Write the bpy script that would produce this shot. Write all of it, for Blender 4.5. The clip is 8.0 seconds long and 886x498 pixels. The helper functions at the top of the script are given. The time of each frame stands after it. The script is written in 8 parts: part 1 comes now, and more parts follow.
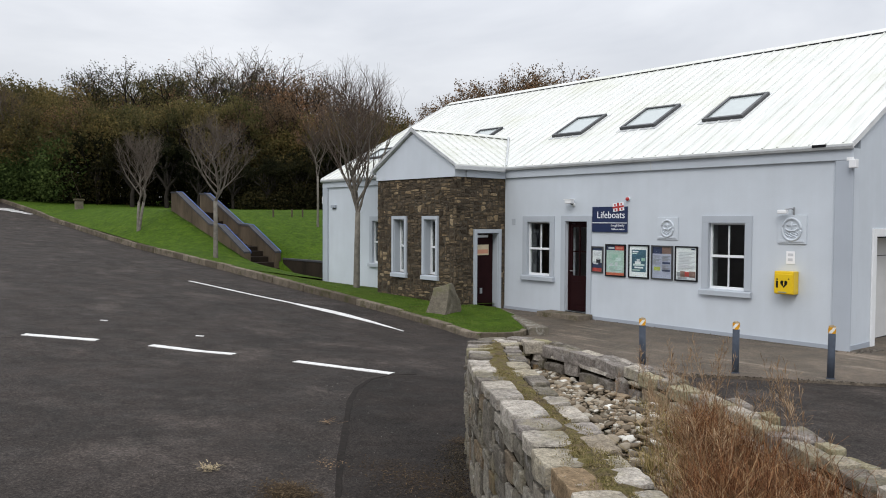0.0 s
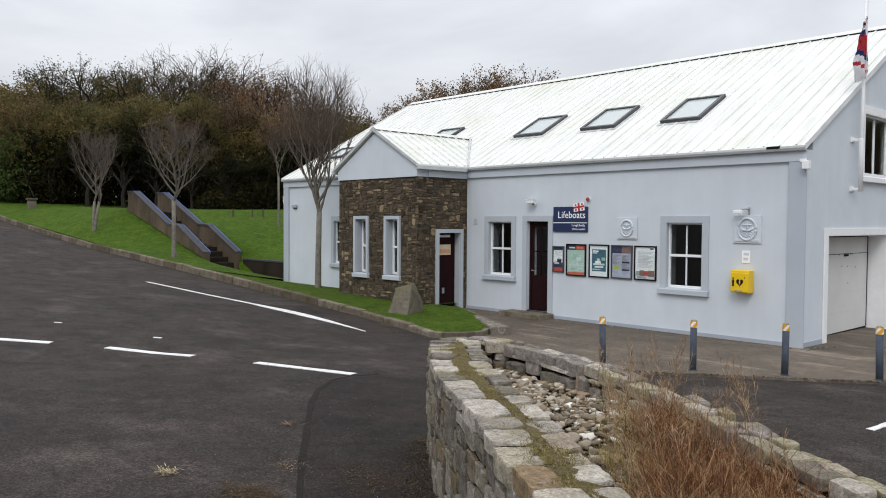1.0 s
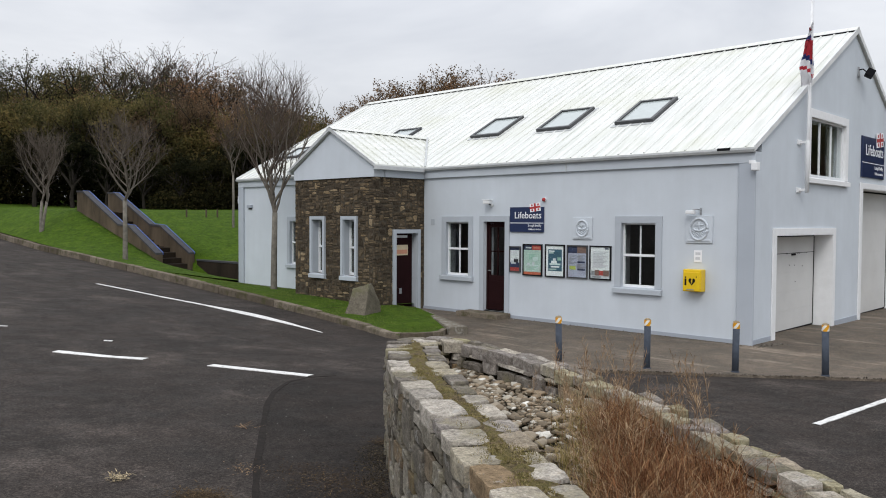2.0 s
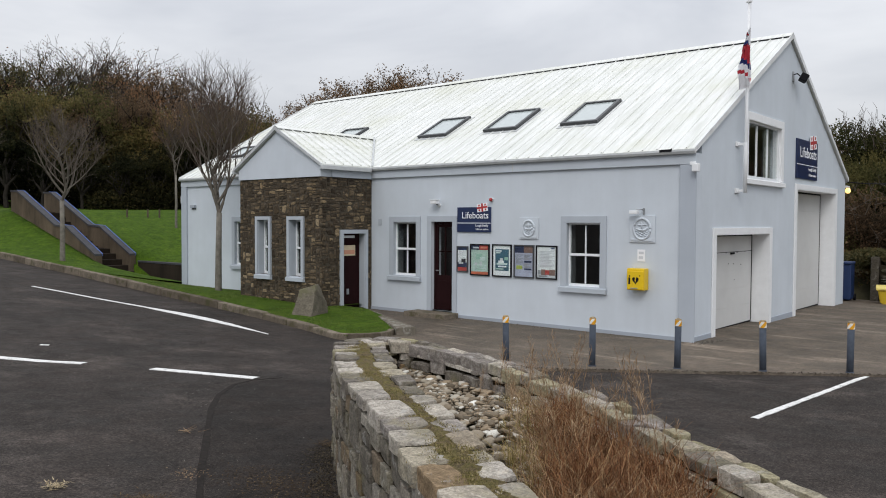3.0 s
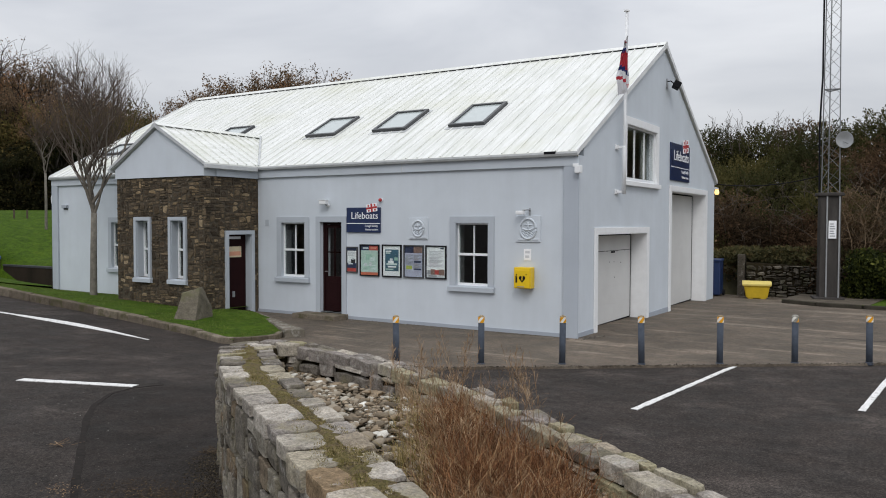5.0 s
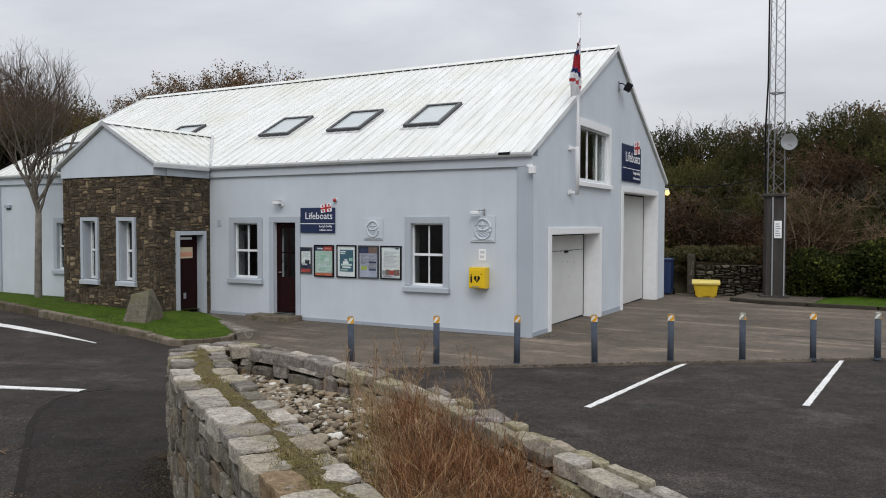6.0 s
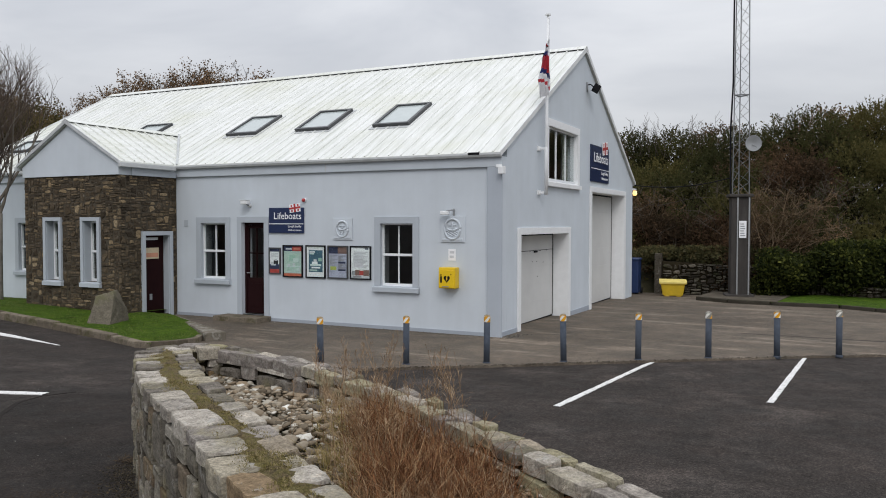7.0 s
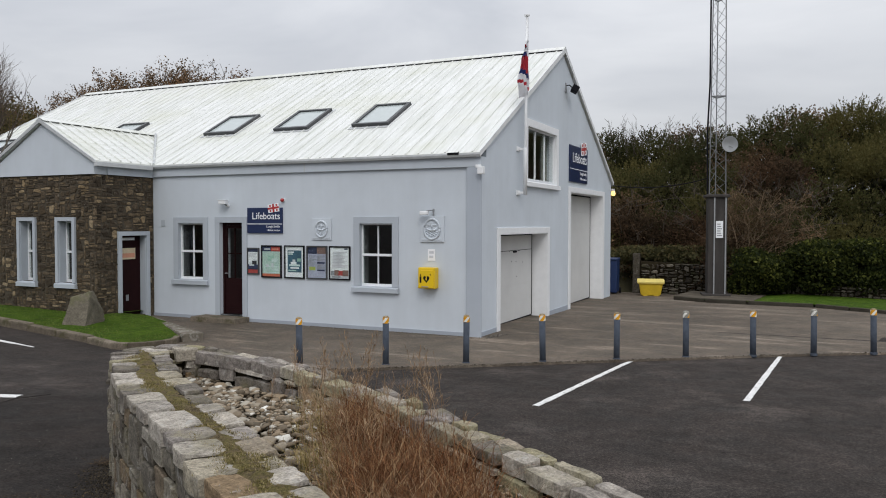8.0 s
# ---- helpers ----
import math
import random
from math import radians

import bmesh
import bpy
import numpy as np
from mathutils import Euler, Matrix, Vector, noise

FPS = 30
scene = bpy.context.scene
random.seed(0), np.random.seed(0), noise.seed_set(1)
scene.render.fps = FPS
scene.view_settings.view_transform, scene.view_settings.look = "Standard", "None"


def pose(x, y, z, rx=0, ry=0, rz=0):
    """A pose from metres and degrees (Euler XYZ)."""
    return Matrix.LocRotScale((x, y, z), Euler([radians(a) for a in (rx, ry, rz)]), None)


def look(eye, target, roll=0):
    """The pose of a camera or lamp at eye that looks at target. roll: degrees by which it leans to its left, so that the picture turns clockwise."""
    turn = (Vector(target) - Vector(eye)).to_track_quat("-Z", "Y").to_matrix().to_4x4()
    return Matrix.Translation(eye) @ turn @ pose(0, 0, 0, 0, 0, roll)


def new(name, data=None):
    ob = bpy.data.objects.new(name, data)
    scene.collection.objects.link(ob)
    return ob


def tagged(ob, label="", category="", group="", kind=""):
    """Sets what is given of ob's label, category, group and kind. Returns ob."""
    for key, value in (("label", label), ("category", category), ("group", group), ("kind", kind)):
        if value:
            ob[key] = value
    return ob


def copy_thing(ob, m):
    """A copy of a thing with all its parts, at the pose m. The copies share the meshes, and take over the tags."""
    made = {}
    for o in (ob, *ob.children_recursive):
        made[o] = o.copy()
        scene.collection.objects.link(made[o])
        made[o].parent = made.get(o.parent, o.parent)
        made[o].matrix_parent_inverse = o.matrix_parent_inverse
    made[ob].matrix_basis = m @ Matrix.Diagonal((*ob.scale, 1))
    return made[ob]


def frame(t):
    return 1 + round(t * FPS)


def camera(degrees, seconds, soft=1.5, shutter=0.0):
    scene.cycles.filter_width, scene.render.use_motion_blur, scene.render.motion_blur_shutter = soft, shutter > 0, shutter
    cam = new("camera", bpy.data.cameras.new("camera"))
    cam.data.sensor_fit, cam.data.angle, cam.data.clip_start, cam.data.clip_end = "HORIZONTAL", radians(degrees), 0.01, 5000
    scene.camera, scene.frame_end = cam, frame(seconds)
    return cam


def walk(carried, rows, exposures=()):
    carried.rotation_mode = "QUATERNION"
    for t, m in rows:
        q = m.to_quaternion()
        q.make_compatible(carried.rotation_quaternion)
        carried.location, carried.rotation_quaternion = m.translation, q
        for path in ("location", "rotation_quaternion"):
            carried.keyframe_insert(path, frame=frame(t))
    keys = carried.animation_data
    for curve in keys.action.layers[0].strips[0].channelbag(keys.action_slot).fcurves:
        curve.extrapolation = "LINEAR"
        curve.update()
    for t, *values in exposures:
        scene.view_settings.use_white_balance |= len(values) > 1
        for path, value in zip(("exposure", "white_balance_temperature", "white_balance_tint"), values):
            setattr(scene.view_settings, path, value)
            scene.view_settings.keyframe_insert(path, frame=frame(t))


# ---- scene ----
# Camera: held beside the planter, it turns to its right and swings a little with the turn
LENS = 59.06
EYE = (5.725, -13.995, 2.2)
PATH = [  # seconds, yaw, pitch, roll
    (0.0, 49.73, -2.04, 0.33), (0.5, 48.39, -2.03, 0.34), (1.0, 46.96, -2.03, 0.34), (1.5, 45.49, -2.01, 0.33),
    (3.0, 40.01, -1.96, 0.25), (3.5, 37.91, -1.95, 0.22), (4.0, 35.73, -1.93, 0.20), (4.5, 33.82, -1.92, 0.16),
    (6.0, 28.68, -1.88, 0.09), (6.5, 27.48, -1.88, 0.08), (7.0, 26.47, -1.87, 0.08), (7.5, 25.66, -1.86, 0.08), (8.0, 24.97, -1.86, 0.08)]
SWING = Vector((0.008, 0.025, -0.004))  # from the first moment to the last


def aim(yaw, pitch, roll):
    """A camera pose: yaw to the left of +y, pitch up, roll as look() takes it. The eye moves on as it turns."""
    a, b = radians(yaw), radians(pitch)
    way = Vector((-math.sin(a) * math.cos(b), math.cos(a) * math.cos(b), math.sin(b)))
    eye = Vector(EYE) + SWING * (PATH[0][1] - yaw) / (PATH[0][1] - PATH[-1][1])
    return look(eye, eye + way, roll)


cam = camera(LENS, 8.0, soft=1.0)
walk(cam, [(t, aim(y, p, r)) for t, y, p, r in PATH], exposures=[(0.0, 0.24), (1.5, 0.22), (3.0, 0.11), (4.5, 0.03), (6.0, 0.02), (8.0, 0.0)])

# ---- daylight under an overcast sky ----
SUN_ELEVATION, SUN_AZIMUTH = 42.0, 148.0
world = bpy.data.worlds.new("overcast_sky")
scene.world = world
world.use_nodes = True
wt = world.node_tree
wt.nodes.clear()


def wnode(kind, **inputs):
    n = wt.nodes.new(kind)
    for k, v in inputs.items():
        n.inputs[k].default_value = v
    return n


w_out = wnode("ShaderNodeOutputWorld")
w_bg = wnode("ShaderNodeBackground", Strength=0.1)
w_sky = wnode("ShaderNodeTexSky")
w_sky.sky_type, w_sky.sun_disc = "NISHITA", False
w_sky.sun_elevation, w_sky.sun_rotation = radians(SUN_ELEVATION), radians(SUN_AZIMUTH)
w_co = wnode("ShaderNodeTexCoord")
w_map = wnode("ShaderNodeMapping", Scale=(1.0, 1.0, 3.2))
w_noise = wnode("ShaderNodeTexNoise", Scale=2.1, Detail=5.0, Roughness=0.55, Distortion=0.3)
w_ramp = wnode("ShaderNodeValToRGB")
w_ramp.color_ramp.elements[0].position, w_ramp.color_ramp.elements[0].color = 0.25, (4.7, 4.9, 5.35, 1)
w_ramp.color_ramp.elements[1].position, w_ramp.color_ramp.elements[1].color = 0.75, (7.6, 7.7, 7.95, 1)
w_mix = wnode("ShaderNodeMixRGB", Fac=0.93)
wt.links.new(w_co.outputs["Generated"], w_map.inputs["Vector"])
wt.links.new(w_map.outputs["Vector"], w_noise.inputs["Vector"])
wt.links.new(w_noise.outputs["Fac"], w_ramp.inputs["Fac"])
wt.links.new(w_sky.outputs["Color"], w_mix.inputs["Color1"])
wt.links.new(w_ramp.outputs["Color"], w_mix.inputs["Color2"])
# an overcast sky is about three times as bright overhead as at the horizon
w_sep = wnode("ShaderNodeSeparateXYZ")
w_up = wnode("ShaderNodeMath")
w_up.operation, w_up.use_clamp = "MAXIMUM", False
w_up.inputs[1].default_value = 0.0
w_grad = wnode("ShaderNodeMath")
w_grad.operation = "MULTIPLY_ADD"
w_grad.inputs[1].default_value, w_grad.inputs[2].default_value = 1.62, 0.785
w_mul = wnode("ShaderNodeMixRGB", Fac=1.0)
w_mul.blend_type = "MULTIPLY"
wt.links.new(w_co.outputs["Generated"], w_sep.inputs["Vector"])
wt.links.new(w_sep.outputs["Z"], w_up.inputs[0])
wt.links.new(w_up.outputs["Value"], w_grad.inputs[0])
wt.links.new(w_mix.outputs["Color"], w_mul.inputs["Color1"])
wt.links.new(w_grad.outputs["Value"], w_mul.inputs["Color2"])
wt.links.new(w_mul.outputs["Color"], w_bg.inputs["Color"])
wt.links.new(w_bg.outputs["Background"], w_out.inputs["Surface"])

sun = new("sun", bpy.data.lights.new("sun", "SUN"))
sun.data.energy, sun.data.angle, sun.data.color = 0.9, radians(25), (1.0, 0.97, 0.93)
_a, _e = radians(SUN_AZIMUTH), radians(SUN_ELEVATION)
sun.matrix_world = look((0, 0, 30), Vector((0, 0, 30)) - Vector((math.sin(_a) * math.cos(_e), math.cos(_a) * math.cos(_e), math.sin(_e))))


# ---- materials ----
def mat(name, rough=0.8, metal=0.0):
    m = bpy.data.materials.new(name)
    m.use_nodes = True
    b = m.node_tree.nodes["Principled BSDF"]
    b.inputs["Roughness"].default_value, b.inputs["Metallic"].default_value = rough, metal
    if rough >= 0.7 and not metal:
        b.inputs["Specular IOR Level"].default_value = 0.12
    return m, m.node_tree, b


def node(tree, kind, **inputs):
    n = tree.nodes.new(kind)
    for k, v in inputs.items():
        n.inputs[k.replace("_", " ")].default_value = v
    return n


def ramp(tree, src, stops):
    r = tree.nodes.new("ShaderNodeValToRGB")
    e = r.color_ramp.elements
    while len(e) < len(stops):
        e.new(0.5)
    for el, (p, c) in zip(e, stops):
        el.position, el.color = p, (*c, 1)
    tree.links.new(src, r.inputs["Fac"])
    return r.outputs["Color"]


def mixc(tree, fac, a, b, mode="MIX"):
    n = tree.nodes.new("ShaderNodeMixRGB")
    n.blend_type = mode
    for sock, v in (("Fac", fac), ("Color1", a), ("Color2", b)):
        if hasattr(v, "is_linked"):
            tree.links.new(v, n.inputs[sock])
        else:
            n.inputs[sock].default_value = v if sock == "Fac" else (*v, 1)
    return n.outputs["Color"]


def noise_of(tree, vec, scale, detail=4.0, rough=0.6, distort=0.0):
    n = node(tree, "ShaderNodeTexNoise", Scale=scale, Detail=detail, Roughness=rough, Distortion=distort)
    tree.links.new(vec, n.inputs["Vector"])
    return n.outputs["Fac"]


def place_of(tree, scale=(1, 1, 1)):
    """World-sized coordinates: metres of the object's own frame."""
    g = tree.nodes.new("ShaderNodeNewGeometry")
    m = node(tree, "ShaderNodeMapping", Scale=scale)
    tree.links.new(g.outputs["Position"], m.inputs["Vector"])
    return m.outputs["Vector"]


def bump(tree, b, height, strength=0.3, distance=0.01):
    n = node(tree, "ShaderNodeBump", Strength=strength, Distance=distance)
    tree.links.new(height, n.inputs["Height"])
    tree.links.new(n.outputs["Normal"], b.inputs["Normal"])


def simple(name, colour, rough=0.6, metal=0.0, vary=0.12, scale=6.0, fine=60.0, relief=0.15, dist=0.004, stretch=(1, 1, 1)):
    """Paint, metal or plastic with slight mottling at two scales and a fine relief."""
    m, t, b = mat(name, rough, metal)
    v = place_of(t, stretch)
    lo, hi = [c * (1 - vary) for c in colour], [min(1, c * (1 + vary)) for c in colour]
    big = ramp(t, noise_of(t, v, scale), [(0.3, lo), (0.7, hi)])
    small = noise_of(t, v, fine, 3)
    c = mixc(t, 0.25, big, ramp(t, small, [(0.3, lo), (0.7, hi)]))
    t.links.new(c, b.inputs["Base Color"])
    bump(t, b, small, relief, dist)
    return m


def rendered_wall(name, colour):
    """Painted cement render with faint rain streaks and grime."""
    m, t, b = mat(name, 0.85)
    v = place_of(t)
    streak = noise_of(t, place_of(t, (3.0, 3.0, 0.22)), 1.6, 4, 0.6)
    patch = noise_of(t, v, 0.9, 5, 0.6)
    c = ramp(t, patch, [(0.3, [q * 0.93 for q in colour]), (0.7, [q * 1.03 for q in colour])])
    s = ramp(t, streak, [(0.35, [0.94, 0.94, 0.93]), (0.65, [1, 1, 1])])
    c = mixc(t, 0.4, c, s, "MULTIPLY")
    t.links.new(c, b.inputs["Base Color"])
    bump(t, b, noise_of(t, v, 45, 4, 0.7), 0.25, 0.006)
    return m


def asphalt(name, dark, light, wet=0.75, streak=0.55, along=(0.8, 1.0, 1.0), gloss=0.10, grain=1.0, mottle=0.5, relief=0.9):
    """Fine bound grit: speckled chippings, soft patches and faint paler wear."""
    m, t, b = mat(name, wet)
    v = place_of(t)
    big = noise_of(t, v, 0.28, 4, 0.55)
    mid = noise_of(t, v, 2.3, 5, 0.65)
    grit, fine = noise_of(t, v, 34, 4, 0.85), noise_of(t, v, 120, 2, 0.7)
    c = ramp(t, big, [(0.32, dark), (0.7, light)])
    c = mixc(t, 0.45, c, ramp(t, mid, [(0.3, dark), (0.75, light)]))
    c = mixc(t, 0.65 * grain, c, ramp(t, grit, [(0.36, [d * 0.30 for d in dark]), (0.55, [q * 0.85 for q in light]), (0.72, [q * 2.6 for q in light])]))
    c = mixc(t, 0.35 * grain, c, ramp(t, fine, [(0.35, [d * 0.4 for d in dark]), (0.72, [q * 1.9 for q in light])]))
    worn = noise_of(t, place_of(t, along), 0.9, 8, 0.7)
    amount = ramp(t, worn, [(0.53, [0, 0, 0]), (0.67, [streak] * 3)])
    c = mixc(t, mixc(t, 1.0, amount, ramp(t, grit, [(0.35, [0.25] * 3), (0.65, [1.0] * 3)]), "MULTIPLY"), c, [q * 2.2 for q in light])
    c = mixc(t, mottle, c, ramp(t, noise_of(t, v, 9, 6, 0.75), [(0.34, [0.55] * 3), (0.5, [1.0] * 3), (0.68, [1.45] * 3)]), "MULTIPLY")
    c = mixc(t, 0.9 * grain, c, ramp(t, noise_of(t, v, 48, 3, 0.8), [(0.37, [0.42] * 3), (0.5, [1.0] * 3), (0.64, [1.75] * 3)]), "MULTIPLY")
    c = mixc(t, 0.8, c, ramp(t, noise_of(t, v, 1.3, 3, 0.6), [(0.34, [0.78, 0.80, 0.80]), (0.66, [1.26, 1.22, 1.2])]), "MULTIPLY")
    spk = node(t, "ShaderNodeTexVoronoi", Scale=7.0)
    t.links.new(v, spk.inputs["Vector"])
    few = ramp(t, spk.outputs["Color"], [(0.48, [0, 0, 0]), (0.54, [1, 1, 1])])
    dots = ramp(t, spk.outputs["Distance"], [(0.03, [1, 1, 1]), (0.05, [0, 0, 0])])
    c = mixc(t, mixc(t, 1.0, dots, few, "MULTIPLY"), c, [min(1, q * 2.6) for q in light])
    t.links.new(c, b.inputs["Base Color"])
    t.links.new(ramp(t, mid, [(0.3, [wet - 0.15] * 3), (0.7, [min(1, wet + 0.1)] * 3)]), b.inputs["Roughness"])
    bump(t, b, mixc(t, 0.4, grit, fine), relief, 0.016)
    b.inputs["Specular IOR Level"].default_value = gloss
    return m


def piece_random(t):
    """A random number for each piece, be it an object of its own or one island of a joined mesh."""
    info, geo = t.nodes.new("ShaderNodeObjectInfo"), t.nodes.new("ShaderNodeNewGeometry")
    add, cut = t.nodes.new("ShaderNodeMath"), t.nodes.new("ShaderNodeMath")
    add.operation, cut.operation = "ADD", "FRACT"
    t.links.new(info.outputs["Random"], add.inputs[0])
    t.links.new(geo.outputs["Random Per Island"], add.inputs[1])
    t.links.new(add.outputs["Value"], cut.inputs[0])
    return cut.outputs["Value"]


def weathered_stone(name, stops, moss=(0.20, 0.180, 0.078), pale=(0.42, 0.41, 0.385)):
    """Split field stone: a shade for each piece, dark pits, pale lichen and olive moss."""
    m, t, b = mat(name, 0.95)
    v = place_of(t)
    c = ramp(t, piece_random(t), stops)
    bands = noise_of(t, place_of(t, (5, 7, 16)), 1.0, 5, 0.65, 0.4)
    mid, fine, tiny = noise_of(t, v, 19, 6, 0.72), noise_of(t, v, 75, 4, 0.75), noise_of(t, v, 190, 2, 0.7)
    c = mixc(t, 0.6, c, ramp(t, bands, [(0.34, [0.55, 0.54, 0.52]), (0.66, [1.3, 1.29, 1.27])]), "MULTIPLY")
    c = mixc(t, 0.66, c, ramp(t, mid, [(0.33, [0.38, 0.37, 0.36]), (0.5, [1.0, 1.0, 1.0]), (0.68, [1.5, 1.5, 1.48])]), "MULTIPLY")
    c = mixc(t, 0.62, c, ramp(t, fine, [(0.34, [0.40, 0.40, 0.40]), (0.66, [1.55, 1.55, 1.55])]), "MULTIPLY")
    c = mixc(t, ramp(t, noise_of(t, v, 11, 6, 0.7), [(0.58, [0, 0, 0]), (0.66, [0.55, 0.55, 0.55])]), c, pale)
    green = mixc(t, 1.0, ramp(t, noise_of(t, v, 3.1, 4, 0.6), [(0.52, [0, 0, 0]), (0.66, [1, 1, 1])]), ramp(t, mid, [(0.35, [0.10] * 3), (0.6, [0.5] * 3)]), "MULTIPLY")
    c = mixc(t, green, c, moss)
    t.links.new(c, b.inputs["Base Color"])
    bump(t, b, mixc(t, 0.35, mid, fine), 1.0, 0.022)
    return m


def stone(name, stops, lichen=None, scale=7.0, relief=0.6):
    """Rough stone; every piece has a shade of its own."""
    m, t, b = mat(name, 0.92)
    v = place_of(t)
    info = t.nodes.new("ShaderNodeObjectInfo")
    shade = ramp(t, info.outputs["Random"], stops)
    big = noise_of(t, v, scale, 6, 0.7)
    fine = noise_of(t, v, scale * 9, 4, 0.75)
    c = mixc(t, 0.55, shade, ramp(t, big, [(0.32, [0.40, 0.39, 0.37]), (0.5, [0.95, 0.94, 0.92]), (0.68, [1.35, 1.33, 1.30])]), "MULTIPLY")
    c = mixc(t, 0.55, c, ramp(t, fine, [(0.34, [0.42, 0.42, 0.42]), (0.66, [1.5, 1.5, 1.48])]), "MULTIPLY")
    if lichen:
        c = mixc(t, ramp(t, noise_of(t, v, 3.3, 5, 0.65), [(0.52, [0, 0, 0]), (0.64, [0.75, 0.75, 0.75])]), c, lichen)
    t.links.new(c, b.inputs["Base Color"])
    h = mixc(t, 0.5, big, fine)
    bump(t, b, h, relief, 0.02)
    return m


def island_stuff(name, stops, rough=0.8, grain=30.0):
    """Many small joined pieces, each island with a shade of its own."""
    m, t, b = mat(name, rough)
    g = t.nodes.new("ShaderNodeNewGeometry")
    c = ramp(t, g.outputs["Random Per Island"], stops)
    v = place_of(t)
    c = mixc(t, 0.4, c, ramp(t, noise_of(t, v, grain, 3), [(0.3, [0.6, 0.6, 0.6]), (0.7, [1.2, 1.2, 1.2])]), "MULTIPLY")
    t.links.new(c, b.inputs["Base Color"])
    return m


def turf(name):
    m, t, b = mat(name, 0.95)
    v = place_of(t)
    big, mid, fine = noise_of(t, v, 0.35, 4), noise_of(t, v, 2.5, 5), noise_of(t, v, 40, 3, 0.8)
    c = ramp(t, big, [(0.3, (0.031, 0.066, 0.004)), (0.7, (0.058, 0.106, 0.007))])
    c = mixc(t, 0.65, c, ramp(t, mid, [(0.3, (0.026, 0.055, 0.004)), (0.55, (0.057, 0.102, 0.007)), (0.8, (0.094, 0.122, 0.014))]))
    c = mixc(t, 0.85, c, ramp(t, noise_of(t, v, 7, 5, 0.7), [(0.34, (0.50, 0.55, 0.50)), (0.5, (1.0, 1.0, 1.0)), (0.68, (1.35, 1.28, 1.3))]), "MULTIPLY")
    c = mixc(t, 0.65, c, ramp(t, fine, [(0.3, (0.4, 0.42, 0.35)), (0.7, (1.5, 1.5, 1.4))]), "MULTIPLY")
    t.links.new(c, b.inputs["Base Color"])
    bump(t, b, fine, 0.8, 0.03)
    return m


def metal_roof(name):
    """White coated sheet with greenish algae and runs of dirt down the slope."""
    m, t, b = mat(name, 0.45)
    v = place_of(t)
    runs = noise_of(t, place_of(t, (4.0, 0.35, 0.35)), 2.2, 5, 0.65)
    patch = noise_of(t, v, 0.55, 5, 0.6)
    c = ramp(t, runs, [(0.35, (0.57, 0.585, 0.545)), (0.6, (0.71, 0.72, 0.70))])
    green = ramp(t, patch, [(0.48, (0, 0, 0)), (0.72, (0.55, 0.55, 0.55))])
    c = mixc(t, green, c, (0.54, 0.55, 0.44))
    brown = noise_of(t, place_of(t, (7, 0.9, 0.9)), 1.7, 6, 0.75)
    c = mixc(t, ramp(t, brown, [(0.60, (0, 0, 0)), (0.75, (0.65, 0.65, 0.65))]), c, (0.42, 0.38, 0.26))
    t.links.new(c, b.inputs["Base Color"])
    bump(t, b, noise_of(t, v, 12, 3), 0.05, 0.004)
    return m


def glass(name):
    m, t, b = mat(name, 0.03)
    b.inputs["Base Color"].default_value = (0.9, 0.95, 0.95, 1)
    b.inputs["Transmission Weight"].default_value = 1.0
    b.inputs["IOR"].default_value = 1.45
    return m


M_RENDER = rendered_wall("pale_grey_render", (0.578, 0.623, 0.672))
M_BAND = rendered_wall("mid_grey_band", (0.360, 0.393, 0.442))
M_FASCIA = rendered_wall("grey_fascia_band", (0.505, 0.546, 0.594))
M_PILASTER = rendered_wall("grey_pilaster_paint", (0.425, 0.463, 0.515))
M_SURROUND = rendered_wall("grey_surround", (0.440, 0.477, 0.522))
M_WHITE = simple("white_paint", (0.80, 0.81, 0.82), 0.5, vary=0.05)
M_PVC = simple("white_window_plastic", (0.80, 0.82, 0.84), 0.3, vary=0.03)
M_ROOF = metal_roof("white_metal_roof")
M_GUTTER = simple("weathered_grey_gutter", (0.47, 0.485, 0.49), 0.55, vary=0.2, scale=3)
M_VERGE = simple("weathered_white_trim", (0.66, 0.67, 0.67), 0.5, vary=0.15, scale=3)
M_DARKFRAME = simple("dark_grey_metal", (0.05, 0.052, 0.055), 0.45)
M_BLACK = simple("black_plastic", (0.010, 0.010, 0.012), 0.75)
M_GLASS = glass("window_glass")
# opaque roof panes: the sky's reflection is put into this pale tone
M_SKYGLASS = simple("sky_toned_pane", (0.42, 0.465, 0.46), 0.15, vary=0.06)
M_BLIND = simple("pale_blind", (0.36, 0.37, 0.34), 0.8, vary=0.2, stretch=(8, 8, 0.3))
# grey for rooms behind the glass, with their dimness put into it
M_ROOM = simple("room_shade_grey", (0.10, 0.105, 0.11), 0.9)
M_DOOR = simple("dark_maroon_paint", (0.0165, 0.0040, 0.0046), 0.7, vary=0.2)
M_GARAGE = simple("off_white_garage_panel", (0.58, 0.58, 0.57), 0.5, vary=0.07, scale=1.2)
M_NAVY = simple("navy_sign_panel", (0.010, 0.022, 0.075), 0.3, vary=0.06)
M_LETTER = simple("white_lettering", (0.85, 0.86, 0.88), 0.5, vary=0.02)
M_RED = simple("red_paint", (0.42, 0.03, 0.03), 0.4)
M_BLUE = simple("blue_cloth", (0.03, 0.045, 0.16), 0.8)
M_CLOTH_RED = simple("red_cloth", (0.50, 0.055, 0.075), 0.85)
M_CLOTH_WHITE = simple("white_cloth", (0.72, 0.72, 0.74), 0.85)
M_YELLOW = simple("yellow_box_paint", (0.75, 0.50, 0.008), 0.35, vary=0.05)
M_YELLOW_BIN = simple("yellow_grit_bin_plastic", (0.62, 0.42, 0.02), 0.5, vary=0.12)
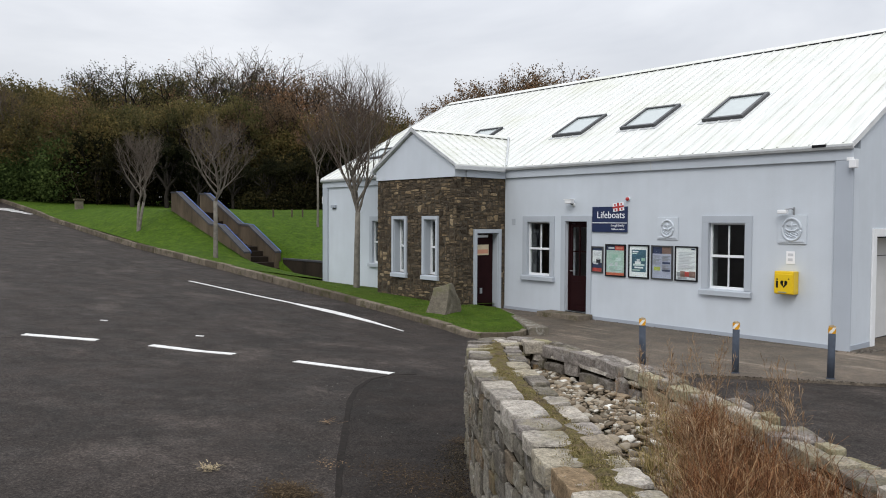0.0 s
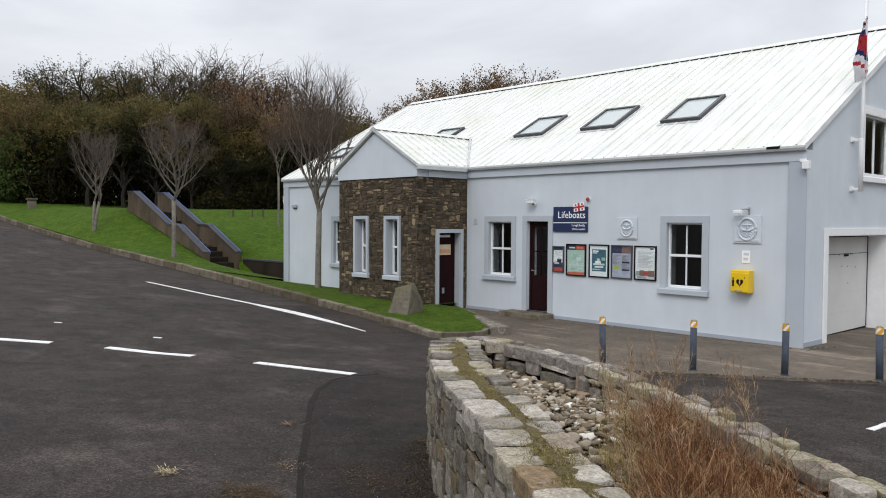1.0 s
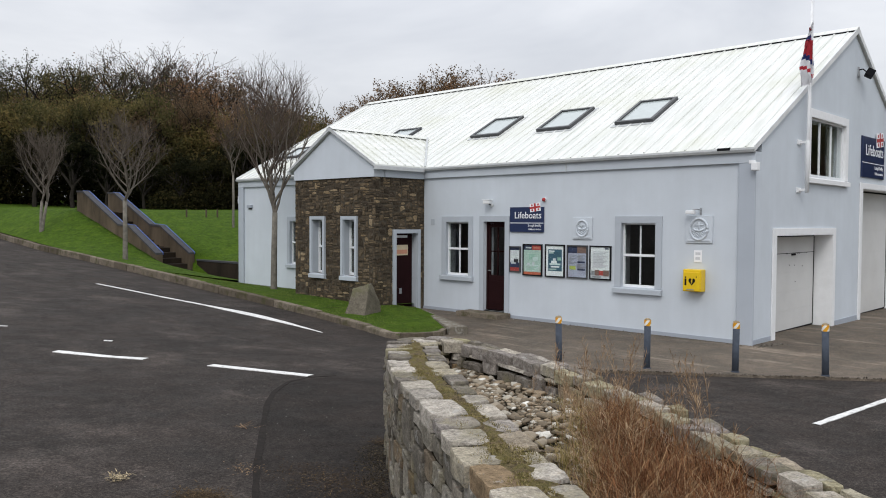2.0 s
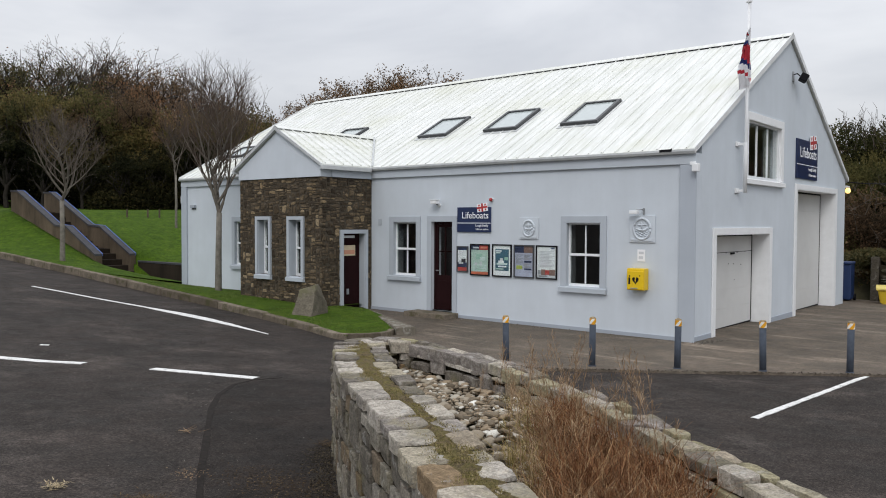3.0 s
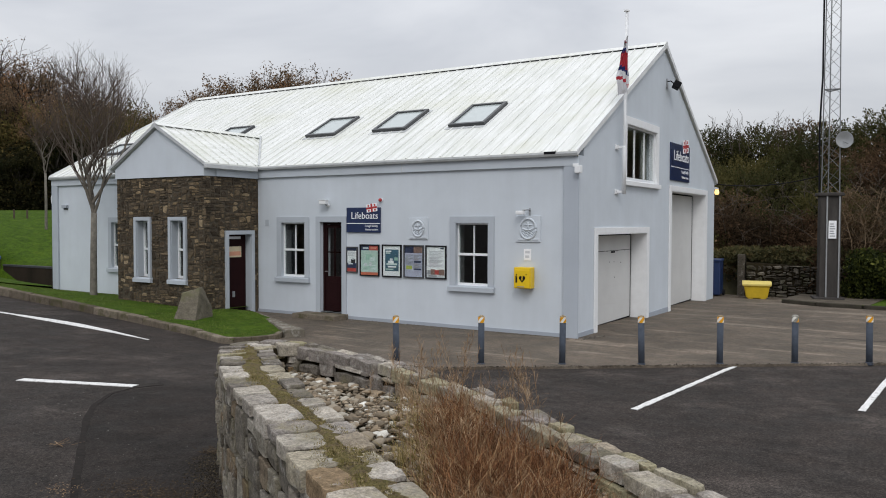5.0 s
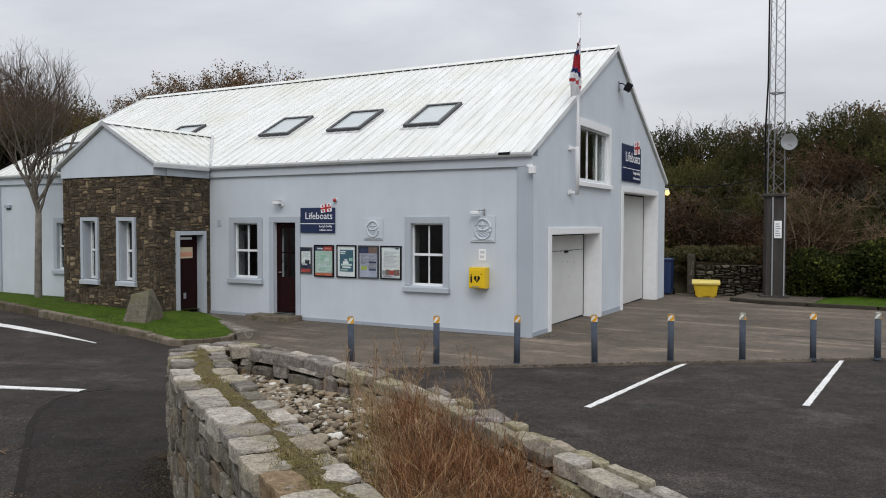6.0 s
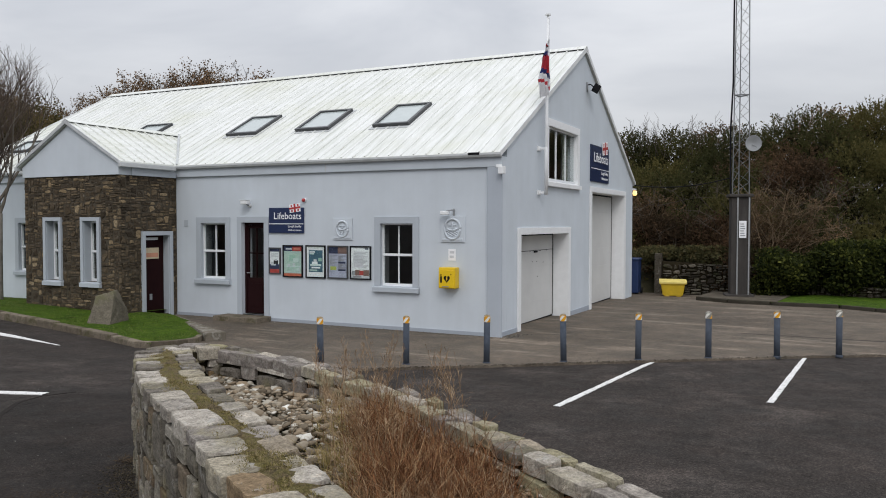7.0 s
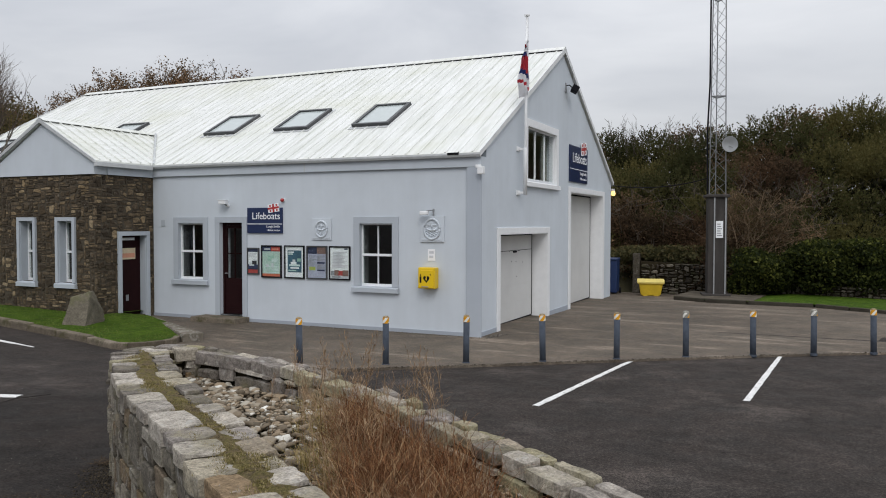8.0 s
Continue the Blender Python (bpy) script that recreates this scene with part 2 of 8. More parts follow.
M_CREAM_LID = simple("pale_yellow_lid", (0.70, 0.56, 0.15), 0.5, vary=0.1)
M_ORANGE = simple("amber_reflective_tape", (0.72, 0.34, 0.01), 0.35)
M_TAPE = simple("pale_reflective_tape", (0.80, 0.78, 0.72), 0.35)
M_BOLLARD = simple("slate_grey_bollard_paint", (0.066, 0.078, 0.100), 0.8, vary=0.25, scale=10)
M_MASTSTEEL = simple("dull_mast_steel", (0.17, 0.175, 0.18), 0.6, 0.2, vary=0.2)
M_STEEL = simple("galvanised_steel", (0.36, 0.37, 0.38), 0.45, 0.7)
M_MASTBASE = simple("dark_weathered_cladding", (0.055, 0.05, 0.047), 0.7, vary=0.3, stretch=(1, 1, 0.2))
M_DISH = simple("grey_dish", (0.30, 0.31, 0.32), 0.7)
M_BIN_BLUE = simple("blue_bin_plastic", (0.010, 0.028, 0.095), 0.45)
M_ASPHALT = asphalt("road_asphalt", (0.0185, 0.0153, 0.0135), (0.048, 0.0406, 0.0360), streak=0.75)
M_CONCRETE = asphalt("yard_concrete", (0.044, 0.0355, 0.0275), (0.168, 0.140, 0.111), 0.7, 0.9, (0.30, 1.5, 1.0), grain=0.4, mottle=0.5, relief=0.4)
M_PATCH = asphalt("newer_dark_asphalt", (0.0118, 0.0095, 0.0083), (0.0320, 0.0265, 0.0230), 0.75, 0.4)
M_KERB = stone("weathered_kerb_concrete", [(0.0, (0.100, 0.083, 0.063)), (0.5, (0.145, 0.121, 0.094)), (1.0, (0.190, 0.161, 0.127))], (0.060, 0.058, 0.024), 5.0)
M_DARKKERB = simple("dark_mossy_kerb", (0.052, 0.046, 0.036), 0.95, vary=0.4, scale=3, fine=30, relief=0.5, dist=0.01)
# stained concrete; the stairwell's shade is put into its near-black colour
M_DARKWALL = simple("stained_shade_black_concrete", (0.024, 0.018, 0.013), 0.9, vary=0.5, scale=1.6, stretch=(1, 1, 0.35))
def road_paint(name):
    """Thick white paint, chipped through to the grit in places."""
    m, t, b = mat(name, 0.75)
    v = place_of(t)
    c = ramp(t, noise_of(t, v, 12, 5, 0.7), [(0.3, (0.54, 0.535, 0.52)), (0.6, (0.74, 0.735, 0.72))])
    chip = noise_of(t, v, 26, 5, 0.75)
    c = mixc(t, ramp(t, chip, [(0.60, (0, 0, 0)), (0.66, (1, 1, 1))]), c, (0.06, 0.054, 0.05))
    t.links.new(c, b.inputs["Base Color"])
    bump(t, b, chip, 0.4, 0.004)
    return m


def spotted_ground(name, stops):
    """Soil under moss: patches of several tones with a rough crumbly relief."""
    m, t, b = mat(name, 0.98)
    v = place_of(t)
    c = ramp(t, noise_of(t, v, 11, 5, 0.7, 0.5), stops)
    crumbs = noise_of(t, v, 70, 5, 0.8)
    c = mixc(t, 0.8, c, ramp(t, crumbs, [(0.35, (0.35, 0.35, 0.33)), (0.5, (1.0, 1.0, 1.0)), (0.66, (1.7, 1.65, 1.5))]), "MULTIPLY")
    t.links.new(c, b.inputs["Base Color"])
    bump(t, b, crumbs, 1.0, 0.03)
    return m


M_LINE = road_paint("worn_white_road_paint")
M_STEPWALL = simple("stained_retaining_concrete", (0.100, 0.077, 0.053), 0.9, vary=0.5, scale=1.6, stretch=(1, 1, 0.35))
M_RAILBLUE = simple("blue_painted_coping", (0.045, 0.105, 0.34), 0.5, vary=0.2)
M_COPING = simple("grey_coping_slate", (0.058, 0.058, 0.064), 0.7, vary=0.25)
M_TURF = turf("lawn_grass")
M_EARTH = simple("leaf_litter_earth", (0.05, 0.045, 0.025), 0.95, vary=0.4, scale=1.2, fine=14, relief=0.6, dist=0.05)
M_BARK = simple("grey_bark", (0.168, 0.154, 0.130), 0.9, vary=0.35, scale=9, fine=50, relief=0.6, dist=0.01)
M_LIMB = simple("grey_brown_limb_bark", (0.152, 0.134, 0.112), 0.9, vary=0.35, scale=9, fine=50, relief=0.5, dist=0.008)
M_TWIG = simple("brown_twigs", (0.092, 0.070, 0.056), 0.9, vary=0.3)
M_DARKBARK = simple("dark_wood_bark", (0.028, 0.024, 0.020), 0.95, vary=0.4, scale=5)
M_PORCH = weathered_stone("brown_rubble_stone", [(0.0, (0.0478, 0.0377, 0.0273)), (0.3, (0.0813, 0.0636, 0.0446)), (0.62, (0.1196, 0.0923, 0.0628)), (0.86, (0.1675, 0.1273, 0.081)), (0.93, (0.2584, 0.1927, 0.1157)), (1.0, (0.3062, 0.2419, 0.157))], (0.09, 0.062, 0.034), (0.20, 0.18, 0.15))
M_MORTAR = simple("grey_mortar", (0.078, 0.066, 0.050), 0.95, vary=0.3, scale=12)
M_WALLSTONE = weathered_stone("grey_wall_stone", [(0.0, (0.1539, 0.1375, 0.1145)), (0.2, (0.2337, 0.209, 0.1908)), (0.36, (0.342, 0.3124, 0.2735)), (0.5, (0.292, 0.264, 0.168)), (0.62, (0.350, 0.312, 0.252)), (0.8, (0.440, 0.405, 0.360)), (0.9, (0.315, 0.285, 0.235)), (0.97, (0.2508, 0.1815, 0.1113)), (1.0, (0.2166, 0.143, 0.0848))])
# darker wall stone for upright faces: algae stain, and shade put into colour
M_FACESTONE = weathered_stone("algae_stained_shaded_stone", [(0.0, (0.095, 0.084, 0.068)), (0.3, (0.155, 0.140, 0.118)), (0.55, (0.205, 0.185, 0.145)), (0.8, (0.285, 0.265, 0.230)), (1.0, (0.165, 0.122, 0.080))], moss=(0.150, 0.132, 0.062))
M_JOINT = simple("shadowed_earth_joint", (0.030, 0.024, 0.014), 0.98, vary=0.4, scale=9, fine=60, relief=0.8, dist=0.02)
M_FARSTONE = weathered_stone("mossy_field_stone", [(0.0, (0.040, 0.034, 0.027)), (0.5, (0.078, 0.068, 0.055)), (1.0, (0.16, 0.143, 0.118))], (0.06, 0.07, 0.025), (0.26, 0.25, 0.23))
M_BOULDER = stone("grey_boulder_stone", [(0.0, (0.140, 0.124, 0.098)), (1.0, (0.158, 0.140, 0.110))], (0.13, 0.125, 0.07), 4.0)
M_MOSS = spotted_ground("moss_and_soil", [(0.30, (0.090, 0.070, 0.040)), (0.45, (0.180, 0.140, 0.080)), (0.55, (0.165, 0.140, 0.056)), (0.70, (0.245, 0.205, 0.090))])
M_PEBBLE = island_stuff("round_pebbles", [(0.0, (0.09, 0.073, 0.052)), (0.3, (0.19, 0.152, 0.108)), (0.55, (0.31, 0.240, 0.163)), (0.8, (0.29, 0.258, 0.205)), (0.92, (0.42, 0.385, 0.32)), (1.0, (0.68, 0.66, 0.60))], 0.8)
M_GRASSDRY = island_stuff("dry_russet_grass", [(0.0, (0.045, 0.021, 0.011)), (0.35, (0.125, 0.053, 0.024)), (0.7, (0.245, 0.112, 0.050)), (0.9, (0.36, 0.220, 0.110)), (1.0, (0.44, 0.33, 0.20))], 0.9, 60)


# ---- mesh helpers ----
def mesh_of(name, bm, material, smooth=False):
    me = bpy.data.meshes.new(name)
    bm.normal_update()
    bm.to_mesh(me)
    bm.free()
    for m in material if isinstance(material, (list, tuple)) else [material]:
        me.materials.append(m)
    if smooth:
        for p in me.polygons:
            p.use_smooth = True
    return me


def part(name, bm, material, parent, label="", smooth=False):
    """Links a bmesh, or a mesh that is shared, as one mesh object under a thing or a part."""
    me = bm if isinstance(bm, bpy.types.Mesh) else mesh_of(name, bm, material, smooth)
    ob = new(name, me)
    ob.parent = parent
    return tagged(ob, label)


def thing(name, label, category, group="", at=None):
    ob = new(name)
    ob.empty_display_size = 0.1
    if at is not None:
        ob.matrix_world = at
    return tagged(ob, label, category, group)


def solid(name, bm, material, label, category="", group="", kind="", smooth=False, at=None):
    ob = new(name, mesh_of(name, bm, material, smooth))
    if at is not None:
        ob.matrix_world = at
    return tagged(ob, label, category, group, kind)


def add_box(bm, a, b, bevel=0.0, mat_index=0):
    lo, hi = [min(p, q) for p, q in zip(a, b)], [max(p, q) for p, q in zip(a, b)]
    vs = [bm.verts.new((x, y, z)) for x in (lo[0], hi[0]) for y in (lo[1], hi[1]) for z in (lo[2], hi[2])]
    fs = [bm.faces.new([vs[i] for i in q]) for q in ((0, 1, 3, 2), (4, 6, 7, 5), (0, 4, 5, 1), (2, 3, 7, 6), (0, 2, 6, 4), (1, 5, 7, 3))]
    for f in fs:
        f.material_index = mat_index
    if bevel:
        es = list({e for f in fs for e in f.edges})
        bmesh.ops.bevel(bm, geom=es, offset=bevel, segments=2, affect="EDGES", profile=0.6)
    return vs


def box(a, b, bevel=0.0):
    bm = bmesh.new()
    add_box(bm, a, b, bevel)
    return bm


def add_prism(bm, outline, axis, a, b):
    """An outline of (u, v) pushed along axis from a to b. x: (y, z); y: (x, z); z: (x, y)."""
    put = {"x": lambda u, v, w: (w, u, v), "y": lambda u, v, w: (u, w, v), "z": lambda u, v, w: (u, v, w)}[axis]
    r0, r1 = ([bm.verts.new(put(u, v, w)) for u, v in outline] for w in (a, b))
    n = len(outline)
    fs = [bm.faces.new((r0[i], r0[(i + 1) % n], r1[(i + 1) % n], r1[i])) for i in range(n)]
    fs += [bm.faces.new(r0[::-1]), bm.faces.new(r1)]
    bmesh.ops.recalc_face_normals(bm, faces=fs)
    return fs


def prism(outline, axis, a, b):
    bm = bmesh.new()
    add_prism(bm, outline, axis, a, b)
    return bm


def add_tube(bm, pts, radii, sides=8, cap=True):
    """A round bar through points, with a radius at each."""
    pts = [Vector(p) for p in pts]
    radii = list(radii) if hasattr(radii, "__len__") else [radii] * len(pts)
    rings = []
    for i, p in enumerate(pts):
        d = (pts[min(i + 1, len(pts) - 1)] - pts[max(i - 1, 0)]).normalized()
        side = d.cross(Vector((0.31, 0.17, 0.93)) if abs(d.z) < 0.95 else Vector((1, 0, 0))).normalized()
        up = side.cross(d)
        rings.append([bm.verts.new(p + radii[i] * (math.cos(q) * side + math.sin(q) * up)) for q in (2 * math.pi * k / sides for k in range(sides))])
    for r, s in zip(rings, rings[1:]):
        for k in range(sides):
            bm.faces.new((r[k], s[k], s[(k + 1) % sides], r[(k + 1) % sides]))
    if cap and sides > 2:
        bm.faces.new(rings[0])
        bm.faces.new(rings[-1][::-1])


def tube(pts, radii, sides=10):
    bm = bmesh.new()
    add_tube(bm, pts, radii, sides)
    bmesh.ops.recalc_face_normals(bm, faces=bm.faces)
    return bm


def add_lathe(bm, profile, centre, sides=24, axis="z"):
    """Turns (radius, height) round an axis through centre."""
    rings = []
    for r, h in profile:
        ring = []
        for k in range(sides):
            a = 2 * math.pi * k / sides
            u, v = r * math.cos(a), r * math.sin(a)
            q = {"z": (u, v, h), "y": (u, h, v), "x": (h, u, v)}[axis]
            ring.append(bm.verts.new(Vector(centre) + Vector(q)))
        rings.append(ring)
    fs = []
    for r, s in zip(rings, rings[1:]):
        for k in range(sides):
            fs.append(bm.faces.new((r[k], r[(k + 1) % sides], s[(k + 1) % sides], s[k])))
    fs.append(bm.faces.new(rings[0][::-1]))
    fs.append(bm.faces.new(rings[-1]))
    bmesh.ops.recalc_face_normals(bm, faces=fs)


def lathe(profile, centre=(0, 0, 0), sides=24, axis="z"):
    bm = bmesh.new()
    add_lathe(bm, profile, centre, sides, axis)
    return bm


def holed_wall(axis, at, depth, u0, u1, z0, top, holes):
    """An upright wall from the plane at, depth thick, with openings (u0, u1, z0, z1) through it. top(u) is its upper edge, straight between cuts."""
    bm = bmesh.new()
    cuts = sorted({u0, u1, *(h[0] for h in holes), *(h[1] for h in holes)} | ({RIDGE_Y} if axis == "x" and u0 < RIDGE_Y < u1 else set()))
    cuts = [c for c in cuts if u0 <= c <= u1]
    put = (lambda u, w, z: (w, u, z)) if axis == "x" else (lambda u, w, z: (u, w, z))

    def quad(*ps):
        bm.faces.new([bm.verts.new(put(*p)) for p in ps])

    for a, b in zip(cuts, cuts[1:]):
        inside = sorted([h for h in holes if h[0] <= a and h[1] >= b], key=lambda h: h[2])
        low = z0
        for h in inside + [None]:
            ta, tb = (h[2], h[2]) if h else (top(a), top(b))
            if ta > low + 1e-4:
                for w in (at, at + depth):
                    quad((a, w, low), (b, w, low), (b, w, tb), (a, w, ta))
            low = h[3] if h else low
        quad((a, at, top(a)), (b, at, top(b)), (b, at + depth, top(b)), (a, at + depth, top(a)))
    for h in holes:
        for z in h[2:4]:
            quad((h[0], at, z), (h[1], at, z), (h[1], at + depth, z), (h[0], at + depth, z))
        for u in h[:2]:
            quad((u, at, h[2]), (u, at + depth, h[2]), (u, at + depth, h[3]), (u, at, h[3]))
    for u in (u0, u1):
        quad((u, at, z0), (u, at + depth, z0), (u, at + depth, top(u)), (u, at, top(u)))
    bmesh.ops.remove_doubles(bm, verts=bm.verts, dist=0.0005)
    bmesh.ops.recalc_face_normals(bm, faces=bm.faces)
    return bm


def words(text, size, thick=0.002):
    """Lettering as a mesh, lying in its own xy plane."""
    cu = bpy.data.curves.new("lettering", "FONT")
    cu.body, cu.size, cu.extrude, cu.resolution_u = text, size, thick, 3
    ob = bpy.data.objects.new("lettering", cu)
    scene.collection.objects.link(ob)
    me = bpy.data.meshes.new_from_object(ob.evaluated_get(bpy.context.evaluated_depsgraph_get()))
    bpy.data.objects.remove(ob)
    bm = bmesh.new()
    bm.from_mesh(me)
    return bm


def fitted(bm, x, z, width, height):
    """Scales lettering to a width and height and stands it up in the xz plane, facing -y, its lower left at x, z."""
    lo = [min(v.co[i] for v in bm.verts) for i in range(2)]
    hi = [max(v.co[i] for v in bm.verts) for i in range(2)]
    for v in bm.verts:
        u, w, d = (v.co.x - lo[0]) / (hi[0] - lo[0]), (v.co.y - lo[1]) / (hi[1] - lo[1]), v.co.z
        v.co = (x + u * width, -d, z + w * height)
    return bm


# ---- lie of the land ----
KERB_X = [-90, -60, -50, -41.8, -37.3, -28.4, -25, -22.2, -17.5, -15.4, -13.75, -12.1, -10.6, -8, -5.2]
KERB_Z = [4.51, 3.81, 3.21, 2.47, 1.99, 1.26, 1.01, 0.859, 0.583, 0.449, 0.354, 0.279, 0.221, 0.1, -0.035]
YARD_STEP = 0.04


def kerb_z(x):
    return float(np.interp(x, KERB_X, KERB_Z))


def kerb_y(x):
    return float(np.interp(x, [-14, -12.1, -10.6, -8, -6.2, -5.2], [-3.3, -3.4, -3.5, -3.7, -3.9, -4.1]))


def kerb_h(x):
    """How far the kerb stands above the road."""
    return float(np.interp(x, [-24, -16, -12, -9, -5.2], [0.21, 0.20, 0.18, 0.16, 0.125]))


def smooth(a, b, v):
    q = min(1.0, max(0.0, (v - a) / (b - a)))
    return q * q * (3 - 2 * q)


def road_z(x, y):
    """The asphalt: level car park in front of the yard, a cross fall up to the viewer, and a hill climbing along the kerb."""
    side = (x - 1.2) * 0.69 + (y + 9.7) * 0.72
    w = 1 - smooth(0.1, 1.6, side)
    cross = 0.056 * min(14.0, max(0.0, -3.6 - y))
    return max(kerb_z(x), -YARD_STEP) + w * cross - 0.2 * smooth(0.5, 4.0, y - 0.6 * x) * smooth(-6.0, -1.0, x)


LAWN_X = [-60, -42, -34, -28, -24, -20.3, -17]
LAWN_Y = [-1.1, 0.80, 0.88, 5, 10, 20, 60]
LAWN_Z = [[3.92, 3.92, 3.92, 3.92, 3.92, 4.05, 4.5],
          [2.82, 2.92, 2.92, 2.92, 2.92, 3.25, 4.5],
          [2.67, 2.72, 2.72, 2.72, 2.82, 3.05, 4.5],
          [2.65, 2.7, 2.65, 2.62, 2.7, 2.9, 4.4],
          [1.62, 1.6, 1.75, 2.05, 2.45, 2.8, 4.4],
          [0.70, 0.15, 0.74, 1.6, 2.35, 2.8, 4.4],
          [0.38, 0.1, 0.74, 1.55, 2.3, 2.8, 4.4]]


def lawn_z(x, y):
    edge = kerb_z(x) + kerb_h(x) - 0.015
    if x > -17:
        q = min(1.0, max(0.0, (y - kerb_y(x)) / (-kerb_y(x))))
        return edge * (1 - q) + 0.13 * q
    cols = [np.interp(x, LAWN_X, [r[k] for r in LAWN_Z]) for k in range(len(LAWN_Y))]
    cut = 1.2 if -28.2 < x < -20.0 and -0.95 < y < 0.68 else 0.0
    return float(np.interp(y, [kerb_y(x)] + LAWN_Y, [edge] + cols)) - cut


def hill_z(x, y):
    return float(np.interp(y + 0.12 * max(0, x), [12.6, 14, 20, 32, 60, 200], [-0.2, 0.5, 1.6, 3.4, 5, 7]))


def grid_mesh(xs, ys, height, keep=lambda x, y: True):
    bm = bmesh.new()
    vs = [[bm.verts.new((x, y, height(x, y))) for y in ys] for x in xs]
    for i in range(len(xs) - 1):
        for j in range(len(ys) - 1):
            if keep((xs[i] + xs[i + 1]) / 2, (ys[j] + ys[j + 1]) / 2):
                bm.faces.new((vs[i][j], vs[i + 1][j], vs[i + 1][j + 1], vs[i][j + 1]))
    bmesh.ops.delete(bm, geom=[v for v in bm.verts if not v.link_faces], context="VERTS")
    return bm


def ground_z(x, y):
    if -31 < x < -15 and -4.5 < y < 4.5:
        return -0.7
    if x < -17 and y > 0:
        return lawn_z(max(x, -60), y) - 0.35
    if y > 12.6:
        return hill_z(x, y) - 0.02
    return road_z(x, y) - 0.85


span = [-1800, -700, -300, -150, -95]
solid("ground", grid_mesh(span + list(np.arange(-80, 60, 2.0)) + [75, 120, 300, 700, 1800], [-1800, -700, -300, -120, -60] + list(np.arange(-40, 60, 2.0)) + [75, 120, 300, 700, 1800], ground_z),
      M_EARTH, "dark leaf-strewn earth running out to the horizon", kind="structure", smooth=True)

road_xs = [-90, -75] + list(np.arange(-62, 12, 0.5)) + [14, 18, 24, 32, 45, 60]
road_ys = [-60, -45, -35, -28] + list(np.arange(-22, -3.7, 0.4)) + [-3.4, -3.2, -3.0, -2, 0, 3, 6, 9, 12.4]
solid("road", grid_mesh(road_xs, road_ys, road_z, lambda x, y: x > -5.4 or y < kerb_y(x) + 0.35), M_ASPHALT, "worn dark asphalt of the car park and climbing road", kind="structure", smooth=True)


def lawn_edge(x):
    """The far edge of the lawn: along the building, and round the rim of its pointed end."""
    return float(np.interp(x, [-8.4, -7.5, -6.0, -4.95, -4.8, -4.72], [-0.95, -1.05, -1.85, -2.55, -2.85, -3.15])) if x > -8.4 else (0.06 if x > -17.0 else 70.0)


lawn = bmesh.new()
for xs, rows in ((list(np.arange(-60, -17.4, 0.6)) + [-17.001], None), ([-16.999] + list(np.arange(-16.5, -8.5, 0.5)) + [-8.42], 14), (list(np.linspace(-8.39, -4.72, 26)), 10)):
    cols = []
    for x in xs:
        lo, hi = kerb_y(x) + 0.10, lawn_edge(x)
        if x > -5.2:
            lo = float(np.interp(x, [-5.2, -4.95, -4.80, -4.72], [-4.02, -3.90, -3.70, -3.45]))
        ys = list(np.linspace(lo, hi, rows)) if rows else [lo] + [float(q) for q in np.linspace(-2.7, -1.2, 5)] + [-0.98, -0.92, 0.0, 0.62, 0.72, 0.79, 0.885] + [float(q) for q in np.linspace(1.5, 16, 26)] + [20, 30, 45, 70]
        cols.append([lawn.verts.new((x, y, lawn_z(x, y) + 0.018 * noise.noise((x * 1.3, y * 1.3, 0)))) for y in ys])
    for a, b in zip(cols, cols[1:]):
        for j in range(len(a) - 1):
            lawn.faces.new((a[j], b[j], b[j + 1], a[j + 1]))
solid("lawn", lawn, M_TURF, "short bright green grass bank beside the road", kind="structure", smooth=True)

# concrete yard in front of the boat doors, one step above the asphalt
YARD_EDGE = [(-4.9, -4.0), (-3.0, -4.25), (-1.5, -4.3), (-0.42, -3.9), (0.2, -3.42), (1.5, -2.52), (2.25, -1.95), (3.84, -0.80), (5.5, 0.38), (6.9, 1.25), (9.0, 2.5), (13, 4.7), (20, 8.0)]
yard = bmesh.new()
top = [yard.verts.new((x, y, 0.0)) for x, y in YARD_EDGE]
low = [yard.verts.new((x, y - 0.01, -0.12)) for x, y in YARD_EDGE]
back = [yard.verts.new((x, max(y, 0.0), -0.012 * max(y, 0))) for x, y in YARD_EDGE]
far = [yard.verts.new((x - 3, 13.0, -0.155)) for x, y in YARD_EDGE]
for a, b in ((low, top), (top, back), (back, far)):
    for i in range(len(YARD_EDGE) - 1):
        if len({a[i].co[:], a[i + 1].co[:], b[i].co[:], b[i + 1].co[:]}) == 4:
            yard.faces.new((a[i], a[i + 1], b[i + 1], b[i]))
extra = [yard.verts.new(p) for p in ((-9.5, -0.9, 0.002), (-9.5, 1, 0.002), (-4.9, 1, 0.0), (-4.9, -4.0, 0.0), (-6.0, -2.0, 0.002))]
yard.faces.new((extra[0], extra[4], extra[3], extra[2], extra[1]))
bmesh.ops.recalc_face_normals(yard, faces=yard.faces)
solid("yard", yard, M_CONCRETE, "stained grey-brown concrete yard before the boathouse", kind="structure")

# ---- the lifeboat station ----
X_LEFT, Y_BACK, RIDGE_Y, RIDGE_Z = -17.0, 11.1, 5.6, 6.66
EAVE_Y, EAVE_Z, EAVE_BACK_Y, EAVE_BACK_Z = -0.09, 3.565, 11.2, 3.50
SLOPE_F, SLOPE_B = (RIDGE_Z - EAVE_Z) / (RIDGE_Y - EAVE_Y), (RIDGE_Z - EAVE_BACK_Z) / (EAVE_BACK_Y - RIDGE_Y)


